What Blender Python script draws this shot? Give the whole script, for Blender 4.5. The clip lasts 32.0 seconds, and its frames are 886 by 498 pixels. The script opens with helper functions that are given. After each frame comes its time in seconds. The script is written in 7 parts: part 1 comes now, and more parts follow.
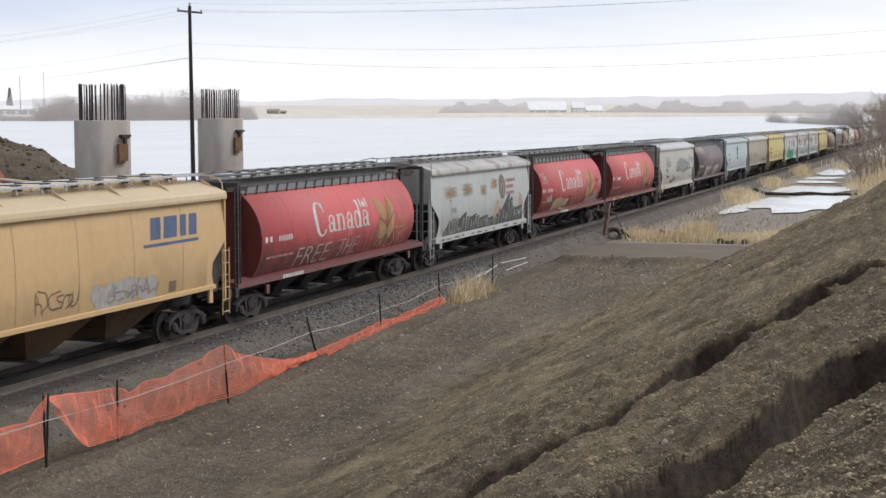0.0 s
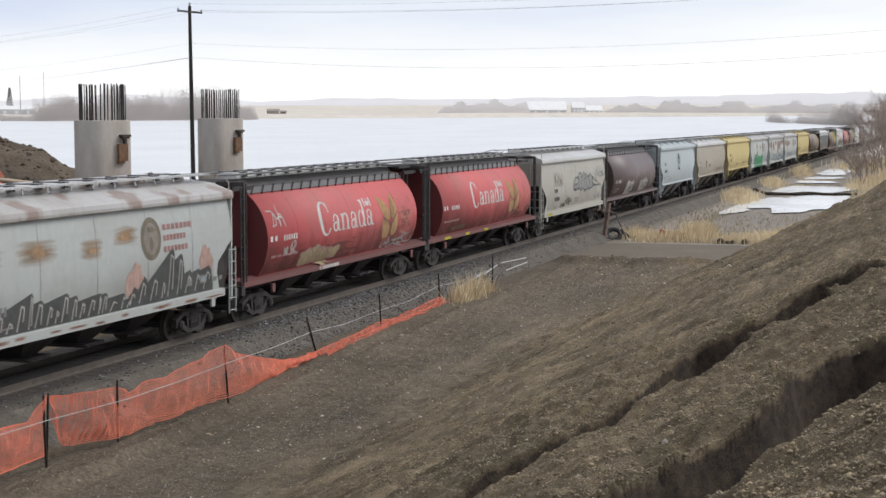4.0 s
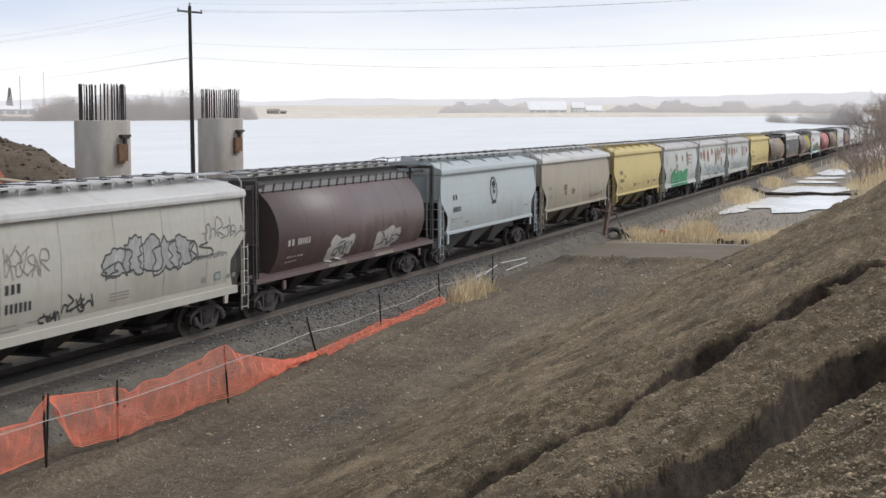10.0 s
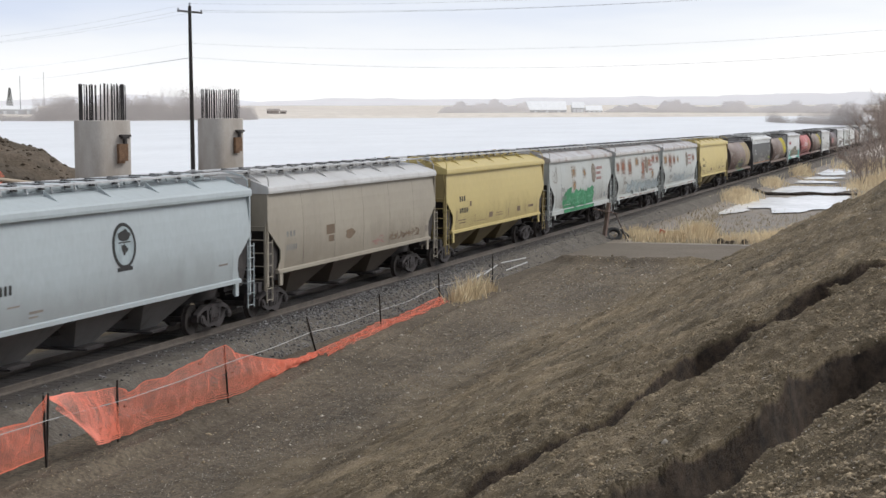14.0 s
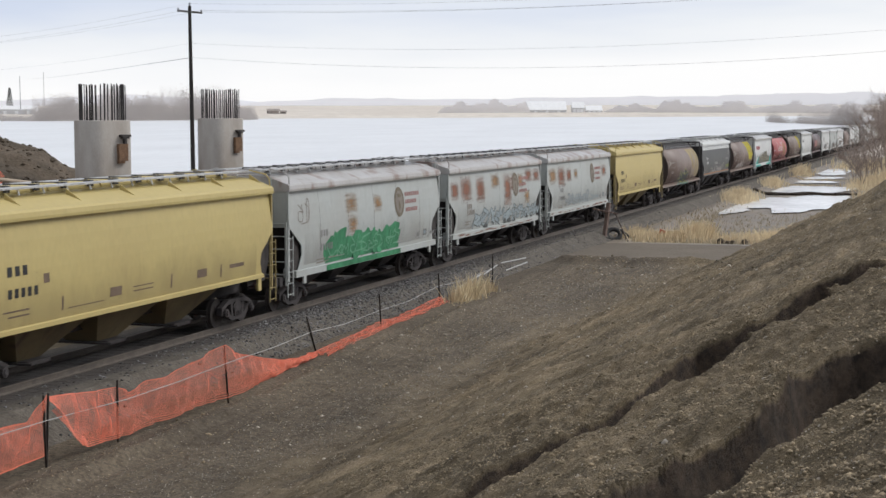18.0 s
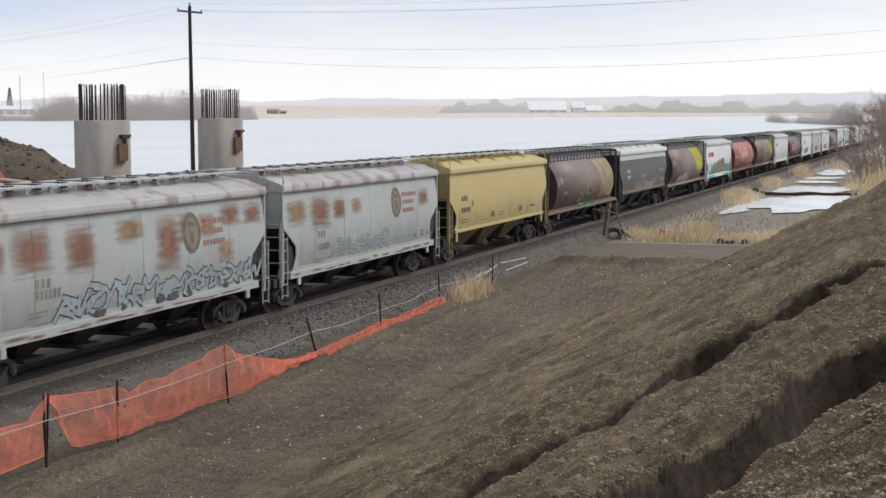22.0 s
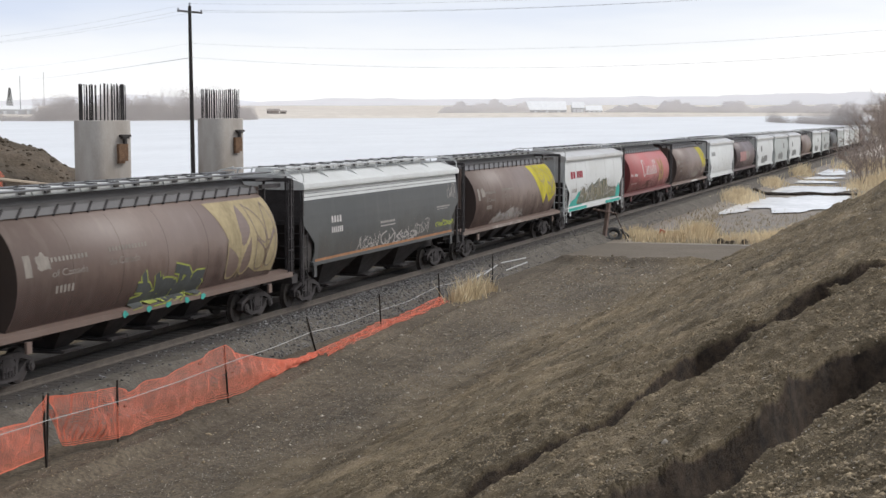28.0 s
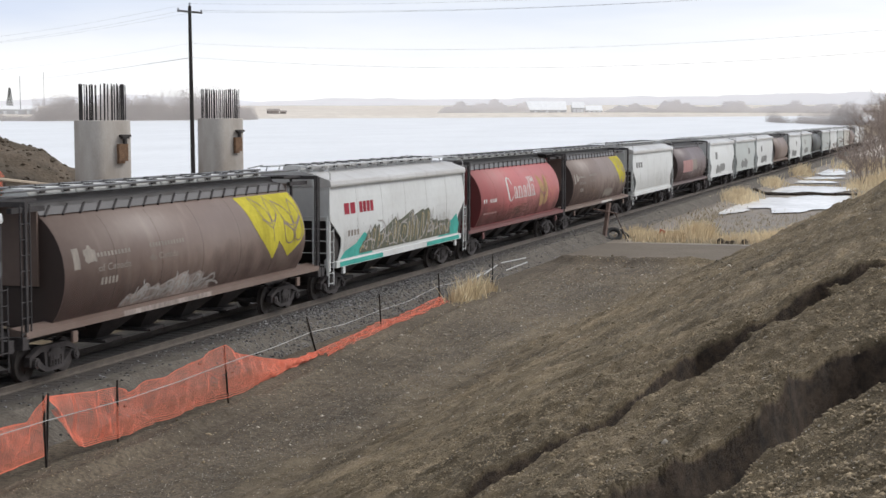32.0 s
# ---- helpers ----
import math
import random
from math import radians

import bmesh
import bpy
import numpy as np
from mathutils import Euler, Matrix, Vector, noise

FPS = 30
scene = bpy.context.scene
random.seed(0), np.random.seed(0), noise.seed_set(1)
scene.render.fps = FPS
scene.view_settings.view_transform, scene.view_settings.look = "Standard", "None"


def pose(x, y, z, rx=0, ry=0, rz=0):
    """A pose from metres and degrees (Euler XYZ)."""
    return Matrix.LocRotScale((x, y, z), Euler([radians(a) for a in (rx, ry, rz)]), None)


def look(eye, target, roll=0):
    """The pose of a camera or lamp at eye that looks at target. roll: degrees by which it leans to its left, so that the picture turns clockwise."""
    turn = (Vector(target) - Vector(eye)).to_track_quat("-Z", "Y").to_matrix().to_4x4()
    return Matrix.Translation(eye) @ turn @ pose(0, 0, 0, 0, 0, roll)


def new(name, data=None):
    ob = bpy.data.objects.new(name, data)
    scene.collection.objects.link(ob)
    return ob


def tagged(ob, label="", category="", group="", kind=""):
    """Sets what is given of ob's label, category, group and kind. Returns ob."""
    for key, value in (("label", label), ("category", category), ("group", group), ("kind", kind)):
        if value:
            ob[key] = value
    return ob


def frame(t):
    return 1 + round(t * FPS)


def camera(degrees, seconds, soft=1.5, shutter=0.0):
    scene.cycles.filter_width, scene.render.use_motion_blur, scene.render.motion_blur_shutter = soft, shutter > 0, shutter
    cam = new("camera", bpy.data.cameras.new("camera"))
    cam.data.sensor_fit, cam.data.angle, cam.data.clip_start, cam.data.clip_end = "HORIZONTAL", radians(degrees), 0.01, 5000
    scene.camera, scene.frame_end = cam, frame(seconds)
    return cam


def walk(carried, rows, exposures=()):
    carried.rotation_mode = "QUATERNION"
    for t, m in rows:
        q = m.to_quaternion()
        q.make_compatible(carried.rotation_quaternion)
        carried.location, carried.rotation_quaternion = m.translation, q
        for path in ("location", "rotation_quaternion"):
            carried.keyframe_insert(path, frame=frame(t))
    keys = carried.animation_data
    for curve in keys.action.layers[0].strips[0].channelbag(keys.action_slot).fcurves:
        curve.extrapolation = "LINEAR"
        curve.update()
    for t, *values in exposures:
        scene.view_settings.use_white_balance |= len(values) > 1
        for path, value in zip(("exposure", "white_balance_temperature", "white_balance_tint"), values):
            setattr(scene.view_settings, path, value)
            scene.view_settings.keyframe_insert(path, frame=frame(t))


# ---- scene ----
# ---- the camera, standing still ----
EYE = (0.0, -21.439, 6.146)
cam = camera(30.09, 32.0, soft=1.5, shutter=0.2)
VIEW = look(EYE, (95.117, 8.172, -2.564), -0.098)
walk(cam, [(0.0, VIEW), (32.0, VIEW)], exposures=[(0.0, 0.02, 6400, 10), (13.0, 0.03, 6400, 10), (18.0, -0.08, 6400, 10), (24.0, -0.06, 6400, 10), (28.0, 0.03, 6400, 10), (32.0, 0.07, 6400, 10)])

# ---- sky and sun: a bright overcast day ----
SPEED, GRADE = 8.64, -0.0083          # metres a second; fall of the line for each metre
LAKE = -4.6
world = bpy.data.worlds.new("sky")
scene.world = world
world.use_nodes = True
wn, wl = world.node_tree.nodes, world.node_tree.links
wn.clear()
w_out, w_bg = wn.new("ShaderNodeOutputWorld"), wn.new("ShaderNodeBackground")
w_sky = wn.new("ShaderNodeTexSky")
w_sky.sky_type, w_sky.sun_disc = "NISHITA", False
w_sky.sun_elevation, w_sky.sun_rotation = radians(41.6), radians(152.7)
w_co, w_sep = wn.new("ShaderNodeTexCoord"), wn.new("ShaderNodeSeparateXYZ")
w_map, w_noise = wn.new("ShaderNodeMapping"), wn.new("ShaderNodeTexNoise")
w_map.inputs["Scale"].default_value = (1.6, 1.6, 11.0)
w_noise.inputs["Scale"].default_value, w_noise.inputs["Detail"].default_value = 2.2, 5.0
w_ramp = wn.new("ShaderNodeValToRGB")
w_mul = wn.new("ShaderNodeMath")
w_mul.operation, w_mul.inputs[1].default_value = "MULTIPLY_ADD", 0.075
w_mix, w_gain = wn.new("ShaderNodeMix"), wn.new("ShaderNodeVectorMath")
w_gain.operation, w_gain.inputs[1].default_value = "SCALE", (1, 1, 1)
w_gain.inputs["Scale"].default_value = 0.10
w_mix.data_type = "RGBA"
w_mix.inputs["Factor"].default_value = 0.94
stops = w_ramp.color_ramp.elements
stops[0].position, stops[0].color = 0.028, (1.10, 1.09, 1.08, 1)
stops[1].position, stops[1].color = 0.088, (0.70, 0.77, 0.92, 1)
mid = stops.new(0.055)
mid.color = (0.95, 0.97, 1.0, 1)
high = stops.new(0.5)
high.color = (0.69, 0.69, 0.70, 1)
wl.new(w_co.outputs["Generated"], w_sep.inputs[0])
wl.new(w_co.outputs["Generated"], w_map.inputs["Vector"])
wl.new(w_map.outputs[0], w_noise.inputs["Vector"])
wl.new(w_noise.outputs[0], w_mul.inputs[0])
w_off = wn.new("ShaderNodeMath")
w_off.operation, w_off.inputs[1].default_value = "SUBTRACT", 0.0515
wl.new(w_sep.outputs[2], w_off.inputs[0])
w_side = wn.new("ShaderNodeMath")
w_side.operation, w_side.inputs[1].default_value = "MULTIPLY_ADD", 0.080
wl.new(w_sep.outputs[1], w_side.inputs[0])
wl.new(w_off.outputs[0], w_side.inputs[2])
wl.new(w_side.outputs[0], w_mul.inputs[2])
wl.new(w_mul.outputs[0], w_ramp.inputs[0])
wl.new(w_sky.outputs[0], w_gain.inputs[0])
wl.new(w_gain.outputs[0], w_mix.inputs["A"])
wl.new(w_ramp.outputs[0], w_mix.inputs["B"])
wl.new(w_mix.outputs["Result"], w_bg.inputs[0])
w_bg.inputs[1].default_value = 1.0
wl.new(w_bg.outputs[0], w_out.inputs[0])

sun = new("sun", bpy.data.lights.new("sun", "SUN"))
sun.data.energy, sun.data.angle, sun.data.color = 2.2, radians(30), (1.0, 0.975, 0.94)
sun.matrix_world = look((34, -66, 66), (0, 0, 0))


# ---- small helpers: meshes, noise, materials ----
class Build:
    """Collects vertices and faces of one mesh."""

    def __init__(self):
        self.v, self.f = [], []

    def face_set(self, verts, faces):
        n = len(self.v)
        self.v += [tuple(p) for p in verts]
        self.f += [tuple(n + i for i in f) for f in faces]
        return self

    def box(self, x0, x1, y0, y1, z0, z1):
        p = [(x, y, z) for z in (z0, z1) for x, y in ((x0, y0), (x1, y0), (x1, y1), (x0, y1))]
        return self.face_set(p, [(3, 2, 1, 0), (4, 5, 6, 7), (0, 1, 5, 4), (1, 2, 6, 5), (2, 3, 7, 6), (3, 0, 4, 7)])

    def tube(self, a, b, r, n=6, r2=None):
        a, b = Vector(a), Vector(b)
        q = (b - a).to_track_quat("Z", "Y")
        ring = [Vector((math.cos(2 * math.pi * i / n), math.sin(2 * math.pi * i / n), 0)) for i in range(n)]
        p = [a + q @ (c * r) for c in ring] + [b + q @ (c * (r if r2 is None else r2)) for c in ring]
        return self.face_set(p, [(i, (i + 1) % n, n + (i + 1) % n, n + i) for i in range(n)]
                             + [tuple(range(n))[::-1], tuple(range(n, 2 * n))])

    def pipe(self, points, r, n=6):
        """One unbroken tube along a line of points; r: one radius, or one for each point."""
        pts = [Vector(p) for p in points]
        rs = list(r) if isinstance(r, (list, tuple)) else [r] * len(pts)
        verts, faces = [], []
        for i, p in enumerate(pts):
            way = pts[min(i + 1, len(pts) - 1)] - pts[max(i - 1, 0)]
            q = way.to_track_quat("Z", "Y")
            verts += [p + q @ Vector((rs[i] * math.cos(2 * math.pi * k / n), rs[i] * math.sin(2 * math.pi * k / n), 0)) for k in range(n)]
            if i:
                faces += [((i - 1) * n + k, (i - 1) * n + (k + 1) % n, i * n + (k + 1) % n, i * n + k) for k in range(n)]
        return self.face_set(verts, faces + [tuple(range(n))[::-1], tuple(range(len(verts) - n, len(verts)))])

    def bar(self, a, b, w, h):
        """A square bar from a to b, w across and h high."""
        a, b = Vector(a), Vector(b)
        q = (b - a).to_track_quat("Z", "Y")
        c = [Vector((sx * w / 2, sy * h / 2, 0)) for sx, sy in ((-1, -1), (1, -1), (1, 1), (-1, 1))]
        p = [a + q @ o for o in c] + [b + q @ o for o in c]
        return self.face_set(p, [(3, 2, 1, 0), (4, 5, 6, 7), (0, 1, 5, 4), (1, 2, 6, 5), (2, 3, 7, 6), (3, 0, 4, 7)])

    def run(self, profile, x0, x1, caps=True, closed=True):
        """A profile of (y, z) drawn out along x."""
        n = len(profile)
        p = [(x, y, z) for x in (x0, x1) for y, z in profile]
        last = n if closed else n - 1
        f = [(i, (i + 1) % n, n + (i + 1) % n, n + i) for i in range(last)]
        if caps and closed:
            f += [tuple(range(n))[::-1], tuple(range(n, 2 * n))]
        return self.face_set(p, f)

    def slab(self, outline, thick, place):
        """A flat outline given thickness; place(u, v, w) gives the point."""
        n = len(outline)
        p = [place(u, v, 0) for u, v in outline] + [place(u, v, thick) for u, v in outline]
        return self.face_set(p, [tuple(range(n)), tuple(range(n, 2 * n))[::-1]]
                             + [(i, n + i, n + (i + 1) % n, (i + 1) % n) for i in range(n)])

    def mesh(self, name, smooth=False):
        me = bpy.data.meshes.new(name)
        me.from_pydata(self.v, [], self.f)
        bm = bmesh.new()
        bm.from_mesh(me)
        bmesh.ops.recalc_face_normals(bm, faces=bm.faces)
        bm.to_mesh(me)
        bm.free()
        if smooth:
            me.polygons.foreach_set("use_smooth", [True] * len(me.polygons))
        return me


def part(name, data, material, parent=None, label="", smooth=False):
    """Links a mesh (or a Build) as one object under a thing or a part."""
    me = data.mesh(name, smooth) if isinstance(data, Build) else data
    if material is not None and not me.materials:
        me.materials.append(material)
    ob = new(name, me)
    ob.parent = parent
    if label:
        ob["label"] = label
    return ob


def lattice(ix, iy, seed):
    h = (ix * 374761393 + iy * 668265263 + seed * 974711) & 0x7FFFFFFF
    h = ((h ^ (h >> 13)) * 1274126177) & 0x7FFFFFFF
    return ((h ^ (h >> 16)) & 0xFFFF) / 65535.0


def value_noise(x, y, size, seed=0):
    """Smooth noise between -1 and 1 with cells of that size."""
    x, y = np.asarray(x, float) / size, np.asarray(y, float) / size
    ix, iy = np.floor(x).astype(np.int64), np.floor(y).astype(np.int64)
    fx, fy = x - ix, y - iy
    fx, fy = fx * fx * (3 - 2 * fx), fy * fy * (3 - 2 * fy)
    a = lattice(ix, iy, seed) * (1 - fx) + lattice(ix + 1, iy, seed) * fx
    b = lattice(ix, iy + 1, seed) * (1 - fx) + lattice(ix + 1, iy + 1, seed) * fx
    return (a * (1 - fy) + b * fy) * 2 - 1


def surface(name, colour, rough=0.8, metal=0.0, vary=0.25, size=0.5, bump=0.2, bump_size=0.05, tint=None,
            coords="Object", stretch=(1, 1, 1), island=False, spread=(0.6, 1.35)):
    """A procedural surface: two scales of colour variation, and fine relief."""
    m = bpy.data.materials.new(name)
    m.use_nodes = True
    n, l = m.node_tree.nodes, m.node_tree.links
    b = n["Principled BSDF"]
    b.inputs["Roughness"].default_value, b.inputs["Metallic"].default_value = rough, metal
    co = n.new("ShaderNodeTexCoord")
    mp = n.new("ShaderNodeMapping")
    mp.inputs["Scale"].default_value = stretch
    l.new(co.outputs[coords], mp.inputs[0])
    big, small = n.new("ShaderNodeTexNoise"), n.new("ShaderNodeTexNoise")
    big.inputs["Scale"].default_value, big.inputs["Detail"].default_value = 1 / size, 4
    small.inputs["Scale"].default_value, small.inputs["Detail"].default_value = 1 / bump_size, 3
    for t in (big, small):
        l.new(mp.outputs[0], t.inputs["Vector"])
    other = tint or tuple(c * (1 - vary) for c in colour)
    ramp = n.new("ShaderNodeValToRGB")
    ramp.color_ramp.elements[0].position, ramp.color_ramp.elements[1].position = 0.32, 0.68
    ramp.color_ramp.elements[0].color, ramp.color_ramp.elements[1].color = (*other, 1), (*colour, 1)
    l.new(big.outputs[0], ramp.inputs[0])
    grain = n.new("ShaderNodeMix")
    grain.data_type, grain.blend_type = "RGBA", "MULTIPLY"
    grain.inputs["Factor"].default_value = min(1.0, vary * 1.6)
    gr = n.new("ShaderNodeValToRGB")
    gr.color_ramp.elements[0].position, gr.color_ramp.elements[1].position = 0.3, 0.7
    gr.color_ramp.elements[0].color, gr.color_ramp.elements[1].color = (0.55, 0.55, 0.55, 1), (1.15, 1.15, 1.15, 1)
    l.new(small.outputs[0], gr.inputs[0])
    l.new(ramp.outputs[0], grain.inputs["A"])
    l.new(gr.outputs[0], grain.inputs["B"])
    last = grain.outputs["Result"]
    if island:
        geo, rnd = n.new("ShaderNodeNewGeometry"), n.new("ShaderNodeMapRange")
        rnd.inputs["To Min"].default_value, rnd.inputs["To Max"].default_value = spread
        l.new(geo.outputs["Random Per Island"], rnd.inputs["Value"])
        mul = n.new("ShaderNodeVectorMath")
        mul.operation = "SCALE"
        l.new(last, mul.inputs[0])
        l.new(rnd.outputs[0], mul.inputs["Scale"])
        last = mul.outputs[0]
    l.new(last, b.inputs["Base Color"])
    if bump:
        bp = n.new("ShaderNodeBump")
        bp.inputs["Strength"].default_value, bp.inputs["Distance"].default_value = bump, bump_size * 0.5
        l.new(small.outputs[0], bp.inputs["Height"])
        l.new(bp.outputs[0], b.inputs["Normal"])
    return m


def paint(name, colour, dirt=(0.10, 0.085, 0.07), amount=0.5, rough=0.55, rust=None):
    """Weathered car paint: streaks that run down, blotches and a fine grain, and rust patches on some."""
    m = bpy.data.materials.new(name)
    m.use_nodes = True
    n, l = m.node_tree.nodes, m.node_tree.links
    b = n["Principled BSDF"]
    b.inputs["Roughness"].default_value = rough
    co = n.new("ShaderNodeTexCoord")
    info = n.new("ShaderNodeObjectInfo")
    shift = n.new("ShaderNodeVectorMath")
    shift.operation = "MULTIPLY_ADD"
    shift.inputs[1].default_value = (37, 0, 11)
    l.new(info.outputs["Random"], shift.inputs[0])
    l.new(co.outputs["Object"], shift.inputs[2])

    def noise_layer(scale, stretch, detail, lo, hi):
        mp, t, r = n.new("ShaderNodeMapping"), n.new("ShaderNodeTexNoise"), n.new("ShaderNodeMapRange")
        mp.inputs["Scale"].default_value = stretch
        t.inputs["Scale"].default_value, t.inputs["Detail"].default_value = scale, detail
        r.inputs["From Min"].default_value, r.inputs["From Max"].default_value = lo, hi
        l.new(shift.outputs[0], mp.inputs[0])
        l.new(mp.outputs[0], t.inputs["Vector"])
        l.new(t.outputs[0], r.inputs["Value"])
        return r.outputs[0]

    streak = noise_layer(1.3, (1.7, 1.0, 0.16), 6, 0.55, 0.86)
    blot = noise_layer(0.5, (0.7, 1, 1.3), 6, 0.40, 0.72)
    fine = noise_layer(7.0, (1, 1, 0.6), 4, 0.25, 0.75)
    both = n.new("ShaderNodeMath")
    both.operation = "MULTIPLY_ADD"
    l.new(streak, both.inputs[0])
    both.inputs[1].default_value = 0.6
    half = n.new("ShaderNodeMath")
    half.operation, half.inputs[1].default_value = "MULTIPLY", 0.45
    l.new(blot, half.inputs[0])
    l.new(half.outputs[0], both.inputs[2])
    amt = n.new("ShaderNodeMath")
    amt.operation, amt.inputs[1].default_value = "MULTIPLY", amount
    l.new(both.outputs[0], amt.inputs[0])
    mix = n.new("ShaderNodeMix")
    mix.data_type = "RGBA"
    mix.inputs["A"].default_value, mix.inputs["B"].default_value = (*colour, 1), (*dirt, 1)
    l.new(amt.outputs[0], mix.inputs["Factor"])
    last = mix.outputs["Result"]
    if rust:
        patch = noise_layer(1.1, (1.0, 1.0, 0.7), 4, 0.53, 0.62)
        rm = n.new("ShaderNodeMix")
        rm.data_type = "RGBA"
        rm.inputs["B"].default_value = (*rust, 1)
        amt2 = n.new("ShaderNodeMath")
        amt2.operation, amt2.inputs[1].default_value = "MULTIPLY", 0.7
        l.new(patch, amt2.inputs[0])
        l.new(amt2.outputs[0], rm.inputs["Factor"])
        l.new(last, rm.inputs["A"])
        last = rm.outputs["Result"]
    g = n.new("ShaderNodeMix")
    g.data_type, g.blend_type = "RGBA", "MULTIPLY"
    g.inputs["Factor"].default_value = 0.10
    l.new(last, g.inputs["A"])
    l.new(fine, g.inputs["B"])
    l.new(g.outputs["Result"], b.inputs["Base Color"])
    bp = n.new("ShaderNodeBump")
    bp.inputs["Strength"].default_value, bp.inputs["Distance"].default_value = 0.12, 0.02
    l.new(blot, bp.inputs["Height"])
    l.new(bp.outputs[0], b.inputs["Normal"])
    return m


# ---- materials ----
def soil_surface():
    m = surface("bare_soil", (0.245, 0.191, 0.121), 0.95, vary=0.62, size=0.9, bump=0.9, bump_size=0.05, tint=(0.122, 0.094, 0.055))
    n, l = m.node_tree.nodes, m.node_tree.links
    # finer and coarser grains in the same soil
    for t in [t for t in n if t.type == "TEX_NOISE" and t.inputs["Scale"].default_value > 10]:
        t.inputs["Detail"].default_value, t.inputs["Roughness"].default_value = 7, 0.72
    b = n["Principled BSDF"]
    old = b.inputs["Base Color"].links[0].from_socket
    co = n.new("ShaderNodeTexCoord")
    vor = n.new("ShaderNodeTexVoronoi")
    vor.inputs["Scale"].default_value = 13.0
    l.new(co.outputs["Object"], vor.inputs["Vector"])
    speck = n.new("ShaderNodeMapRange")
    speck.inputs["From Min"].default_value, speck.inputs["From Max"].default_value = 0.16, 0.10
    l.new(vor.outputs["Distance"], speck.inputs["Value"])
    pick = n.new("ShaderNodeSeparateColor")
    l.new(vor.outputs["Color"], pick.inputs[0])
    some = n.new("ShaderNodeMapRange")
    some.inputs["From Min"].default_value, some.inputs["From Max"].default_value = 0.72, 0.80
    l.new(pick.outputs[0], some.inputs["Value"])
    both = n.new("ShaderNodeMath")
    both.operation = "MULTIPLY"
    l.new(speck.outputs[0], both.inputs[0])
    l.new(some.outputs[0], both.inputs[1])
    mix = n.new("ShaderNodeMix")
    mix.data_type = "RGBA"
    mix.inputs["B"].default_value = (0.40, 0.355, 0.29, 1)
    l.new(both.outputs[0], mix.inputs["Factor"])
    # the level strip is packed, dusty and full of fine gravel; the slope is darker loam
    xyz, edge, wave = n.new("ShaderNodeSeparateXYZ"), n.new("ShaderNodeMapRange"), n.new("ShaderNodeTexNoise")
    wave.inputs["Scale"].default_value, wave.inputs["Detail"].default_value = 0.35, 4
    l.new(co.outputs["Object"], wave.inputs["Vector"])
    l.new(co.outputs["Object"], xyz.inputs[0])
    addy = n.new("ShaderNodeMath")
    addy.operation, addy.inputs[1].default_value = "MULTIPLY_ADD", 6.0
    l.new(wave.outputs[0], addy.inputs[0])
    l.new(xyz.outputs[1], addy.inputs[2])
    edge.inputs["From Min"].default_value, edge.inputs["From Max"].default_value = -8.5, -4.6
    l.new(addy.outputs[0], edge.inputs["Value"])
    dusty, gravelly = n.new("ShaderNodeMix"), n.new("ShaderNodeTexNoise")
    gravelly.inputs["Scale"].default_value, gravelly.inputs["Detail"].default_value, gravelly.inputs["Roughness"].default_value = 9, 8, 0.72
    l.new(co.outputs["Object"], gravelly.inputs["Vector"])
    gr2 = n.new("ShaderNodeValToRGB")
    gr2.color_ramp.elements[0].position, gr2.color_ramp.elements[1].position = 0.36, 0.64
    gr2.color_ramp.elements[0].color, gr2.color_ramp.elements[1].color = (0.050, 0.039, 0.027, 1), (0.140, 0.111, 0.078, 1)
    l.new(gravelly.outputs[0], gr2.inputs[0])
    dusty.data_type = "RGBA"
    near = n.new("ShaderNodeMapRange")
    near.inputs["From Min"].default_value, near.inputs["From Max"].default_value = 4.5, 3.5
    l.new(xyz.outputs[1], near.inputs["Value"])
    strip = n.new("ShaderNodeMath")
    strip.operation = "MULTIPLY"
    l.new(edge.outputs[0], strip.inputs[0])
    l.new(near.outputs[0], strip.inputs[1])
    l.new(strip.outputs[0], dusty.inputs["Factor"])
    l.new(old, dusty.inputs["A"])
    l.new(gr2.outputs[0], dusty.inputs["B"])
    l.new(dusty.outputs["Result"], mix.inputs["A"])
    # long streaks left by the blade, and broad dusty patches
    far_co, blade, dust = n.new("ShaderNodeMapping"), n.new("ShaderNodeTexNoise"), n.new("ShaderNodeTexNoise")
    far_co.inputs["Scale"].default_value = (0.10, 1.0, 0.3)
    blade.inputs["Scale"].default_value, blade.inputs["Detail"].default_value, blade.inputs["Roughness"].default_value = 1.5, 6, 0.62
    dust.inputs["Scale"].default_value, dust.inputs["Detail"].default_value = 0.22, 5
    l.new(co.outputs["Object"], far_co.inputs[0])
    l.new(far_co.outputs[0], blade.inputs["Vector"])
    l.new(co.outputs["Object"], dust.inputs["Vector"])
    tone = n.new("ShaderNodeMath")
    tone.operation = "ADD"
    l.new(blade.outputs[0], tone.inputs[0])
    l.new(dust.outputs[0], tone.inputs[1])
    gain = n.new("ShaderNodeMapRange")
    gain.inputs["From Min"].default_value, gain.inputs["From Max"].default_value = 0.72, 1.28
    gain.inputs["To Min"].default_value, gain.inputs["To Max"].default_value = 0.66, 1.47
    l.new(tone.outputs[0], gain.inputs["Value"])
    toned = n.new("ShaderNodeVectorMath")
    toned.operation = "SCALE"
    l.new(mix.outputs["Result"], toned.inputs[0])
    l.new(gain.outputs[0], toned.inputs["Scale"])
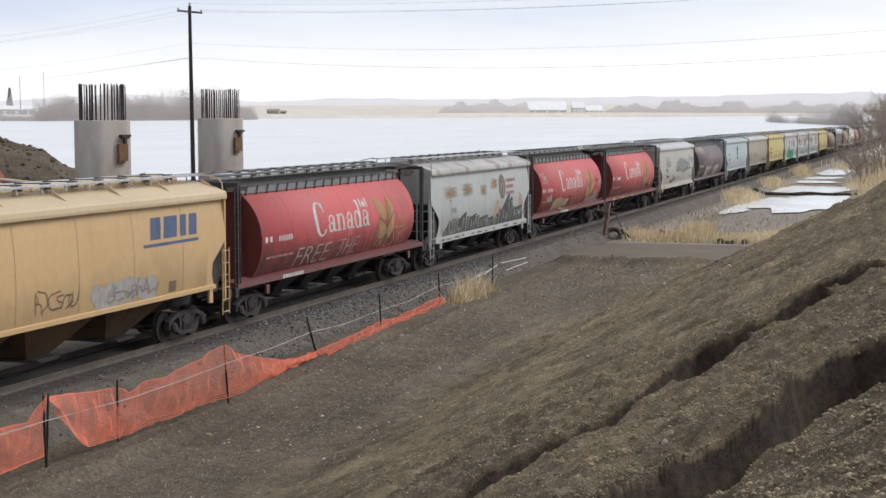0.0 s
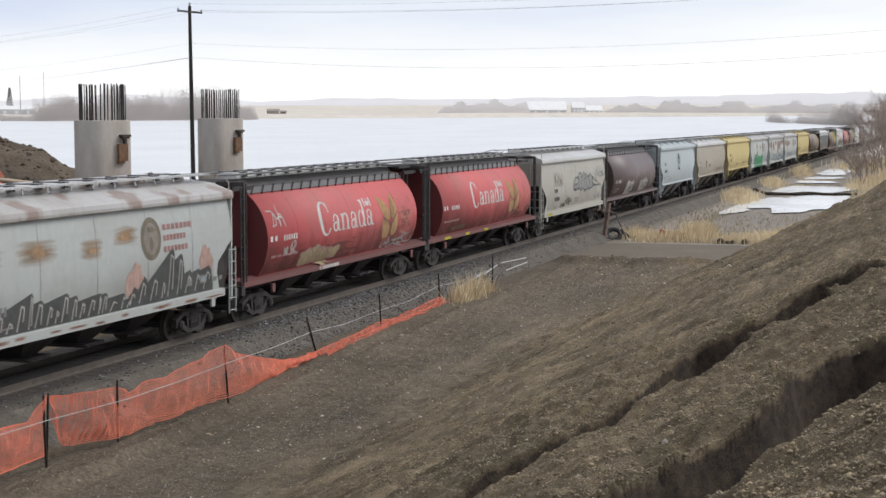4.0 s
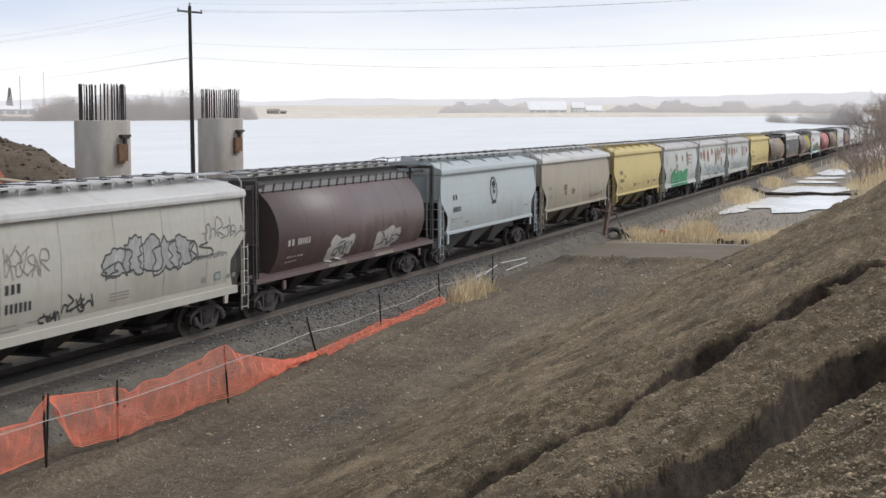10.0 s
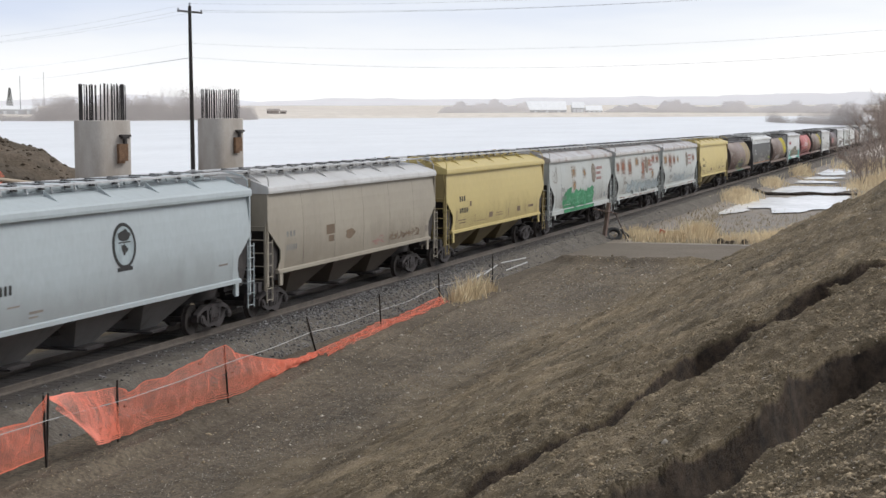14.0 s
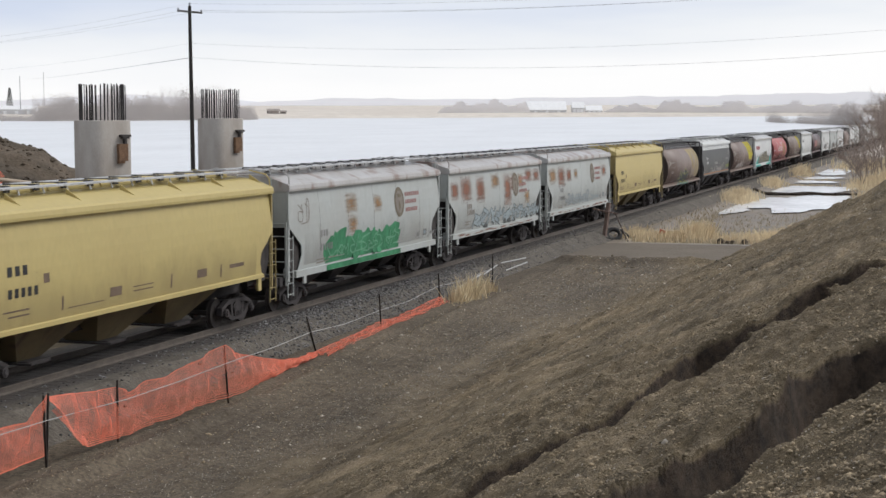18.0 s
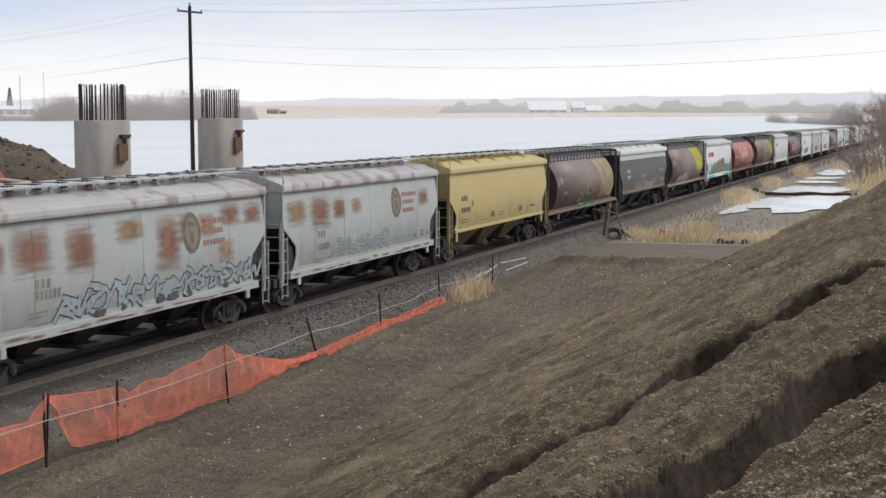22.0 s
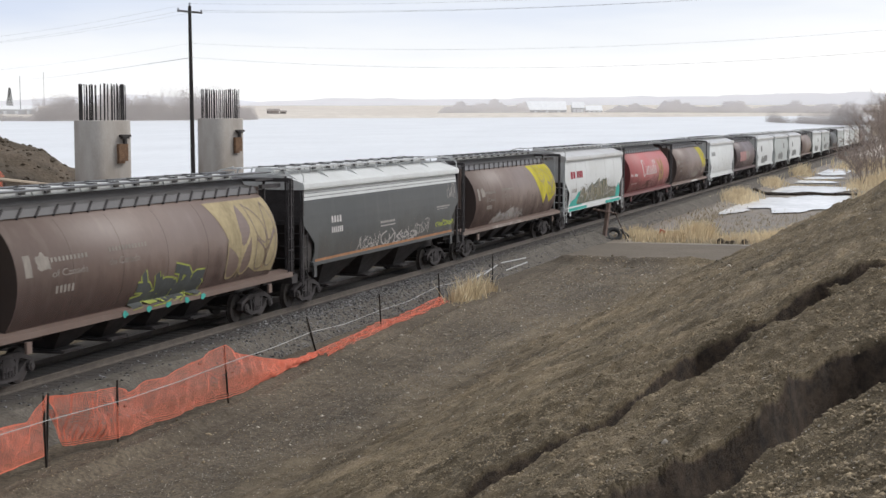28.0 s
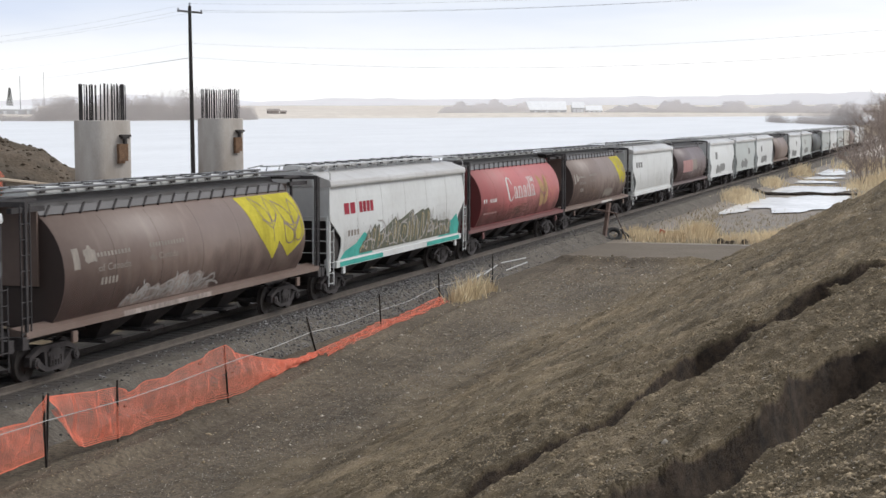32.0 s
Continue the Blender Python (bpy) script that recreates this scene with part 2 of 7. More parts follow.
    # gully walls: their shade is painted in as darker colour, over damp loam
    cut, ragged, damp_shade, wet, mixed = (n.new("ShaderNode" + k) for k in ("Attribute", "Math", "ValToRGB", "MapRange", "Mix"))
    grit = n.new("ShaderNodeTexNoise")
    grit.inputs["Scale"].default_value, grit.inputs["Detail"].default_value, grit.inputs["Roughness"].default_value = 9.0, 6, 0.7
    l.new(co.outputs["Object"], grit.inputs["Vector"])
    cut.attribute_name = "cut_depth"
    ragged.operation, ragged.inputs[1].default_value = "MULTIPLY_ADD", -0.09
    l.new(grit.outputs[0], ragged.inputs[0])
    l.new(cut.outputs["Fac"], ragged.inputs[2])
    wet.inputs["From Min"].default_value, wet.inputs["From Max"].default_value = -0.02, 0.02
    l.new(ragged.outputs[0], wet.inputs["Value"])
    damp_shade.color_ramp.elements[0].position, damp_shade.color_ramp.elements[1].position = 0.36, 0.66
    damp_shade.color_ramp.elements[0].color, damp_shade.color_ramp.elements[1].color = (0.022, 0.016, 0.011, 1), (0.085, 0.058, 0.039, 1)
    l.new(grit.outputs[0], damp_shade.inputs[0])
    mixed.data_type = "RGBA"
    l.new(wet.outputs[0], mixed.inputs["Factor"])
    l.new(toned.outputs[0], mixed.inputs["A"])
    l.new(damp_shade.outputs[0], mixed.inputs["B"])
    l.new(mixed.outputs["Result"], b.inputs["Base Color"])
    lump = n.new("ShaderNodeTexNoise")
    lump.inputs["Scale"].default_value, lump.inputs["Detail"].default_value, lump.inputs["Roughness"].default_value = 7.0, 9.0, 0.78
    l.new(co.outputs["Object"], lump.inputs["Vector"])
    relief = n.new("ShaderNodeBump")
    relief.inputs["Strength"].default_value, relief.inputs["Distance"].default_value = 0.8, 0.05
    l.new(lump.outputs[0], relief.inputs["Height"])
    l.new(b.inputs["Normal"].links[0].from_socket, relief.inputs["Normal"])
    l.new(relief.outputs[0], b.inputs["Normal"])
    return m


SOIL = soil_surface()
MUD = surface("wet_mud", (0.150, 0.122, 0.094), 0.5, vary=0.5, size=1.8, bump=0.6, bump_size=0.25, tint=(0.25, 0.205, 0.15))
ROAD = surface("packed_track_soil", (0.165, 0.136, 0.104), 0.9, vary=0.25, size=2.5, bump=0.4, bump_size=0.12)
# field grass is paled, with the far shore's haze put into its colour
FIELD = surface("dry_field_grass", (0.69, 0.64, 0.575), 0.95, vary=0.25, size=90, bump=0.0, bump_size=9, tint=(0.62, 0.56, 0.50))
GRAVEL = surface("ballast_stone", (0.135, 0.118, 0.098), 0.9, vary=0.5, size=0.7, bump=1.0, bump_size=0.09, tint=(0.08, 0.068, 0.054))
HEAP = surface("dug_dark_soil", (0.124, 0.094, 0.067), 0.95, vary=0.5, size=0.8, bump=0.9, bump_size=0.12, tint=(0.07, 0.054, 0.036))
DAMP = surface("fresh_cut_damp_loam", (0.056, 0.041, 0.029), 0.9, vary=0.55, size=0.22, bump=1.0, bump_size=0.05, tint=(0.028, 0.021, 0.015))


def shade_the_middle(m):
    """Blackens the stone between and beside the rails: painted shade, oil and brake dust."""
    n, l = m.node_tree.nodes, m.node_tree.links
    b = n["Principled BSDF"]
    old = b.inputs["Base Color"].links[0].from_socket
    co, xyz, off, ramp, mix, t, add = (n.new("ShaderNode" + k) for k in ("TexCoord", "SeparateXYZ", "Math", "MapRange", "Mix", "TexNoise", "Math"))
    t.inputs["Scale"].default_value, t.inputs["Detail"].default_value = 1.1, 5
    l.new(co.outputs["Object"], t.inputs["Vector"])
    l.new(co.outputs["Object"], xyz.inputs[0])
    off.operation = "ABSOLUTE"
    l.new(xyz.outputs[1], off.inputs[0])
    add.operation, add.inputs[1].default_value = "MULTIPLY_ADD", 0.8
    l.new(t.outputs[0], add.inputs[0])
    l.new(off.outputs[0], add.inputs[2])
    ramp.inputs["From Min"].default_value, ramp.inputs["From Max"].default_value = 1.75, 2.15
    l.new(add.outputs[0], ramp.inputs["Value"])
    mix.data_type = "RGBA"
    mix.inputs["A"].default_value = (0.052, 0.045, 0.041, 1)
    l.new(ramp.outputs[0], mix.inputs["Factor"])
    l.new(old, mix.inputs["B"])
    l.new(mix.outputs["Result"], b.inputs["Base Color"])


shade_the_middle(GRAVEL)
RAIL = surface("rail_steel", (0.135, 0.113, 0.095), 0.7, 0.1, vary=0.3, size=0.3, bump=0.1)
TIE = surface("tie_wood", (0.080, 0.068, 0.060), 0.9, vary=0.4, size=0.2, bump=0.5, bump_size=0.03, stretch=(4, 1, 4))
ICE = surface("lake_ice", (0.79, 0.81, 0.835), 0.35, vary=0.10, size=60, bump=0.05, bump_size=4.0, stretch=(1, 2, 1))
CONCRETE = surface("concrete", (0.44, 0.415, 0.385), 0.8, vary=0.13, size=1.1, bump=0.08, bump_size=0.04, tint=(0.27, 0.235, 0.20), stretch=(1, 1, 0.4))
REBAR = surface("rebar_steel", (0.05, 0.045, 0.045), 0.7, 0.4, vary=0.3, size=0.2, bump=0.2)
RUST = surface("rusty_steel", (0.22, 0.125, 0.07), 0.85, vary=0.4, size=0.2, bump=0.3)
WOOD = surface("weathered_wood", (0.13, 0.10, 0.085), 0.85, vary=0.35, size=0.3, bump=0.3, stretch=(1, 1, 0.2))
TRUCK = surface("truck_steel", (0.064, 0.056, 0.056), 0.9, 0.0, vary=0.4, size=0.3, bump=0.3)
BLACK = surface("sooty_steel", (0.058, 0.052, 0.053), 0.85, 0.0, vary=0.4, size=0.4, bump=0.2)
GRATE = surface("sooty_grating", (0.15, 0.147, 0.145), 0.45, 0.3, vary=0.5, size=0.5, bump=0.2)
# corner plates: shade of the recess put into the colour, with grime
GUSSET = surface("shaded_grimy_end_plate", (0.060, 0.052, 0.049), 0.9, vary=0.5, size=0.5, bump=0.2)
GALV = surface("galvanised_grating", (0.60, 0.605, 0.61), 0.4, 0.2, vary=0.45, size=0.3, bump=0.2)
TREAD = surface("wheel_steel", (0.066, 0.056, 0.052), 0.75, 0.1, vary=0.3, size=0.2, bump=0.1)


# ---- the lie of the land ----
def rail_z(x):
    return GRADE * np.asarray(x, float)


def step(v, a, b):
    t = np.clip((np.asarray(v, float) - a) / (b - a), 0, 1)
    return t * t * (3 - 2 * t)


def gully(x, y, lip, wide, depth, seed):
    """A washed-out channel: a steep wall under its far lip, a floor that rises to the near one."""
    x, y = np.asarray(x, float), np.asarray(y, float)
    out = np.zeros_like(x)
    on = (x > 5) & (x < 21) & (y < -14) & (y > -23)
    px, py = x[on], y[on]
    px = px + value_noise(px, py, 0.7, seed) * 0.09 + value_noise(px, py, 0.26, seed + 3) * 0.03
    py = py + value_noise(px, py, 0.5, seed + 5) * 0.05 + value_noise(px, py, 0.2, seed + 6) * 0.015
    best, side, width = np.full(px.shape, 1e9), np.zeros(px.shape), np.ones(px.shape)
    for (xa, ya), (xb, yb), wa, wb in zip(lip, lip[1:], wide, wide[1:]):
        dx, dy = xb - xa, yb - ya
        t = np.clip(((px - xa) * dx + (py - ya) * dy) / (dx * dx + dy * dy), 0, 1)
        gap = np.hypot(px - xa - t * dx, py - ya - t * dy)
        near = gap < best
        best = np.where(near, gap, best)
        side = np.where(near, -(dx * (py - ya) - dy * (px - xa)), side)
        width = np.where(near, wa + (wb - wa) * t, width)
    d = np.where(side > 0, best, -best)
    wall = 0.24 + 0.10 * value_noise(px, py, 0.9, seed + 7)
    floor = np.clip((d - wall) / np.maximum(width - wall, 0.05), 0, 1) ** 1.2
    lumps = 0.07 * value_noise(px, py, 0.30, seed + 8) + 0.04 * value_noise(px, py, 0.13, seed + 9)
    deep = np.clip(d / wall, 0, 1) ** 0.62
    out[on] = -depth * np.minimum(1, width / 0.6) * deep * (1 - floor) + lumps * step(d, 0.02, 0.12) * (1 - step(d, width * 0.6, width)) * np.minimum(1, depth)
    return out


def land(x, y):
    """Height of the ground."""
    x, y = np.asarray(x, float), np.asarray(y, float)
    z = -1.0 + GRADE * (np.clip(x, 46, 420) - 40) + value_noise(x, y, 9, 1) * 0.05 * (1 - 0.85 * step(x, 100, 118))
    # the fill's slope beside the line, ending at its corner
    toe = -9.4 - 0.25 * value_noise(x, y * 0, 6, 2)
    corner = 48.0 + 0.9 * value_noise(x * 0, y, 3, 5)
    rise = 0.48 * (toe - y) - 0.55 * np.maximum(x - corner, 0)
    fill = np.minimum(np.where(rise > -3, np.log1p(np.exp(np.clip(rise * 5, -40, 40))) / 5, 0), 5.85)
    z = z + fill
    # wet hollow beside the line
    z = z - 0.40 * step(x, 89, 97) * (1 - step(y, -4.6, -3.4)) * (1 - step(fill, 0.05, 0.5)) * step(y, -40, -16)
    # a heap of soil beyond the line
    heap = 7.45 - 0.45 * np.hypot(x - 53.2, y - 15.9) + 0.30 * value_noise(x, y, 2.2, 6) + 0.22 * value_noise(x, y, 0.8, 7)
    z = z + np.where(heap > 0, heap, 0) * step(y, 5.5, 9)
    # this shore falls to the lake
    z = z - 6.5 * step(y, 26, 50)
    # the far shore, its fields and the rise behind them
    gap = shore_gap(x, y)
    far = step(gap, -20, 40)
    up = LAKE - 0.8 + far * 3.0 + 0.0075 * np.clip(gap, 0, 900) + 1.2 * value_noise(x, y, 200, 8) * step(gap, 60, 300)
    return np.where(gap > -20, up, z)


def shore_gap(x, y):
    """Metres past the far shore of the lake (negative on this side)."""
    x, y = np.asarray(x, float), np.asarray(y, float)
    line = 1620 - 0.74 * y + 30 * value_noise(x * 0, y, 260, 4)
    return (x - line) * 0.80


def roughness(x, y):
    """Clods, dozer ruts and wheel marks on the bare soil, and the two gullies."""
    near = (1 - step(x, 77, 79.5)) * (1 - step(y, -4.2, -3.4)) * step(y, -30, -26)
    slope = (1 - step(y, -10.2, -8.8))
    r = value_noise(x, y, 0.9, 11) * 0.05 + value_noise(x, y, 0.35, 12) * 0.035 + value_noise(x, y, 0.13, 13) * 0.034 + value_noise(x, y, 0.07, 18) * 0.022
    r = r + np.abs(value_noise(x, y, 0.22, 14)) * 0.03
    ruts = value_noise(x * 0.12, y, 0.38, 15) * 0.045 + value_noise(x * 0.1, y, 0.16, 16) * 0.02
    cross = value_noise(x, y * 0.22, 0.5, 17) * 0.05 + value_noise(x, y * 0.15, 0.2, 19) * 0.03
    g = gully(x, y, GULLY_A, WIDTH_A, 0.60, 21) + gully(x, y, GULLY_B, WIDTH_B, 0.95, 22)
    bank = 0.30 * np.exp(-((x - 76.6 - 0.5 * value_noise(y, y * 0, 1.5, 20)) / 0.8) ** 2) * (1 - step(y, -3.6, -3.0))
    edge = -5.15 + 0.25 * value_noise(x, x * 0, 5.0, 27)
    berm = (0.15 + 0.06 * value_noise(x, y, 0.7, 28)) * np.exp(-((y - edge) / 0.28) ** 2) * step(x, 22, 27) * (1 - step(x, 60, 66))
    crest = 0.24 * np.exp(-((x - 46.5) / 2.5) ** 2) * (1 - step(y, -20.0, -19.1)) * (1 + 0.3 * value_noise(x, y, 0.6, 29))
    return bank + berm + crest + near * (r * (0.5 + 0.6 * slope) + ruts * (0.4 + 0.9 * (1 - slope)) + cross * slope + g)


GULLY_A = [(12.7, -17.3), (13.46, -17.63), (13.93, -17.96), (14.5, -18.32), (15.0, -18.56), (15.8, -18.70), (16.4, -18.98), (16.55, -19.36), (16.9, -19.75), (17.25, -20.1), (17.15, -20.45), (17.4, -20.9), (17.6, -21.6)]
WIDTH_A = (0.8, 0.8, 0.75, 0.85, 1.0, 1.0, 0.85, 0.80, 1.05, 1.1, 0.5, 0.55, 0.6)
GULLY_B = [(7.9, -19.4), (8.6, -19.64), (9.3, -19.82), (9.9, -20.05), (10.2, -20.28), (10.8, -20.45), (11.35, -20.64), (11.55, -20.85), (11.5, -21.1), (11.4, -22.4)]
WIDTH_B = (0.9, 1.0, 1.25, 1.6, 1.8, 2.1, 2.5, 2.7, 2.7, 2.7)


def spaced(marks):
    """Coordinates with given steps between marks: (from, step), ..., (end, 0)."""
    out = []
    for (a, s), (b, _) in zip(marks, marks[1:]):
        out.append(np.arange(a, b, s))
    return np.concatenate(out + [[marks[-1][0]]])


def sheet(xs, ys, height):
    gx, gy = np.meshgrid(xs, ys, indexing="ij")
    gz = height(gx, gy)
    n, m = len(xs), len(ys)
    me = bpy.data.meshes.new("ground")
    idx = np.arange(n * m).reshape(n, m)
    quads = np.stack([idx[1:, :-1], idx[1:, 1:], idx[:-1, 1:], idx[:-1, :-1]], -1).reshape(-1, 4)
    me.vertices.add(n * m)
    me.vertices.foreach_set("co", np.stack([gx, gy, gz], -1).ravel())
    me.loops.add(quads.size)
    me.loops.foreach_set("vertex_index", quads.ravel())
    me.polygons.add(len(quads))
    me.polygons.foreach_set("loop_start", np.arange(0, quads.size, 4))
    me.update()
    me.polygons.foreach_set("use_smooth", [True] * len(quads))
    return me


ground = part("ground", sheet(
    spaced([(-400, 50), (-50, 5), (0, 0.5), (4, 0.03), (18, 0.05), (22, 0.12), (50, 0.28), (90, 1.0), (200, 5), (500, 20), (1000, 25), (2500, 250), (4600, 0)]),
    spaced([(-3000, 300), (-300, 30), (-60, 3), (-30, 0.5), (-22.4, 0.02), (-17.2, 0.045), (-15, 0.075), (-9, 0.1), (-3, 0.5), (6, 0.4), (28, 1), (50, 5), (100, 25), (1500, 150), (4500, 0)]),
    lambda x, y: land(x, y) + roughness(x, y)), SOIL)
mid_x = np.empty(len(ground.data.polygons) * 3)
ground.data.polygons.foreach_get("center", mid_x)
mid_x = mid_x.reshape(-1, 3)
gx, gy = mid_x[:, 0], mid_x[:, 1]
wob = value_noise(gx, gy, 2.5, 31) * 1.2
zone = np.where((gx + wob > 89) & (gy < 3), 1, 0)
zone = np.where((gx + wob > 77.5) & (gx + wob < 89) & (gy + wob * 0.4 > -11.5) & (gy < -2.0), 2, zone)
zone = np.where(shore_gap(gx, gy) > -25, 3, zone)
zone = np.where((gx > 320) & (zone == 1), 3, zone)
zone = np.where((gy > 5.5) & (gy < 40) & (gx > 20) & (gx < 85), 4, zone)
corners = np.empty(len(ground.data.vertices) * 3)
ground.data.vertices.foreach_get("co", corners)
corners = corners.reshape(-1, 3)
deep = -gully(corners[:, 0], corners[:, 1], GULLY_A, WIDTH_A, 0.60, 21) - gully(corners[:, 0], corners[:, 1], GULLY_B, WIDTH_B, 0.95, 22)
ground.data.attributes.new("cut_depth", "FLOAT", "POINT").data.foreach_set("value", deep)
for m in (MUD, ROAD, FIELD, HEAP):
    ground.data.materials.append(m)
ground.data.polygons.foreach_set("material_index", zone)
tagged(ground, "bare brown stony soil rising as a slope beside the line", "ground", kind="structure")

lake = part("water", Build().face_set([(-400, 12, LAKE), (2600, 12, LAKE), (2600, 3000, LAKE), (-400, 3000, LAKE)], [(0, 1, 2, 3)]), ICE)
tagged(lake, "pale frozen lake reflecting the bright overcast sky", "lake", kind="structure")

# ---- the railway ----
ballast = part("ballast", Build().run([(-3.5, -0.95), (-2.1, -0.177), (2.1, -0.177), (3.6, -1.0), (3.6, -1.6), (-3.5, -1.6)], -60, 700), GRAVEL)
ballast.rotation_euler = (0, math.atan(-GRADE), 0)
tagged(ballast, "grey crushed stone ballast under the railway line", "ballast", kind="structure")
track = new("railway_track")
track.rotation_euler = (0, math.atan(-GRADE), 0)
tagged(track, "single railway line of rusty steel rails on wooden ties", "railway track")
for side in (-0.7525, 0.7525):
    p = [(-0.07, -0.17), (0.07, -0.17), (0.07, -0.15), (0.015, -0.13), (0.015, -0.045), (0.036, -0.035), (0.036, -0.004), (0.028, 0),
         (-0.028, 0), (-0.036, -0.004), (-0.036, -0.035), (-0.015, -0.045), (-0.015, -0.13), (-0.07, -0.15)]
    part("rail", Build().run([(y + side, z) for y, z in p], -60, 700), RAIL, track)
tie_mesh = Build().box(-0.115, 0.115, -1.3, 1.3, -0.34, -0.172).mesh("tie")
tie_mesh.materials.append(TIE)
for i in range(300):
    part("tie", tie_mesh, None, track).location = (14 + i * 0.52, 0, 0)
rest = Build()
for i in range(-130, 1000):
    if not 0 <= i < 300:
        rest.box(14 + i * 0.52 - 0.115, 14 + i * 0.52 + 0.115, -1.3, 1.3, -0.34, -0.172)
tagged(part("tie_run", rest, TIE, track), kind="stuff")

# ---- the train: covered hopper cars ----
RED = paint("red_paint", (0.56, 0.100, 0.104), (0.29, 0.135, 0.12), 0.9, rough=0.60)
# a less saturated red, for one car only
MUTED_RED = paint("muted_red_paint", (0.43, 0.115, 0.115), (0.30, 0.16, 0.145), 0.8, rough=0.55)
DULL_RED = paint("shaded_sooty_red_paint", (0.15, 0.022, 0.024), (0.06, 0.035, 0.03), 0.6)
BROWN = paint("brown_paint", (0.165, 0.116, 0.096), (0.275, 0.22, 0.19), 0.8, rough=0.48)
DULL_BROWN = paint("shaded_sooty_brown_paint", (0.052, 0.036, 0.032), (0.07, 0.055, 0.045), 0.6)
DARKBROWN = paint("dark_brown_paint", (0.112, 0.079, 0.080), (0.17, 0.135, 0.13), 0.5, rough=0.46)
PALE = paint("pale_grey_paint", (0.418, 0.447, 0.437), (0.295, 0.262, 0.225), 0.6)
RED_SILL = paint("dusty_red_sill_paint", (0.17, 0.065, 0.063), (0.11, 0.075, 0.07), 0.9)
GREY = paint("warm_grey_paint", (0.415, 0.402, 0.362), (0.23, 0.20, 0.16), 0.5)
BLUE = paint("pale_blue_paint", (0.385, 0.435, 0.455), (0.30, 0.31, 0.315), 0.4)
TAN = paint("tan_paint", (0.325, 0.292, 0.235), (0.17, 0.145, 0.118), 0.6)
# paler than the amber sides, for the roof
AMBER_ROOF = paint("pale_amber_paint", (0.60, 0.47, 0.30), (0.36, 0.26, 0.16), 0.5, rough=0.4)
AMBER = paint("amber_paint", (0.58, 0.395, 0.195), (0.32, 0.20, 0.10), 0.4)
YELLOW = paint("yellow_paint", (0.50, 0.405, 0.165), (0.36, 0.27, 0.12), 0.4)
GRAPHITE = paint("graphite_paint", (0.066, 0.070, 0.071), (0.15, 0.145, 0.135), 0.5)
WHITE = paint("white_paint", (0.60, 0.615, 0.61), (0.26, 0.23, 0.20), 0.4)
ROOF_GREY = paint("roof_paint", (0.52, 0.52, 0.515), (0.20, 0.165, 0.14), 0.7, rough=0.34)
ROOF_DARK = paint("dark_roof_paint", (0.115, 0.108, 0.105), (0.04, 0.036, 0.033), 0.7, rough=0.42)
ROOF_RUST = paint("rust_spotted_roof_paint", (0.46, 0.455, 0.45), (0.19, 0.145, 0.11), 0.75, rough=0.35, rust=(0.20, 0.115, 0.08))

YELLOW_END = paint("dull_yellow_paint", (0.31, 0.245, 0.105), (0.13, 0.10, 0.06), 0.8, rough=0.7)
# funnel paints: grime plus the shade under the cars, put into the colour
YELLOW_BAY = paint("shaded_grimy_yellow_paint", (0.20, 0.155, 0.075), (0.05, 0.04, 0.034), 1.2, rough=0.8)
AMBER_BAY = paint("shaded_grimy_amber_paint", (0.16, 0.095, 0.05), (0.05, 0.04, 0.034), 1.2, rough=0.8)
BLUE_BAY = paint("shaded_grimy_blue_paint", (0.20, 0.20, 0.20), (0.06, 0.055, 0.05), 1.1, rough=0.8)
TAN_BAY = paint("shaded_grimy_tan_paint", (0.12, 0.10, 0.08), (0.06, 0.05, 0.042), 0.95, rough=0.8)

HEIGHT_EAVE = 3.86
made_meshes = {}


def shared(key, maker, material):
    """One mesh for all alike parts of one material."""
    k = (key, material.name)
    if k not in made_meshes:
        me = maker()
        me.materials.append(material)
        made_meshes[k] = me
    return made_meshes[k]


def side_y(style, z):
    """How far out the car's side stands at the height z above the rail."""
    if style == "round":
        return 1.62 * math.sqrt(max(0.02, 1 - ((z - 2.42) / 1.75) ** 2))
    return 1.60 - 0.13 * ((z - 2.35) / 1.5) ** 2


def round_tank(half):
    """The round-bellied side of a cylindrical car."""
    b = Build()
    zs = [1.22 + (3.90 - 1.22) * i / 22 for i in range(23)]
    prof = [(-side_y("round", z), z) for z in zs] + [(side_y("round", z), z) for z in reversed(zs)]
    me = b.run(prof, -half, half).mesh("tank")
    me.polygons.foreach_set("use_smooth", [len(q.vertices) == 4 and abs(q.normal.z) < 0.95 for q in me.polygons])
    return me


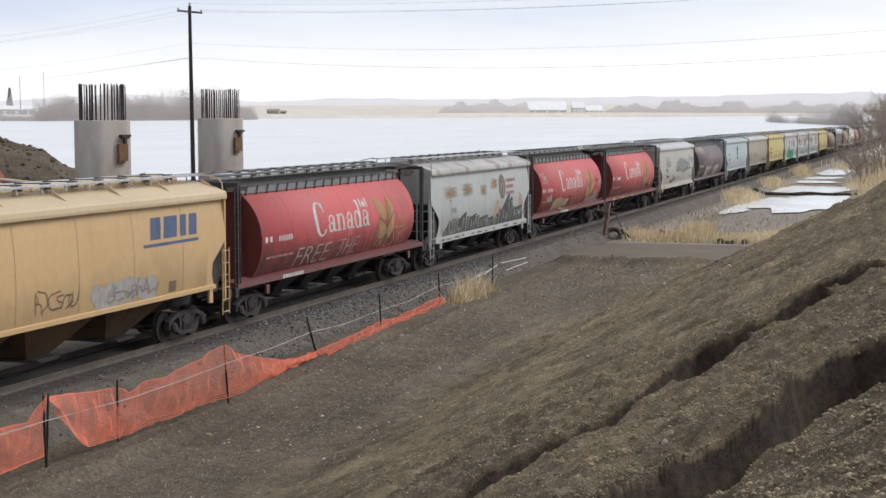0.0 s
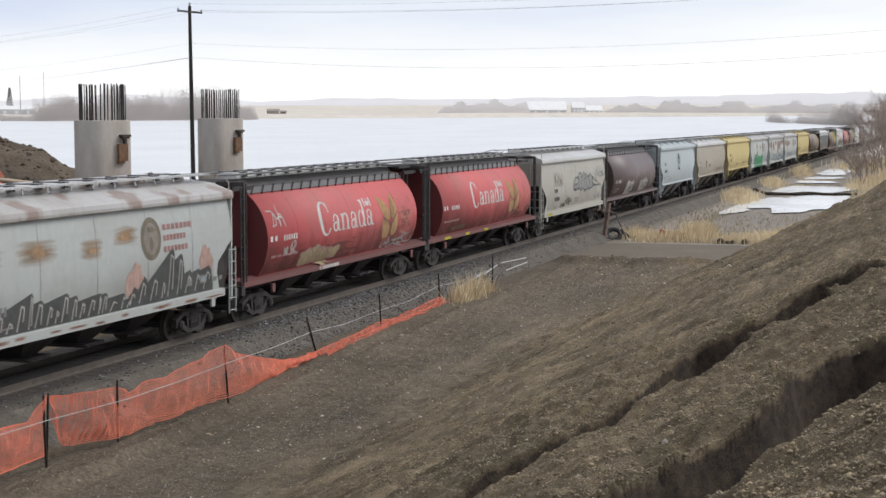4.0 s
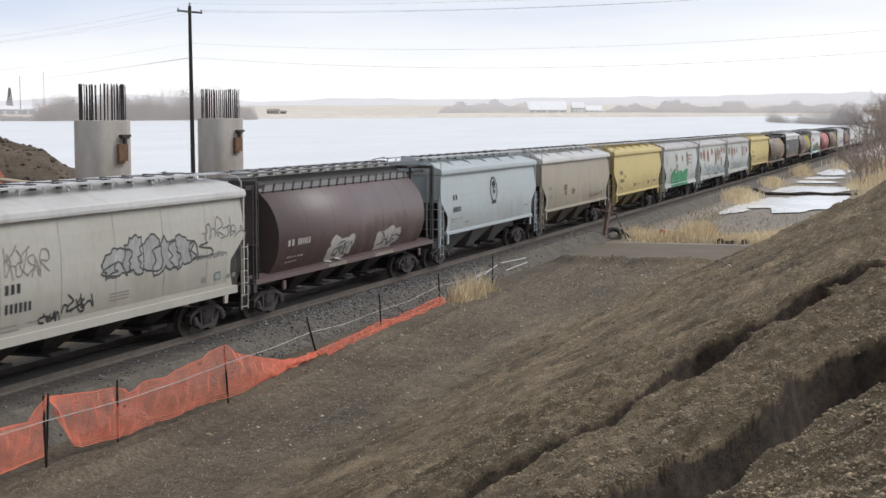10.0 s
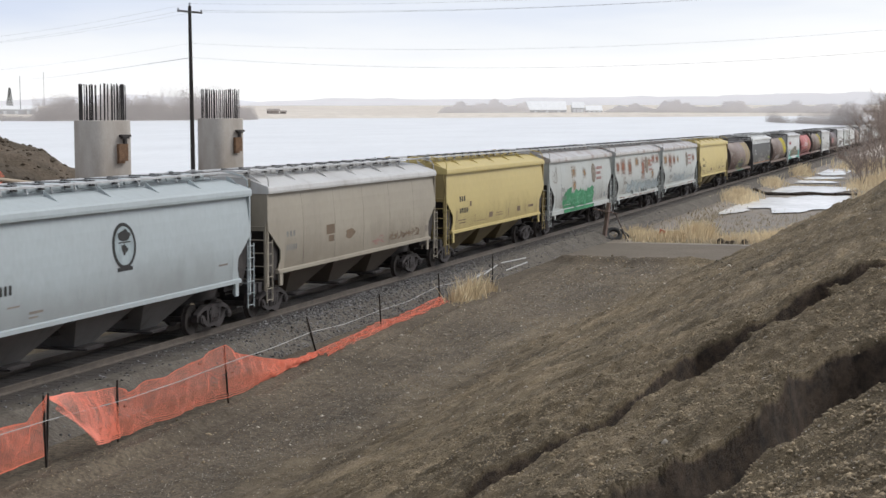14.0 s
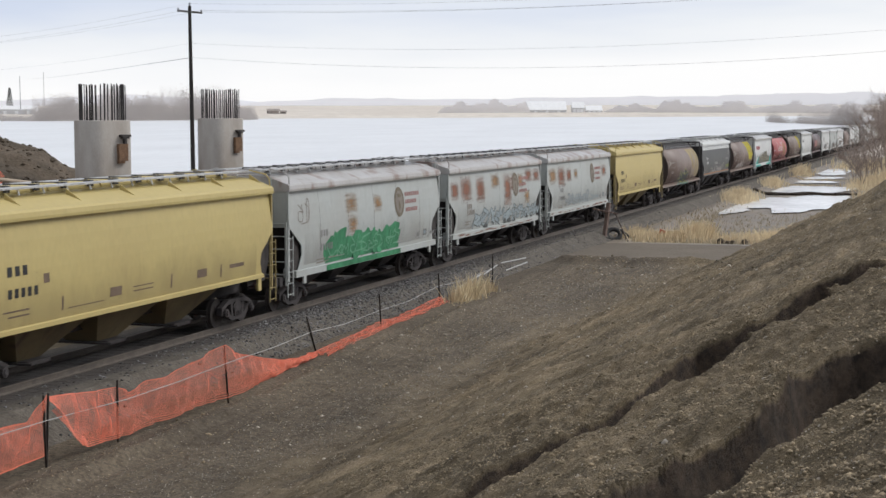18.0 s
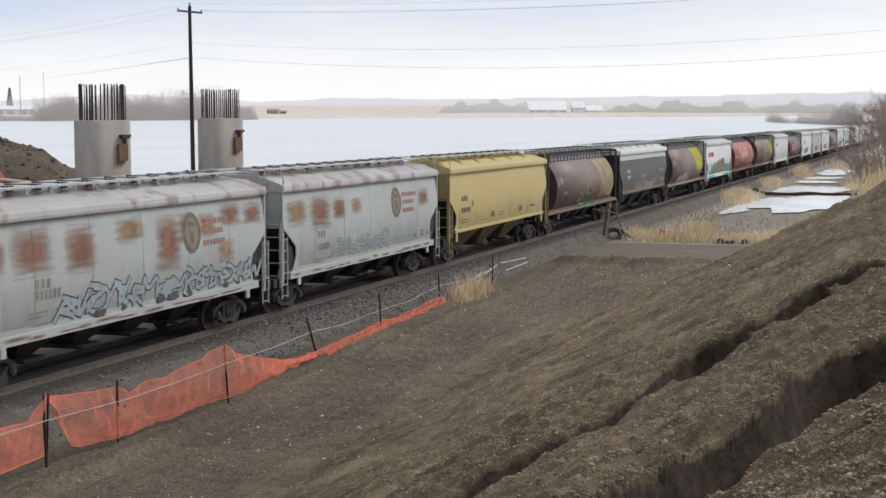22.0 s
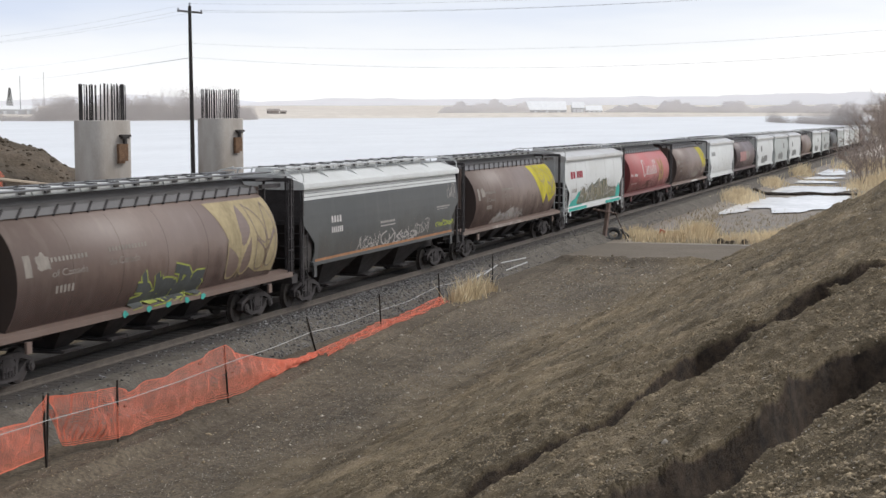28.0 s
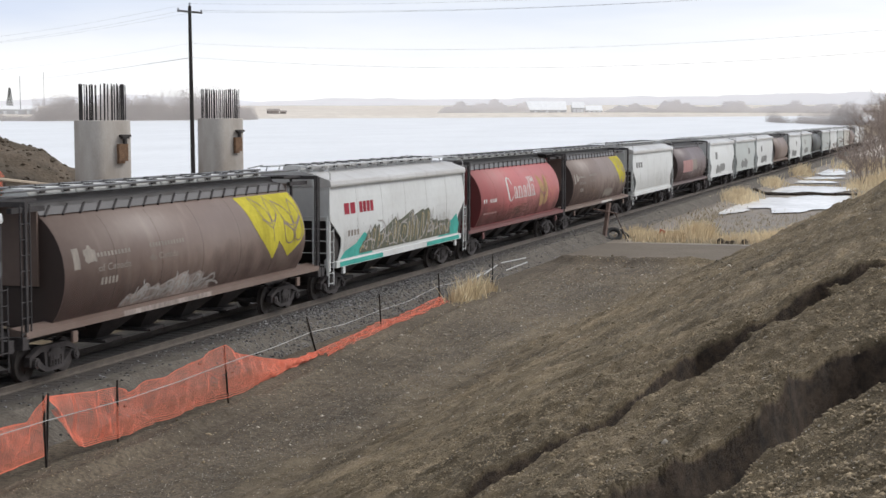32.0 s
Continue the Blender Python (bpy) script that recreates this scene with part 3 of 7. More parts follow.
def flat_side(style, half, sign):
    """One side sheet of a hopper, cut away at the lower ends; slightly bowed."""
    b = Build()
    cut = 1.15 if style == "hopper" else 1.05
    low = 1.30 if style == "hopper" else 1.42
    zs = [HEIGHT_EAVE, 3.4, 3.0, 2.72, 2.4, 2.1, 1.8, 1.5, low]

    def end_x(z):
        if z >= 2.72:
            return half
        if z >= 2.0:
            return half - cut * (2.72 - z) / 0.72
        return half - cut + 0.35 * (2.0 - z) / 0.7

    rows = []
    for z in zs:
        e = end_x(z)
        rows.append([(x, sign * (side_y(style, z) - dy), z) for dy in (0, 0.03) for x in (-e, -e + 0.25, -half / 3, half / 3, e - 0.25, e)])
    v = [p for r in rows for p in r]
    f = []
    for i in range(len(zs) - 1):
        for j in range(5):
            for o in (0, 6):
                f.append((12 * i + o + j, 12 * i + o + j + 1, 12 * (i + 1) + o + j + 1, 12 * (i + 1) + o + j))
        for j in (0, 5):
            f.append((12 * i + j, 12 * (i + 1) + j, 12 * (i + 1) + j + 6, 12 * i + j + 6))
    last = 12 * (len(zs) - 1)
    f += [(j, j + 1, j + 7, j + 6) for j in range(5)] + [(last + j, last + j + 1, last + j + 7, last + j + 6) for j in range(5)]
    return b.face_set(v, f).mesh("side_sheet")


def roof_shell(style, half):
    b = Build()
    if style == "round":
        prof = [(-0.84, 3.84), (-0.98, 3.86), (-0.86, 4.03), (-0.52, 4.10), (-0.42, 4.28), (0.42, 4.28), (0.52, 4.10), (0.86, 4.03), (0.98, 3.86), (0.84, 3.84)]
    else:
        half_prof = [(1.48, 3.85), (1.615, 3.85), (1.625, 3.92), (1.61, 4.03), (1.56, 4.08), (1.45, 4.11), (0.95, 4.29), (0.3, 4.37)]
        prof = [(-y, z) for y, z in half_prof] + half_prof[::-1]
    b.run(prof, -half, half)
    n = int(half * 2 / (1.2 if style == "round" else 2.5))
    if style != "bayed":
        n = -1
    for i in range(n + 1):
        x = -half + 0.2 + (2 * half - 0.4) * i / n
        for s in (-1, 1):
            b.face_set([(x, s * 1.36, 4.13), (x + 0.03, s * 1.36, 4.13), (x + 0.03, s * 0.90, 4.44), (x, s * 0.90, 4.44), (x, s * 0.90, 4.24), (x + 0.03, s * 0.90, 4.24)],
                       [(0, 1, 2, 3), (0, 3, 4), (1, 5, 2), (3, 2, 5, 4), (0, 4, 5, 1)])
    return b.mesh("roof")


def end_parts(style, half, over):
    """The end wall above and the sloping hopper sheet below it, at +x."""
    wall, slope = Build(), Build()
    if style == "round":
        wall.box(half + 0.02, half + 0.10, -0.95, 0.95, 2.2, 4.05)
        slope.face_set([(half + 0.06, -0.95, 2.2), (half + 0.06, 0.95, 2.2), (half - 1.6, 0.95, 1.0), (half - 1.6, -0.95, 1.0),
                        (half - 0.02, -0.95, 2.15), (half - 0.02, 0.95, 2.15), (half - 1.7, 0.95, 0.95), (half - 1.7, -0.95, 0.95)],
                       [(0, 1, 2, 3), (7, 6, 5, 4), (0, 3, 7, 4), (1, 5, 6, 2), (0, 4, 5, 1), (3, 2, 6, 7)])
    else:
        prof = [(-1.47, 2.72), (1.47, 2.72), (1.52, 3.86), (0.8, 4.26), (-0.8, 4.26), (-1.52, 3.86)]
        wall.slab(prof, 0.05, lambda u, v, w: (half - 0.01 - w, u, v))
        c = 2.0
        slope.face_set([(half - 0.02, -1.46, 2.72), (half - 0.02, 1.46, 2.72), (half - c, 1.3, 1.25), (half - c, -1.3, 1.25),
                        (half - 0.12, -1.46, 2.74), (half - 0.12, 1.46, 2.74), (half - c - .1, 1.3, 1.27), (half - c - .1, -1.3, 1.27)],
                       [(0, 1, 2, 3), (7, 6, 5, 4), (0, 3, 7, 4), (1, 5, 6, 2), (0, 4, 5, 1), (3, 2, 6, 7)])
        for s in (-1, 1):
            y = s * 1.40
            slope.slab([(half - 0.06, 2.80), (half - 0.04, 2.55), (half - 0.55, 1.15), (half - 1.5, 1.15), (half - 1.5, 2.80)], 0.04,
                       lambda u, v, w, y=y: (u, y + w, v))
    return wall.mesh("end_wall"), slope.mesh("slope_sheet")


def gusset_mesh(half, sx, sy):
    """Plate painted dark as shade, filling the cut-away lower corner of a hopper's side."""
    y = sy * 1.49
    line = [(half - 0.05, 2.74), (half - 1.20, 2.02), (half - 0.80, 1.24), (half - 0.42, 1.24), (half - 0.06, 1.95)]
    return Build().slab([(sx * u, v) for u, v in line], 0.025, lambda u, v, w: (u, y + w, v)).mesh("gusset_plate")


def corner_post_mesh(half, sx, sy):
    """The upright at a hopper's corner, from the eave to the end sill."""
    x, y = sx * (half - 0.02), sy * 1.545
    return Build().box(x - 0.045, x + 0.045, y - 0.03, y + 0.03, 1.02, 3.84).mesh("corner_post")


def roof_grab_mesh(half, sx, sy):
    """A bent grab rail from the roof's edge up to the running board."""
    x = sx * (half - 0.12)
    return Build().pipe([(x, sy * 1.56, 3.95), (x, sy * 1.54, 4.30), (x, sy * 1.42, 4.44), (x, sy * 0.88, 4.56)], 0.022, 5).mesh("grab_rail")


def ladder(x, y, z0, z1, width=0.42, rungs=7):
    b = Build()
    for dx in (-width / 2, width / 2):
        b.box(x + dx - 0.016, x + dx + 0.016, y - 0.016, y + 0.016, z0, z1)
    for i in range(rungs):
        z = z0 + 0.08 + (z1 - z0 - 0.16) * i / (rungs - 1)
        b.tube((x - width / 2, y, z), (x + width / 2, y, z), 0.015, 5)
    return b.mesh("ladder")


def bay_mesh(x, w, top, low):
    """One funnel with its outlet under the car."""
    b = Build()
    y1, y0 = 1.25, 0.45
    p = [(x - w, -y1, top), (x + w, -y1, top), (x + w, y1, top), (x - w, y1, top),
         (x - w * 0.28, -y0, low), (x + w * 0.28, -y0, low), (x + w * 0.28, y0, low), (x - w * 0.28, y0, low)]
    b.face_set(p, [(0, 1, 2, 3), (7, 6, 5, 4), (0, 4, 5, 1), (1, 5, 6, 2), (2, 6, 7, 3), (3, 7, 4, 0)])
    return b.mesh("hopper_bay")


def gate_mesh(x, low):
    return Build().box(x - 0.5, x + 0.5, -0.75, 0.75, low - 0.09, low).box(x - 0.62, x - 0.5, -0.9, 0.9, low - 0.06, low - 0.02).mesh("outlet_gate")


def wheelset_mesh():
    b = Build()
    for s in (-0.7525, 0.7525):
        o = math.copysign(0.07, s)
        b.tube((0, s - 0.05, 0), (0, s + 0.05, 0), 0.42, 20)
        b.tube((0, s - o - 0.02, 0), (0, s - o + 0.02, 0), 0.45, 20)
        for i in range(5):
            a = 2 * math.pi * i / 5
            b.tube((0.2 * math.cos(a), s + o * 0.6, 0.2 * math.sin(a)), (0.2 * math.cos(a), s + o * 0.9, 0.2 * math.sin(a)), 0.05, 6)
    b.tube((0, -1.02, 0), (0, 1.02, 0), 0.08, 8)
    return b.mesh("wheelset")


def side_frame_mesh(s):
    """A cast side frame: arched top chord, slanting tension members, open windows and a spring nest."""
    b = Build()
    y = s * 1.0

    def limb(*line):
        b.slab(line, 0.15, lambda u, v, w: (u, y - 0.075 + w, v))

    limb((-1.10, 0.60), (-0.60, 0.80), (0.60, 0.80), (1.10, 0.60), (1.10, 0.50), (0.60, 0.66), (-0.60, 0.66), (-1.10, 0.50))
    limb((-0.40, 0.17), (0.40, 0.17), (0.44, 0.28), (-0.44, 0.28))
    for k in (-1, 1):
        limb((k * 1.10, 0.52), (k * 0.78, 0.56), (k * 0.36, 0.27), (k * 0.40, 0.17), (k * 0.74, 0.34), (k * 1.10, 0.38))
        limb((k * 0.30, 0.26), (k * 0.42, 0.26), (k * 0.46, 0.68), (k * 0.34, 0.68))
        b.tube((k * 0.889, y, 0.44), (k * 0.889, y + s * 0.16, 0.44), 0.13, 10)
        b.tube((k * 0.889, y + s * 0.16, 0.44), (k * 0.889, y + s * 0.19, 0.44), 0.08, 8)
    for x in (-0.20, -0.07, 0.07, 0.20):
        b.tube((x, y + s * 0.06, 0.28), (x, y + s * 0.06, 0.52), 0.055, 8)
    b.box(-0.30, 0.30, y - 0.09, y + 0.09, 0.52, 0.64)
    return b.mesh("side_frame")


WHEELSETS = []


def bogie(parent, x, rolling):
    t = new("truck")
    t.parent, t.location = parent, (x, 0, 0)
    me = shared("bolster", lambda: Build().box(-0.22, 0.22, -1.1, 1.1, 0.42, 0.72).tube((0, 0, 0.7), (0, 0, 0.95), 0.25, 10).mesh("bolster"), TRUCK)
    part("bolster", me, None, t)
    for s in (-1, 1):
        part("side_frame", shared("frame%d" % s, lambda: side_frame_mesh(s), TRUCK), None, t)
    for dx in (-0.889, 0.889):
        w = part("wheelset", shared("wheels", wheelset_mesh, TREAD), None, t)
        w.location = (dx, 0, 0.42)
        if rolling:
            WHEELSETS.append(w)
    return t


TRAIN = []


def hopper_car(style, left, right, body, roof, label, rolling=True, sill=None, ends=None, bays=None):
    """One covered hopper; left and right: where its shell ends along the line at 15 s."""
    half = (right - left) / 2
    half = round(half * 20) / 20
    car = new("covered_hopper_car")
    tagged(car, label, "freight car", "cars of the grain train")
    centre = (left + right) / 2
    TRAIN.append((car, centre))
    over = half + (1.55 if style == "round" else 0.45)
    ends = ends or body
    key = (style, half)
    if style == "round":
        tank = shared(("tank", key), lambda: round_tank(half), body)
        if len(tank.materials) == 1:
            # tank ends: their shade is painted in with a darker, sooty colour
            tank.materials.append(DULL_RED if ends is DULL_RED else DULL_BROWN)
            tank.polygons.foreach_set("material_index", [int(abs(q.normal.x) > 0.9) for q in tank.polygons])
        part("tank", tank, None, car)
    else:
        for s in (-1, 1):
            part("side_sheet", shared(("side", key, s), lambda: flat_side(style, half, s), body), None, car)
    part("roof", shared(("roof", key), lambda: roof_shell(style, half + (0.0 if style == "round" else 0.02)), roof), None, car)
    for s in (1, -1):
        def turned(i, s=s):
            me = end_parts(style, half, over)[i]
            if s < 0:
                me.transform(Matrix.Rotation(math.pi, 4, "Z"))
            return me
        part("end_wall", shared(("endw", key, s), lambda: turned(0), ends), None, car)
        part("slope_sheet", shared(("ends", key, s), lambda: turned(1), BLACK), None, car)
    # under the body
    part("centre_sill", shared(("csill", key), lambda: Build().box(-over, over, -0.35, 0.35, 0.78, 1.08).mesh("centre_sill"), BLACK), None, car)
    sill = sill or body
    for s in (-1, 1):
        if style == "bayed":
            prof = [(s * 1.46, 1.36), (s * 1.62, 1.36), (s * 1.62, 1.46), (s * 1.46, 1.52)]
            e = half - 0.75
        else:
            y = 1.50 if style == "round" else 1.60
            foot = 1.15 if style == "round" else 1.10
            prof = [(s * (y - 0.45), foot), (s * y, foot), (s * y, 1.30), (s * (y - 0.45), 1.38)]
            e = over - 0.05 if style == "round" else half - 0.55
        part("side_sill", shared(("sill", key, s), lambda: Build().run(prof, -e, e).mesh("side_sill"), sill), None, car)
    for s in (-1, 1):
        part("end_sill", shared(("esill", key, s), lambda: Build().box(s * over - 0.12, s * over + 0.12, -1.5, 1.5, 0.92, 1.2).mesh("end_sill"), BLACK), None, car)
        part("coupler", shared(("coup", key, s), lambda: Build().box(min(s * over, s * (over + 0.48)), max(s * over, s * (over + 0.48)), -0.12, 0.12, 0.72, 0.98).mesh("coupler"), TRUCK), None, car)
    n = 3 if style == "bayed" else 4
    span = (half - 2.6) * 2
    for i in range(n):
        x = -span / 2 + span * (i + 0.5) / n
        low = 0.42 if style == "bayed" else 0.50
        top = 1.40 if style == "bayed" else 1.28
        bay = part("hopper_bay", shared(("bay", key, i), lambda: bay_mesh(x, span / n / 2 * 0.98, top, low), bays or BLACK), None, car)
        part("outlet_gate", shared(("gate", key, i), lambda: gate_mesh(x, low), TRUCK), None, bay)
    for x in (-(over - 1.95), over - 1.95):
        bogie(car, x, rolling)
    # on the roof: hatches and running boards
    deck = 4.42 if style == "round" else 4.50
    n = 6
    w = (half * 2 - 1.0) / n
    top = 4.28 if style == "round" else 4.36
    for i in range(n):
        # round cars' lids are painted white in place of the sky's glare
        lid = part("hatch_cover", shared(("hatch", style, round(w, 3)), lambda: hatch_mesh(w), WHITE if style == "round" else roof), None, car)
        lid.location = (-half + 0.5 + w * (i + 0.5), 0, top)
        for fx in (-0.25, 0.25) if rolling else ():
            bar = part("latch_bar", shared("latch", latch_mesh, GRATE), None, lid)
            bar.location = (w * fx, 0, 0)
    if style == "round":
        n = int(half * 2 / 0.8)
        for i in range(n):
            for s in (-1, 1):
                rib = part("roof_rib", shared(("rib", s), lambda: rib_mesh(s), BLACK), None, car)
                rib.location = (-half + 0.2 + (2 * half - 0.9) * i / (n - 1), 0, 0)
    for s in (-1, 1):
        part("running_board", shared(("board", key, s), lambda: board_mesh(half, s, deck, over, style != "round"), GRATE if style == "round" else GALV), None, car)
    for sx in (-1, 1):
        if style == "round":
            def frame_mesh():
                b = Build()
                e = sx * (over - 0.12)
                for y in (-1.46, -0.55, 0.55, 1.46):
                    b.box(e - 0.04, e + 0.04, y - 0.035, y + 0.035, 1.1, 4.22)
                b.box(e - 0.06, e + 0.06, -1.5, 1.5, 4.14, 4.26)
                b.box(min(sx * half, e), max(sx * half, e), -1.12, -1.0, 3.98, 4.10)
                b.box(min(sx * half, e), max(sx * half, e), 1.0, 1.12, 3.98, 4.10)
                return b.box(min(sx * half, e), max(sx * half, e), -0.9, 0.9, 4.20, 4.27).mesh("end_frame")
            part("end_frame", shared(("frame", key, sx), frame_mesh, BLACK), None, car)
        else:
            def rungs_mesh():
                b = Build()
                e = sx * (half + 0.06)
                for y in (-1.5, -1.0, 1.0, 1.5):
                    b.box(e - 0.025, e + 0.025, y - 0.03, y + 0.03, 0.9, 4.3 if abs(y) < 1.2 else 2.9)
                for z in (1.25, 1.65, 2.05, 2.45, 2.85):
                    for y in (-1.25, 1.25):
                        b.tube((e, y - 0.25, z), (e, y + 0.25, z), 0.02, 5)
                    b.tube((e, -1.0, z), (e, 1.0, z), 0.015, 5)
                return b.mesh("end_ladder")
            part("end_ladder", shared(("rungs", key, sx), rungs_mesh, ends), None, car)
        for sy in (-1, 1):
            px, low = (half - 1.0, 0.98) if style == "bayed" else ((half - 1.3, 0.86) if style == "hopper" else (half - 0.5, 0.84))
            part("jacking_pad", shared(("pad", key, sx, sy), lambda: Build().box(sx * px - 0.11, sx * px + 0.11, sy * 1.56 - 0.03, sy * 1.56 + 0.03, low, low + (0.45 if style == "bayed" else 0.26)).mesh("jacking_pad"), sill), None, car)
            if style == "round":
                me = shared(("lad", key, sx, sy), lambda: ladder(sx * (over - 0.12), sy * 1.46, 1.2, 4.2, 0.4, 9), BLACK)
            else:
                me = shared(("lad", key, sx, sy), lambda: ladder(sx * (half - 0.05), sy * 1.60, 0.55, 2.45, 0.44, 6), ends)
                part("gusset_plate", shared(("guss", key, sx, sy), lambda: gusset_mesh(half, sx, sy), GUSSET), None, car, "corner plate painted dark with shade and grime")
                part("corner_post", shared(("post", key, sx, sy), lambda: corner_post_mesh(half, sx, sy), ends), None, car)
                part("grab_rail", shared(("grab", key, sx, sy), lambda: roof_grab_mesh(half, sx, sy), roof), None, car)
            part("ladder", me, None, car)
    return car


def hatch_mesh(w):
    """One section of the trough hatch, lying along the roof's middle."""
    b = Build()
    return b.run([(-0.36, -0.02), (-0.31, 0.15), (-0.2, 0.18), (0.2, 0.18), (0.31, 0.15), (0.36, -0.02)], -w / 2 + 0.05, w / 2 - 0.05).mesh("hatch_cover")


def latch_mesh():
    b = Build().box(-0.05, 0.05, -0.42, 0.42, 0.165, 0.205)
    return b.box(-0.10, 0.10, -0.45, -0.38, 0.05, 0.215).box(-0.10, 0.10, 0.38, 0.45, 0.05, 0.215).mesh("latch_bar")


def rib_mesh(s):
    """A slanting rib on the shoulder of a round car's roof."""
    return Build().bar((0, s * 0.995, 3.84), (0.42, s * 0.87, 4.06), 0.05, 0.05).mesh("roof_rib")


def board_mesh(half, s, deck, over, posts):
    b = Build()
    y0, y1 = (s * 0.46, s * 0.86) if s > 0 else (s * 0.86, s * 0.46)
    b.box(-over + 0.25, over - 0.25, y0, y1, deck, deck + 0.04)
    x = -half + 0.3
    while posts and x < half:
        b.bar((x, s * 0.80, deck), (x, s * 0.84, deck - 0.14), 0.04, 0.03)
        x += 1.1
    return b.mesh("running_board")


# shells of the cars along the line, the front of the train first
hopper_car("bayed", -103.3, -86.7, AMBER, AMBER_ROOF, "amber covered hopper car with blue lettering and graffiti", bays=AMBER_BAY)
hopper_car("round", -84.2, -69.7, RED, ROOF_DARK, "faded red cylindrical hopper car with white lettering and wheat emblem", ends=DULL_RED, sill=RED_SILL)
hopper_car("hopper", -67.4, -51.7, PALE, ROOF_RUST, "pale grey covered hopper car with dark graffiti along its foot")
hopper_car("round", -49.2, -34.8, RED, ROOF_DARK, "red cylindrical hopper car with white lettering and gold wheat emblem", ends=DULL_RED, sill=RED_SILL)
hopper_car("round", -31.4, -17.0, RED, ROOF_DARK, "bright red cylindrical hopper car with white lettering and yellow labels", ends=DULL_RED, sill=RED_SILL)
hopper_car("hopper", -14.6, 1.0, GREY, ROOF_GREY, "warm grey covered hopper car with black outline graffiti")
hopper_car("round", 3.5, 18.0, DARKBROWN, ROOF_DARK, "dark brown cylindrical hopper car with pale graffiti")
hopper_car("bayed", 20.3, 36.0, BLUE, BLUE, "pale blue-grey covered hopper car with oval emblem", bays=BLUE_BAY)
hopper_car("bayed", 37.3, 54.1, TAN, ROOF_GREY, "dusty tan covered hopper car with faded markings", bays=TAN_BAY)
hopper_car("bayed", 55.6, 72.2, YELLOW, YELLOW, "yellow covered hopper car with black markings", bays=YELLOW_BAY, ends=YELLOW_END)
hopper_car("hopper", 73.5, 89.2, PALE, ROOF_RUST, "pale grey covered hopper car with green graffiti", ends=PALE)
hopper_car("hopper", 90.5, 106.2, PALE, ROOF_RUST, "pale hopper car with rust patches and black graffiti")
hopper_car("hopper", 107.6, 123.5, PALE, ROOF_RUST, "pale hopper car with rust patches and oval emblem")
hopper_car("bayed", 125.2, 141.9, YELLOW, YELLOW, "bright yellow covered hopper car with black markings", bays=YELLOW_BAY, ends=YELLOW_END)
hopper_car("round", 144.2, 158.9, BROWN, ROOF_DARK, "brown cylindrical hopper car with tan wheat emblem and green graffiti")
hopper_car("bayed", 161.1, 178.2, GRAPHITE, WHITE, "graphite grey hopper car with orange sill stripe", bays=BLACK, ends=BLACK)
hopper_car("round", 180.8, 195.7, BROWN, ROOF_DARK, "brown cylindrical hopper car with yellow wheat emblem")
hopper_car("hopper", 198.0, 213.7, WHITE, ROOF_GREY, "white hopper car with red lettering and teal graffiti")
hopper_car("round", 216.2, 231.0, MUTED_RED, ROOF_DARK, "red cylindrical hopper car with white lettering", ends=DULL_RED, sill=RED_SILL)
hopper_car("round", 234.4, 249.2, BROWN, ROOF_DARK, "brown cylindrical hopper car with yellow end panel")
hopper_car("hopper", 251.8, 267.3, WHITE, ROOF_GREY, "white covered hopper car with small dark lettering")
hopper_car("round", 269.4, 284.0, DARKBROWN, ROOF_DARK, "dull reddish-brown cylindrical hopper car")
x = 286.4
for style, body in (("hopper", WHITE), ("hopper", PALE), ("hopper", WHITE), ("round", BROWN), ("hopper", WHITE), ("hopper", PALE), ("round", GRAPHITE),
                    ("hopper", PALE), ("hopper", WHITE), ("hopper", PALE), ("hopper", GREY), ("round", BROWN), ("hopper", WHITE), ("hopper", PALE)):
    if style == "round":
        x += 1.1
    size = 14.5 if style == "round" else 15.7
    hopper_car(style, x, x + size, body, ROOF_DARK if style == "round" else ROOF_GREY,
               "distant brown cylindrical hopper car" if style == "round" else "distant pale covered hopper car", rolling=False)
    x += size + (2.4 if style == "round" else 1.35)



# ---- lettering, emblems, graffiti and rust on the near sides ----
def ink(name, colour, rough=0.7, vary=0.25):
    m = surface(name, colour, max(rough, 0.85), vary=vary, size=0.8, bump=0.0, bump_size=0.12, stretch=(1, 1, 0.5))
    m.node_tree.nodes["Principled BSDF"].inputs["Specular IOR Level"].default_value = 0.2
    return m


INK_WHITE, INK_BLACK, INK_GREY = ink("white_lettering", (0.62, 0.60, 0.58)), ink("black_lettering", (0.05, 0.05, 0.05)), ink("faded_grey_lettering", (0.24, 0.24, 0.235))
INK_BLUE, INK_RED, INK_GOLD = ink("blue_lettering", (0.12, 0.155, 0.25)), ink("red_lettering", (0.34, 0.04, 0.06)), ink("gold_emblem", (0.50, 0.315, 0.165), vary=0.4)
INK_TAN, INK_YELLOW, INK_PALE = ink("tan_emblem", (0.40, 0.33, 0.20)), ink("yellow_emblem", (0.52, 0.45, 0.05)), ink("pale_spray", (0.42, 0.40, 0.38))
INK_GREEN, INK_TEAL, INK_LIME = ink("green_spray", (0.075, 0.285, 0.145), vary=0.4), ink("teal_spray", (0.08, 0.42, 0.36)), ink("lime_outline", (0.36, 0.40, 0.10))
INK_RUST, INK_STAIN = ink("rust_stain", (0.36, 0.17, 0.115), 0.9, 0.35), ink("brown_stain", (0.20, 0.15, 0.11), 0.9)
INK_FADE_RED, INK_DUST, INK_ORANGE = ink("faded_red_lettering", (0.38, 0.215, 0.205)), ink("dusty_lettering", (0.28, 0.25, 0.22)), ink("orange_stripe", (0.42, 0.225, 0.125))
INK_DARK = ink("dark_spray", (0.095, 0.10, 0.097))
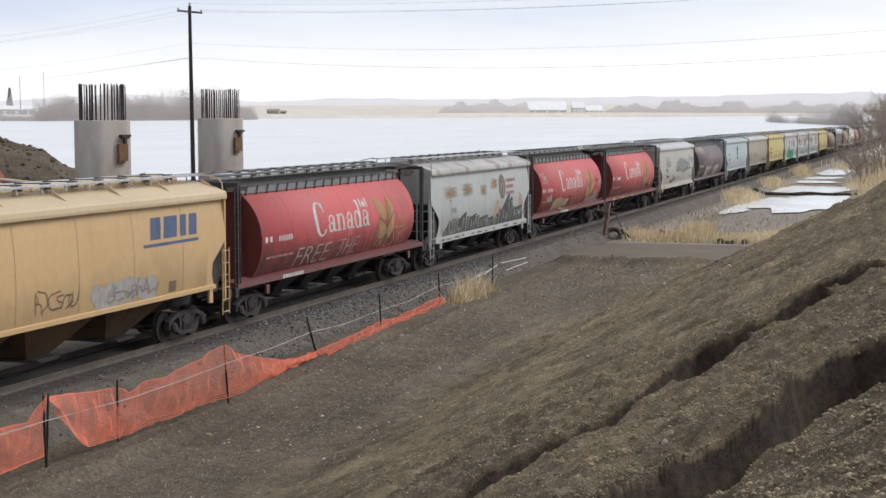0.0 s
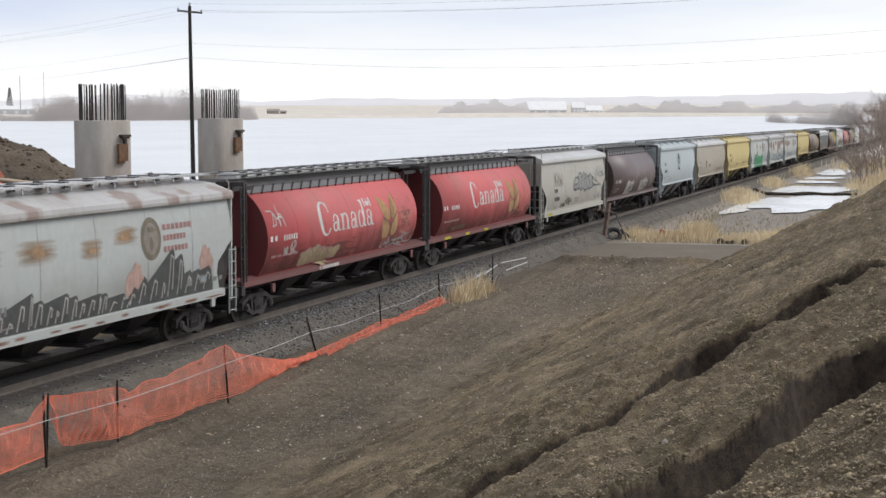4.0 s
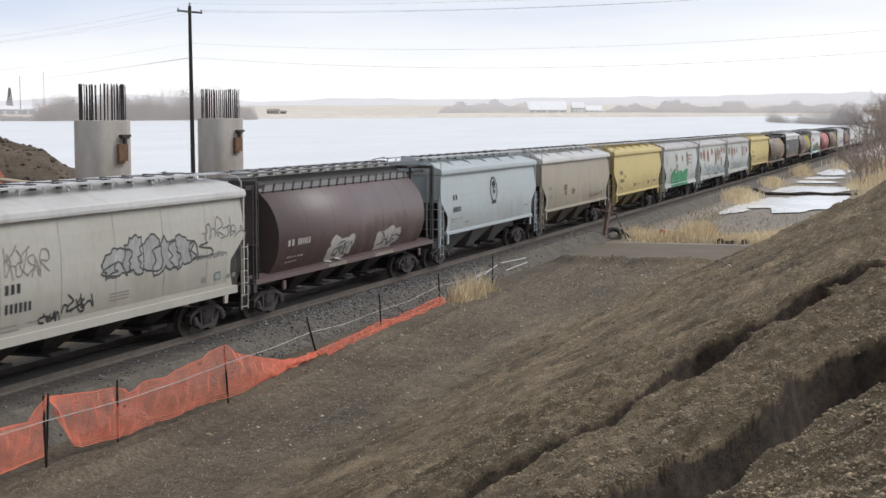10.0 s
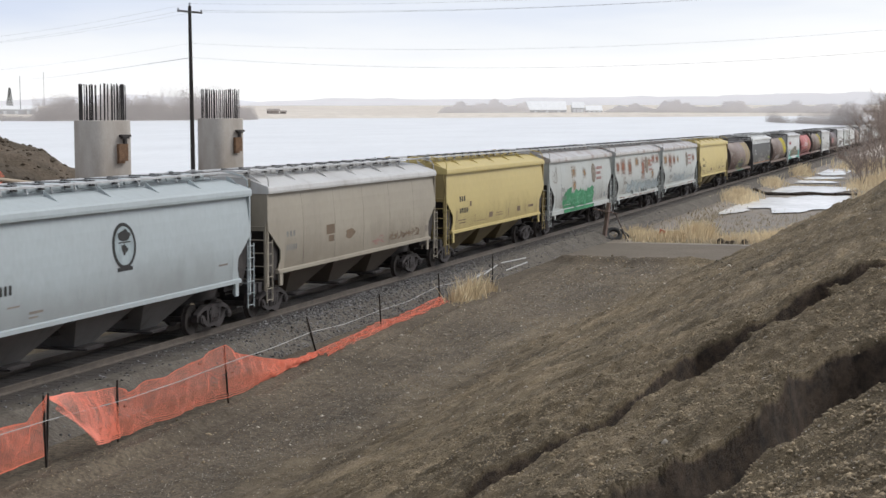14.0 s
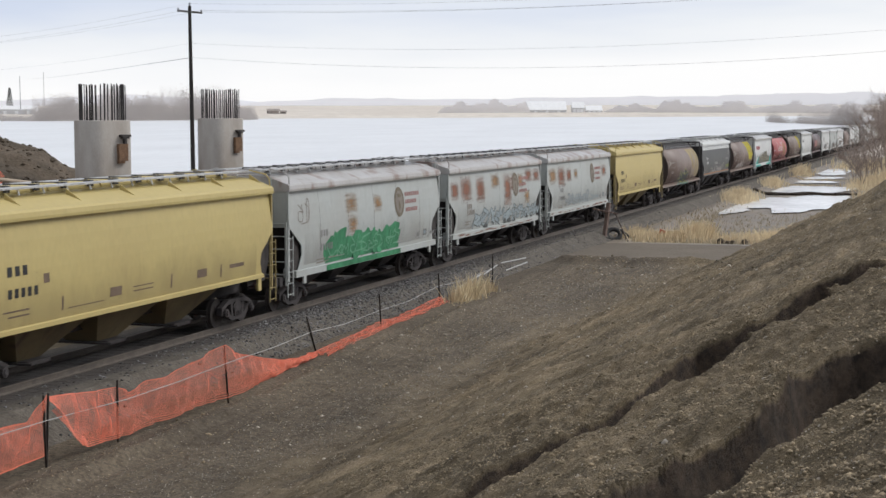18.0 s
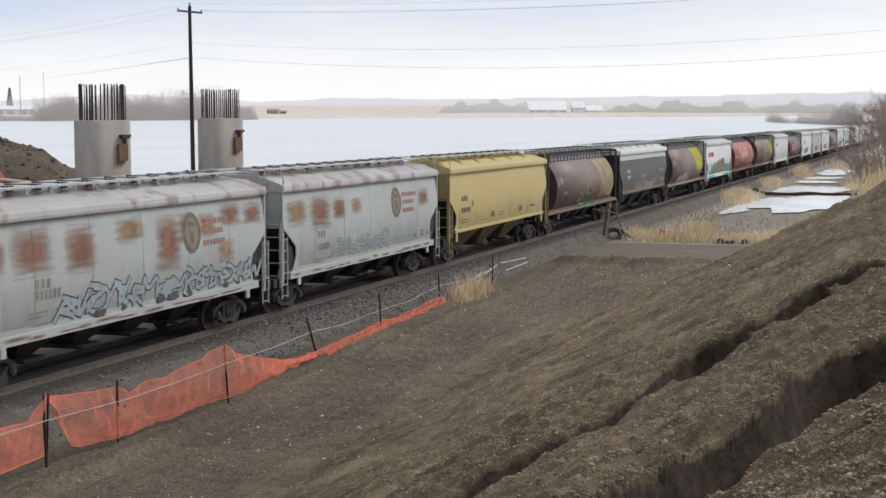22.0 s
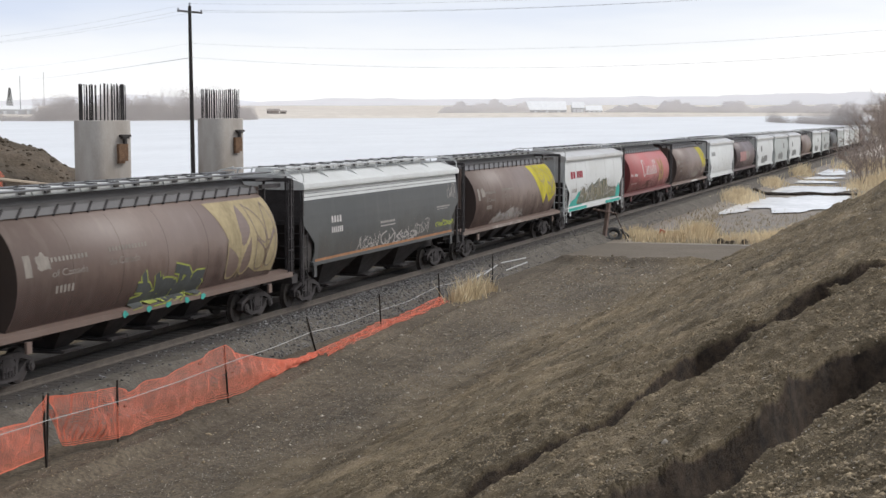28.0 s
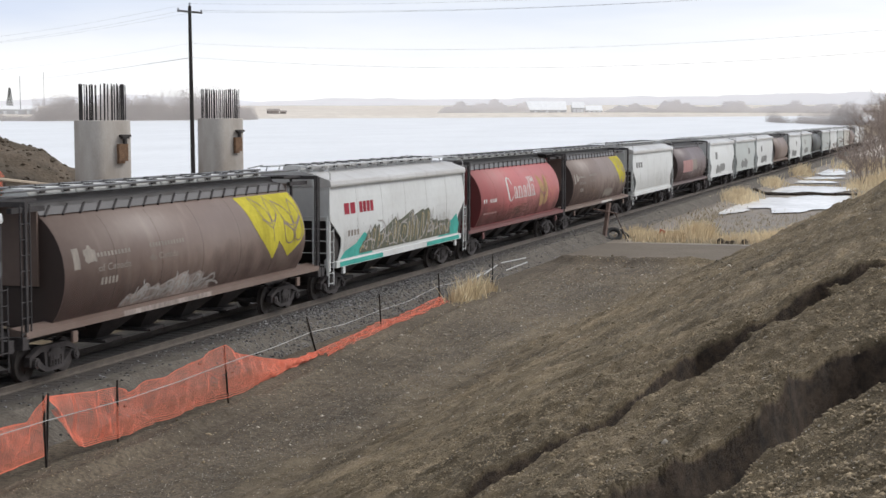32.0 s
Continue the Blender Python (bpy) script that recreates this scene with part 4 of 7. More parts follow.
INK_BADGE = ink("faded_badge_paint", (0.20, 0.175, 0.135))
INK_MIST = ink("misty_grey_spray", (0.36, 0.37, 0.36), vary=0.3)
INK_CLAY, INK_SALMON = ink("clay_spray", (0.40, 0.34, 0.31), vary=0.4), ink("salmon_spray", (0.50, 0.345, 0.295), vary=0.3)
INK_MINT, INK_SKY = ink("pale_green_spray", (0.16, 0.38, 0.24)), ink("pale_blue_spray", (0.36, 0.42, 0.44))
INK_OCHRE = ink("ochre_rust_stain", (0.46, 0.29, 0.16), 0.9, 0.4)
INK_ROSE, INK_OLIVE = ink("faded_rose_lines", (0.56, 0.26, 0.20)), ink("olive_dark_spray", (0.14, 0.145, 0.11))


def faded(m, rag=0.5):
    """Lets a mark fade out towards its edge in ragged flecks."""
    n, l = m.node_tree.nodes, m.node_tree.links
    co, dist, t = n.new("ShaderNodeTexCoord"), n.new("ShaderNodeVectorMath"), n.new("ShaderNodeTexNoise")
    flat = n.new("ShaderNodeVectorMath")
    flat.operation, flat.inputs[1].default_value = "MULTIPLY", (1, 0, 1)
    dist.operation, dist.inputs[1].default_value = "SUBTRACT", (0.5, 0, 0.5)
    mp = n.new("ShaderNodeMapping")
    mp.inputs["Scale"].default_value = (0.45, 1.0, 4.5)
    t.inputs["Scale"].default_value, t.inputs["Detail"].default_value = 2.2, 5
    l.new(co.outputs["Generated"], flat.inputs[0])
    l.new(flat.outputs[0], dist.inputs[0])
    l.new(co.outputs["Object"], mp.inputs[0])
    l.new(mp.outputs[0], t.inputs["Vector"])
    both = n.new("ShaderNodeMath")
    both.operation, both.inputs[1].default_value = "MULTIPLY_ADD", rag
    l.new(t.outputs[0], both.inputs[0])
    apart, wide, more = n.new("ShaderNodeVectorMath"), n.new("ShaderNodeSeparateXYZ"), n.new("ShaderNodeMath")
    apart.operation, more.operation = "ABSOLUTE", "SMOOTH_MAX"
    more.inputs[2].default_value = 0.35
    l.new(dist.outputs[0], apart.inputs[0])
    l.new(apart.outputs[0], wide.inputs[0])
    l.new(wide.outputs[0], more.inputs[0])
    l.new(wide.outputs[2], more.inputs[1])
    l.new(more.outputs[0], both.inputs[2])
    fade = n.new("ShaderNodeMapRange")
    fade.inputs["From Min"].default_value, fade.inputs["From Max"].default_value = 0.66, 0.34
    fade.inputs["To Max"].default_value = 0.74
    l.new(both.outputs[0], fade.inputs["Value"])
    l.new(fade.outputs[0], n["Principled BSDF"].inputs["Alpha"])
    return m


faded(INK_RUST, 0.36)
faded(INK_OCHRE, 0.45)


def washed(m, most=0.8):
    """A film of thrown-up dirt: thick along its lower edge, ragged streaks above."""
    n, l = m.node_tree.nodes, m.node_tree.links
    co, xyz, t, mp = n.new("ShaderNodeTexCoord"), n.new("ShaderNodeSeparateXYZ"), n.new("ShaderNodeTexNoise"), n.new("ShaderNodeMapping")
    mp.inputs["Scale"].default_value = (0.7, 1.0, 0.4)
    t.inputs["Scale"].default_value, t.inputs["Detail"].default_value, t.inputs["Roughness"].default_value = 1.5, 7, 0.6
    l.new(co.outputs["Generated"], xyz.inputs[0])
    l.new(co.outputs["Object"], mp.inputs[0])
    l.new(mp.outputs[0], t.inputs["Vector"])
    both, fade = n.new("ShaderNodeMath"), n.new("ShaderNodeMapRange")
    both.operation, both.inputs[1].default_value = "MULTIPLY_ADD", 1.7
    l.new(t.outputs[0], both.inputs[0])
    l.new(xyz.outputs[2], both.inputs[2])
    fade.inputs["From Min"].default_value, fade.inputs["From Max"].default_value = 1.75, 0.80
    fade.inputs["To Max"].default_value = most
    l.new(both.outputs[0], fade.inputs["Value"])
    l.new(fade.outputs[0], n["Principled BSDF"].inputs["Alpha"])
    return m


GRIME = washed(ink("road_dirt_film", (0.135, 0.092, 0.082), 0.8), 0.58)
PALE_GRIME = washed(ink("pale_dirt_film", (0.20, 0.165, 0.13), 0.85), 0.22)
SEAM = ink("weld_seam_grime", (0.14, 0.12, 0.10), 0.8)
SEAM.node_tree.nodes["Principled BSDF"].inputs["Alpha"].default_value = 0.38
INK_SMEAR = faded(ink("dirt_smear", (0.24, 0.15, 0.12), 0.9), 0.8)


def lay(name, bm, style, car, material, off=0.006, label=""):
    """Bends a flat drawing (x along the car, z up) onto the car's near side."""
    bmesh.ops.triangulate(bm, faces=bm.faces)
    zs = [v.co.z for v in bm.verts]
    if zs:
        stepz = 0.14 if style == "round" else 0.3
        z = math.floor(min(zs) / stepz) * stepz + stepz
        while z < max(zs):
            bmesh.ops.bisect_plane(bm, geom=bm.verts[:] + bm.edges[:] + bm.faces[:], plane_co=(0, 0, z), plane_no=(0, 0, 1))
            z += stepz
    for v in bm.verts:
        lift = v.co.y
        v.co.y = lift - (side_y(style, min(max(v.co.z, 1.2), 3.86)) + off)
        if style == "round" and v.co.z < 1.36:
            v.co.y = lift - 1.506 - off
        elif style == "hopper" and v.co.z < 1.34:
            v.co.y = lift - 1.602 - off
    return [part(name, me, material, car, label) for me in clusters(name, bm)]


def clusters(name, bm):
    """One mesh for each group of shapes that lie close together."""
    seen, groups = set(), []
    for v in bm.verts:
        if v in seen:
            continue
        seen.add(v)
        todo, mine = [v], []
        while todo:
            w = todo.pop()
            mine.append(w)
            for e in w.link_edges:
                o = e.other_vert(w)
                if o not in seen:
                    seen.add(o)
                    todo.append(o)
        us, zs = [w.co.x for w in mine], [w.co.z for w in mine]
        box = [min(us) - 0.003, max(us) + 0.003, min(zs) - 0.003, max(zs) + 0.003]
        faces = {f for w in mine for f in w.link_faces}
        i = 0
        while i < len(groups):
            b, f = groups[i]
            if b[0] <= box[1] and box[0] <= b[1] and b[2] <= box[3] and box[2] <= b[3]:
                box = [min(b[0], box[0]), max(b[1], box[1]), min(b[2], box[2]), max(b[3], box[3])]
                faces |= f
                groups.pop(i)
                i = 0
            else:
                i += 1
        groups.append((box, faces))
    out = []
    for box, faces in groups:
        verts = list({v for f in faces for v in f.verts})
        verts.sort(key=lambda v: (v.co.x, v.co.z, v.co.y))
        at = {v: k for k, v in enumerate(verts)}
        me = bpy.data.meshes.new(name)
        me.from_pydata([tuple(v.co) for v in verts], [], sorted(tuple(at[v] for v in f.verts) for f in faces))
        out.append(me)
    bm.free()
    return out


def drawing(outlines=(), lines=(), width=0.05):
    """A flat drawing: filled outlines and drawn lines, points as (along, up)."""
    bm = bmesh.new()
    count = 0
    for o in outlines:
        count += 1
        bm.faces.new([bm.verts.new((u, -0.0003 * (count % 9), z)) for u, z in o])
    for ln in lines:
        ln = [p for i, p in enumerate(ln) if not i or math.dist(p, ln[i - 1]) > 1e-4]
        count += 1
        left, right = [], []
        for i, (u, z) in enumerate(ln):
            ways = [((b[0] - a[0]) / math.dist(a, b), (b[1] - a[1]) / math.dist(a, b)) for a, b in zip(ln[max(i - 1, 0):i + 1], ln[max(i, 1) if i else 1:i + 2])]
            du, dz = sum(w[0] for w in ways), sum(w[1] for w in ways)
            size = math.hypot(du, dz)
            if size < 0.3:
                du, dz = ways[0]
                size = 1.0
            reach = width / 2 * min(1.6, len(ways) / size)
            nu, nz = -dz / math.hypot(du, dz) * reach, du / math.hypot(du, dz) * reach
            left.append(bm.verts.new((u + nu, -0.0003 * (count % 9), z + nz)))
            right.append(bm.verts.new((u - nu, -0.0003 * (count % 9), z - nz)))
        for i in range(len(ln) - 1):
            bm.faces.new((left[i], left[i + 1], right[i + 1], right[i]))
    return bm


def words(text, u0, u1, z0, z1, slant=0.0, thin=0.0):
    """Letters fitted into a box."""
    c = bpy.data.curves.new("letters", "FONT")
    c.body, c.offset, c.resolution_u = text, thin, 4
    ob = new("letters", c)
    me = bpy.data.meshes.new_from_object(ob)
    bpy.data.objects.remove(ob)
    bm = bmesh.new()
    bm.from_mesh(me)
    bpy.data.meshes.remove(me)
    xs, ys = [v.co.x for v in bm.verts], [v.co.y for v in bm.verts]
    for v in bm.verts:
        fx, fy = (v.co.x - min(xs)) / (max(xs) - min(xs)), (v.co.y - min(ys)) / (max(ys) - min(ys))
        v.co = (u0 + (u1 - u0) * fx + slant * fy * (z1 - z0), 0, z0 + (z1 - z0) * fy)
    return bm


def rect(u0, u1, z0, z1):
    return [(u0, z0), (u1, z0), (u1, z1), (u0, z1)]


def glyph_bars(u0, u1, z0, z1, n, gap=0.4):
    """Plain blocks in place of letters or digits."""
    w = (u1 - u0) / n
    return [rect(u0 + w * i, u0 + w * (i + 1 - gap), z0, z1) for i in range(n)]


def blob(cu, cz, ru, rz, seed, rag=0.2, n=26, square=0.0):
    pts = []
    for i in range(n):
        a = 2 * math.pi * i / n
        c, s = math.cos(a), math.sin(a)
        k = 1 + rag * float(value_noise(c * 2.2 + seed * 7.3, s * 2.2 + seed, 0.9, seed)) + rag * 0.6 * float(value_noise(c * 7 + seed, s * 7, 0.8, seed + 1))
        q = max(abs(c), abs(s))
        k *= 1 + square * (1 / q - 1)
        pts.append((cu + ru * k * c, cz + rz * k * s))
    return pts


def oval(cu, cz, ru, rz, n=28):
    return [(cu + ru * math.cos(2 * math.pi * i / n), cz + rz * math.sin(2 * math.pi * i / n)) for i in range(n)]


def leaf(u0, z0, u1, z1, fat):
    """A pointed leaf from its foot to its tip."""
    pts = []
    d = math.hypot(u1 - u0, z1 - z0)
    nx, nz = -(z1 - z0) / d, (u1 - u0) / d
    for side in (1, -1):
        ks = range(0, 9) if side > 0 else range(8, 0, -1)
        for k in ks:
            t = k / 8
            w = fat * math.sin(math.pi * t ** 0.8) * side
            pts.append((u0 + (u1 - u0) * t + nx * w, z0 + (z1 - z0) * t + nz * w))
    return pts


def rounded(outline, times=2):
    """Cuts the corners of an outline, keeping its first point sharp."""
    for _ in range(times):
        out = [outline[0]]
        for (a, b), (c, d) in zip(outline, outline[1:] + outline[:1]):
            out += [(a * 0.75 + c * 0.25, b * 0.75 + d * 0.25), (a * 0.25 + c * 0.75, b * 0.25 + d * 0.75)]
        outline = out
    return outline


def wheat(u, z, w, h):
    """Two tall leaves over two short ones on a stalk, as outlines and as vein lines."""
    kinds = [[(0.0, 1.0), (0.34, 0.86), (0.57, 0.64), (0.59, 0.36), (0.2, 0.52), (0.08, 0.76)],
             [(0.80, 1.0), (0.95, 0.76), (0.99, 0.62), (0.65, 0.37), (0.60, 0.66), (0.66, 0.88)],
             [(0.17, 0.48), (0.57, 0.30), (0.57, 0.08), (0.40, 0.0), (0.2, 0.03), (0.14, 0.25)],
             [(0.99, 0.57), (0.66, 0.31), (0.63, 0.08), (0.78, 0.02), (0.95, 0.12), (0.98, 0.32)]]
    leaves = [rounded([(u + w * p, z + h * q) for p, q in o]) for o in kinds]
    lines = [[(u + w * p, z + h * q) for p, q in o] for o in ([(0.60, 0.0), (0.61, 0.62)], [(0.60, 0.28), (0.16, 0.52)], [(0.61, 0.30), (0.99, 0.60)])]
    return leaves, lines


def bubble(u0, u1, z0, z1, n, seed):
    w = (u1 - u0) / n
    rng = random.Random(seed)
    return [blob(u0 + w * (i + 0.5), (z0 + z1) / 2 + rng.uniform(-0.12, 0.12) * (z1 - z0), w * rng.uniform(0.55, 0.85), (z1 - z0) / 2 * rng.uniform(0.8, 1.1), seed + i, 0.34, 30, 0.5) for i in range(n)]


SLASHES = (((0.0, 0.0), (0.12, 1.0), (0.5, 0.35), (0.85, 1.0), (1.0, 0.05)), ((0.95, 0.95), (0.2, 0.85), (0.1, 0.2), (0.9, 0.0)),
           ((0.1, 0.0), (0.2, 1.0), (0.8, 0.9), (0.75, 0.5), (0.2, 0.48), (0.95, 0.0)), ((0.1, 1.0), (0.15, 0.15), (0.75, 0.0), (0.9, 1.0)),
           ((0.9, 0.95), (0.25, 0.85), (0.2, 0.55), (0.85, 0.45), (0.75, 0.05), (0.0, 0.1)), ((0.0, 0.0), (0.5, 1.0), (0.75, 0.4), (0.2, 0.38), (0.8, 0.35), (1.0, 0.0)),
           ((0.5, 1.05), (0.45, -0.1), (0.1, 0.5), (0.9, 0.6)))


def scrawl(u0, u1, z0, z1, n, seed):
    """Quick angular strokes of a spray can, one jerky figure beside the other."""
    rng = random.Random(seed)
    n = max(2, round(n * 1.7))
    w, h = (u1 - u0) / n, z1 - z0
    out = []
    for i in range(n):
        figure = [(p if flip else 1 - p, q if turn else 1 - q) for flip, turn in ((rng.random() < 0.4, rng.random() < 0.5),) for p, q in rng.choice(SLASHES)]
        lean, tall, wide = rng.uniform(-0.2, 0.35), rng.uniform(0.55, 1.1), rng.uniform(1.2, 2.3)
        at = u0 + w * (i + rng.uniform(0.0, 0.12))
        line = [(at + w * wide * (p + rng.uniform(-0.2, 0.2)) + lean * h * q, z0 + h * tall * (q + rng.uniform(-0.12, 0.12))) for p, q in figure]
        soft = [line[0]]
        for (a, b), (c, d) in zip(line, line[1:]):
            soft += [(a * 0.78 + c * 0.22, b * 0.78 + d * 0.22), (a * 0.22 + c * 0.78, b * 0.22 + d * 0.78)]
        out.append(soft + [line[-1]])
    return out


def skyline(u0, u1, z0, z1, n, seed):
    """A dark jagged band of tall pointed shapes, and the pale strokes inside it."""
    rng = random.Random(seed)
    w, h = (u1 - u0) / n, z1 - z0
    top, strokes = [], []
    cuts = [0.0] + [(i + rng.uniform(-0.32, 0.32)) / n for i in range(1, n)] + [1.0]
    for i in range(n):
        a = u0 + (u1 - u0) * cuts[i]
        w = max(0.05, (u1 - u0) * (cuts[i + 1] - cuts[i]))
        env = (0.55 + 0.45 * math.sin(math.pi * (i + 0.5) / n)) * rng.uniform(0.55, 1.1)
        peak = z0 + h * env * rng.uniform(0.75, 1.05)
        dip = z0 + h * env * rng.uniform(0.30, 0.55)
        top += [(a, dip), (a + w * 0.30, peak - h * 0.1), (a + w * 0.52, peak), (a + w * 0.72, peak - h * 0.08)]
        strokes.append([(a + w * 0.1, z0 + h * 0.05), (a + w * 0.38, peak - h * 0.12), (a + w * 0.62, peak - h * 0.18), (a + w * 0.55, z0 + h * rng.uniform(0.1, 0.3))])
    return [[(u0, z0)] + top + [(u1, z0)]], strokes


def closed(outlines):
    return [o + [o[0]] for o in outlines]


CARS = [None] + [c for c, _ in TRAIN]


def ring(cu, cz, ru, rz, iu, iz, a0=0, a1=360, off=0.0, n=26):
    """A band between two ovals, thick at the sides and thin above and below, as a fan of small faces."""
    out = []
    for i in range(n):
        t = [radians(a0 + (a1 - a0) * (i + k) / n) for k in (0, 1)]
        out.append([(cu + ru * math.cos(t[0]), cz + rz * math.sin(t[0])), (cu + ru * math.cos(t[1]), cz + rz * math.sin(t[1])),
                    (cu + off + iu * math.cos(t[1]), cz + iz * math.sin(t[1])), (cu + off + iu * math.cos(t[0]), cz + iz * math.sin(t[0]))])
    return out


def roman_word(u, z, s=1.0):
    """The six letters of the word, with serifs, from the left end u and the baseline z."""
    letters = []

    def box(x, w, z0, z1, p, q):
        return rect(x + w * p, x + w * q, z + z0 * s, z + z1 * s)

    w = 1.02 * s
    letters.append(ring(u + 0.54 * w, z + 0.46 * s, 0.54 * w, 0.56 * s, 0.34 * w, 0.50 * s, 42, 322, 0.05) + [box(u, w, 0.66, 0.98, 0.86, 0.93)])

    def small_a(x):
        w = 0.70 * s
        return (ring(x + 0.34 * w, z + 0.16 * s, 0.34 * w, 0.17 * s, 0.17 * w, 0.115 * s) + ring(x + 0.42 * w, z + 0.40 * s, 0.36 * w, 0.17 * s, 0.18 * w, 0.12 * s, 0, 165)
                + [box(x, w, 0.05, 0.42, 0.57, 0.80), box(x, w, 0.0, 0.06, 0.70, 1.0), box(x, w, 0.34, 0.42, 0.06, 0.22)])

    letters.append(small_a(u + 1.17 * s))
    x, w = u + 1.93 * s, 0.84 * s
    letters.append(ring(x + 0.50 * w, z + 0.36 * s, 0.34 * w, 0.21 * s, 0.17 * w, 0.15 * s, 0, 175) + [box(x, w, 0.0, 0.55, 0.11, 0.31), box(x, w, 0.0, 0.37, 0.64, 0.85),
                   box(x, w, 0.0, 0.045, 0.0, 0.43), box(x, w, 0.0, 0.045, 0.55, 0.97), box(x, w, 0.50, 0.55, 0.02, 0.2)])
    letters.append(small_a(u + 2.85 * s))
    x, w = u + 3.60 * s, 0.76 * s
    letters.append(ring(x + 0.38 * w, z + 0.28 * s, 0.38 * w, 0.30 * s, 0.20 * w, 0.25 * s) + [box(x, w, 0.0, 0.92, 0.63, 0.85), box(x, w, 0.87, 0.92, 0.48, 0.7), box(x, w, 0.0, 0.05, 0.8, 1.0)])
    letters.append(small_a(u + 4.42 * s))
    return letters


def grain_wordmark(k, bright=INK_WHITE, second=True):
    """The white word, gold wheat and outlined wheat of a red car."""
    c = CARS[k]
    for shape in roman_word(-2.9, 2.36, 1.01):
        lay("letter", drawing(shape), "round", c, bright, 0.006, "large white serif letter")
    lay("flag_mark", drawing([rect(1.56, 1.68, 3.02, 3.32), rect(2.16, 2.28, 3.02, 3.32),
                              [(1.72, 3.16), (1.78, 3.22), (1.84, 3.18), (1.92, 3.36), (2.0, 3.18), (2.06, 3.22), (2.12, 3.16), (2.02, 3.05), (1.93, 3.03), (1.82, 3.05)]]), "round", c, bright)
    leaves, lines = wheat(2.95, 1.75, 2.0, 1.62)
    lay("wheat_emblem", drawing(leaves), "round", c, INK_GOLD, label="gold wheat emblem")
    lay("wheat_vein", drawing(lines=lines, width=0.05), "round", c, INK_STAIN, 0.010)
    if second:
        leaves, lines = wheat(5.0, 1.85, 1.75, 1.4)
        lay("wheat_outline", drawing(lines=closed(leaves) + lines, width=0.035), "round", c, INK_ROSE, label="outlined wheat emblem")
    lay("car_mark", drawing(glyph_bars(-7.0, -6.3, 2.38, 2.55, 2, 0.5)), "round", c, bright, label="small white marking")
    lay("car_mark", drawing(glyph_bars(-5.95, -4.8, 2.36, 2.53, 6, 0.45)), "round", c, bright, label="small white marking")
    lay("data_marking", drawing(glyph_bars(-6.8, -4.6, 1.86, 1.94, 5, 0.2)), "round", c, INK_FADE_RED)


for k in (2, 4, 5, 19):
    grain_wordmark(k)
c = CARS[2]
lay("graffiti", words("FREE", -4.4, -1.5, 1.44, 2.02, 0.3, -0.02), "round", c, INK_PALE, 0.012, "thin pale spray-painted words")
lay("graffiti", words("THE", -0.7, 1.2, 1.48, 2.05, 0.3, -0.02), "round", c, INK_PALE, 0.012, "thin pale spray-painted words")
lay("graffiti", words("WEST", 2.9, 6.0, 1.42, 2.15, 0.2, -0.02), "round", c, INK_TAN, 0.014, "thin tan spray-painted words")
lay("stain", drawing([rect(-7.1, 2.0, 1.36, 2.3)]), "round", c, INK_SMEAR, 0.004, "brown road dirt")
lay("sill_marking", drawing(glyph_bars(-5.4, -3.7, 1.165, 1.275, 8, 0.2)), "round", c, INK_WHITE)
c = CARS[4]
lay("graffiti", drawing(bubble(-4.2, -1.2, 1.38, 1.9, 4, 5)), "round", c, INK_TAN, label="faded tan graffiti")
lay("graffiti_outline", drawing(lines=closed(bubble(-4.2, -1.2, 1.38, 1.9, 4, 5)), width=0.05), "round", c, INK_FADE_RED, 0.010)
lay("stain", drawing([rect(-7.1, 3.5, 1.36, 2.2)]), "round", c, INK_SMEAR, 0.004, "brown road dirt")
lay("stain", drawing([rect(4.5, 7.2, 1.5, 3.3)]), "round", c, INK_SMEAR, 0.0045, "brown road dirt")
lay("sill_marking", drawing(glyph_bars(-2.7, -0.9, 1.165, 1.275, 8, 0.15)), "round", c, INK_WHITE)
lay("graffiti", drawing(lines=scrawl(3.6, 6.6, 1.4, 1.8, 6, 4), width=0.06), "round", c, INK_PALE, label="pale scribbled graffiti")
lay("graffiti", drawing(lines=scrawl(-6.9, -5.9, 2.8, 3.4, 2, 9) + scrawl(-5.9, -5.0, 1.9, 2.3, 3, 2), width=0.05), "round", c, INK_PALE, label="white looped graffiti")
c = CARS[5]
for u in (-6.6, -3.6, -0.7):
    lay("yellow_label", drawing([rect(u, u + (0.85 if u < -5 else 0.6), 1.165, 1.275)]), "round", c, INK_YELLOW, 0.012, "small yellow reflective label")
lay("graffiti", drawing(lines=scrawl(-5.4, -3.4, 1.45, 1.7, 5, 14), width=0.04), "round", c, INK_STAIN)
lay("stain", drawing([rect(3.2, 7.1, 1.36, 1.95)]), "round", c, INK_SMEAR, label="brown dirt stain")
c = CARS[19]
lay("stain", drawing([rect(-4.5, 3.5, 1.36, 2.2)]), "round", c, INK_SMEAR, label="brown dirt stain")

# amber car
c = CARS[1]
for i, (a, b) in enumerate(((3.7, 4.35), (4.45, 5.3), (5.4, 5.85), (5.95, 6.5))):
    lay("emblem", drawing([[(a, 2.98), (b - 0.08, 2.98), (b + 0.04, 3.55), (a + 0.12, 3.55)]]), "bayed", c, INK_BLUE, label="block of faded blue lettering")
lay("emblem_line", drawing([rect(3.3, 6.5, 2.80, 2.88)]), "bayed", c, INK_BLUE)
lay("graffiti", drawing(bubble(0.9, 4.0, 1.46, 2.12, 4, 21)), "bayed", c, INK_PALE, label="white bubble graffiti")
lay("graffiti_outline", drawing(lines=scrawl(1.2, 3.8, 1.6, 2.0, 5, 3), width=0.05), "bayed", c, INK_DUST, 0.011)
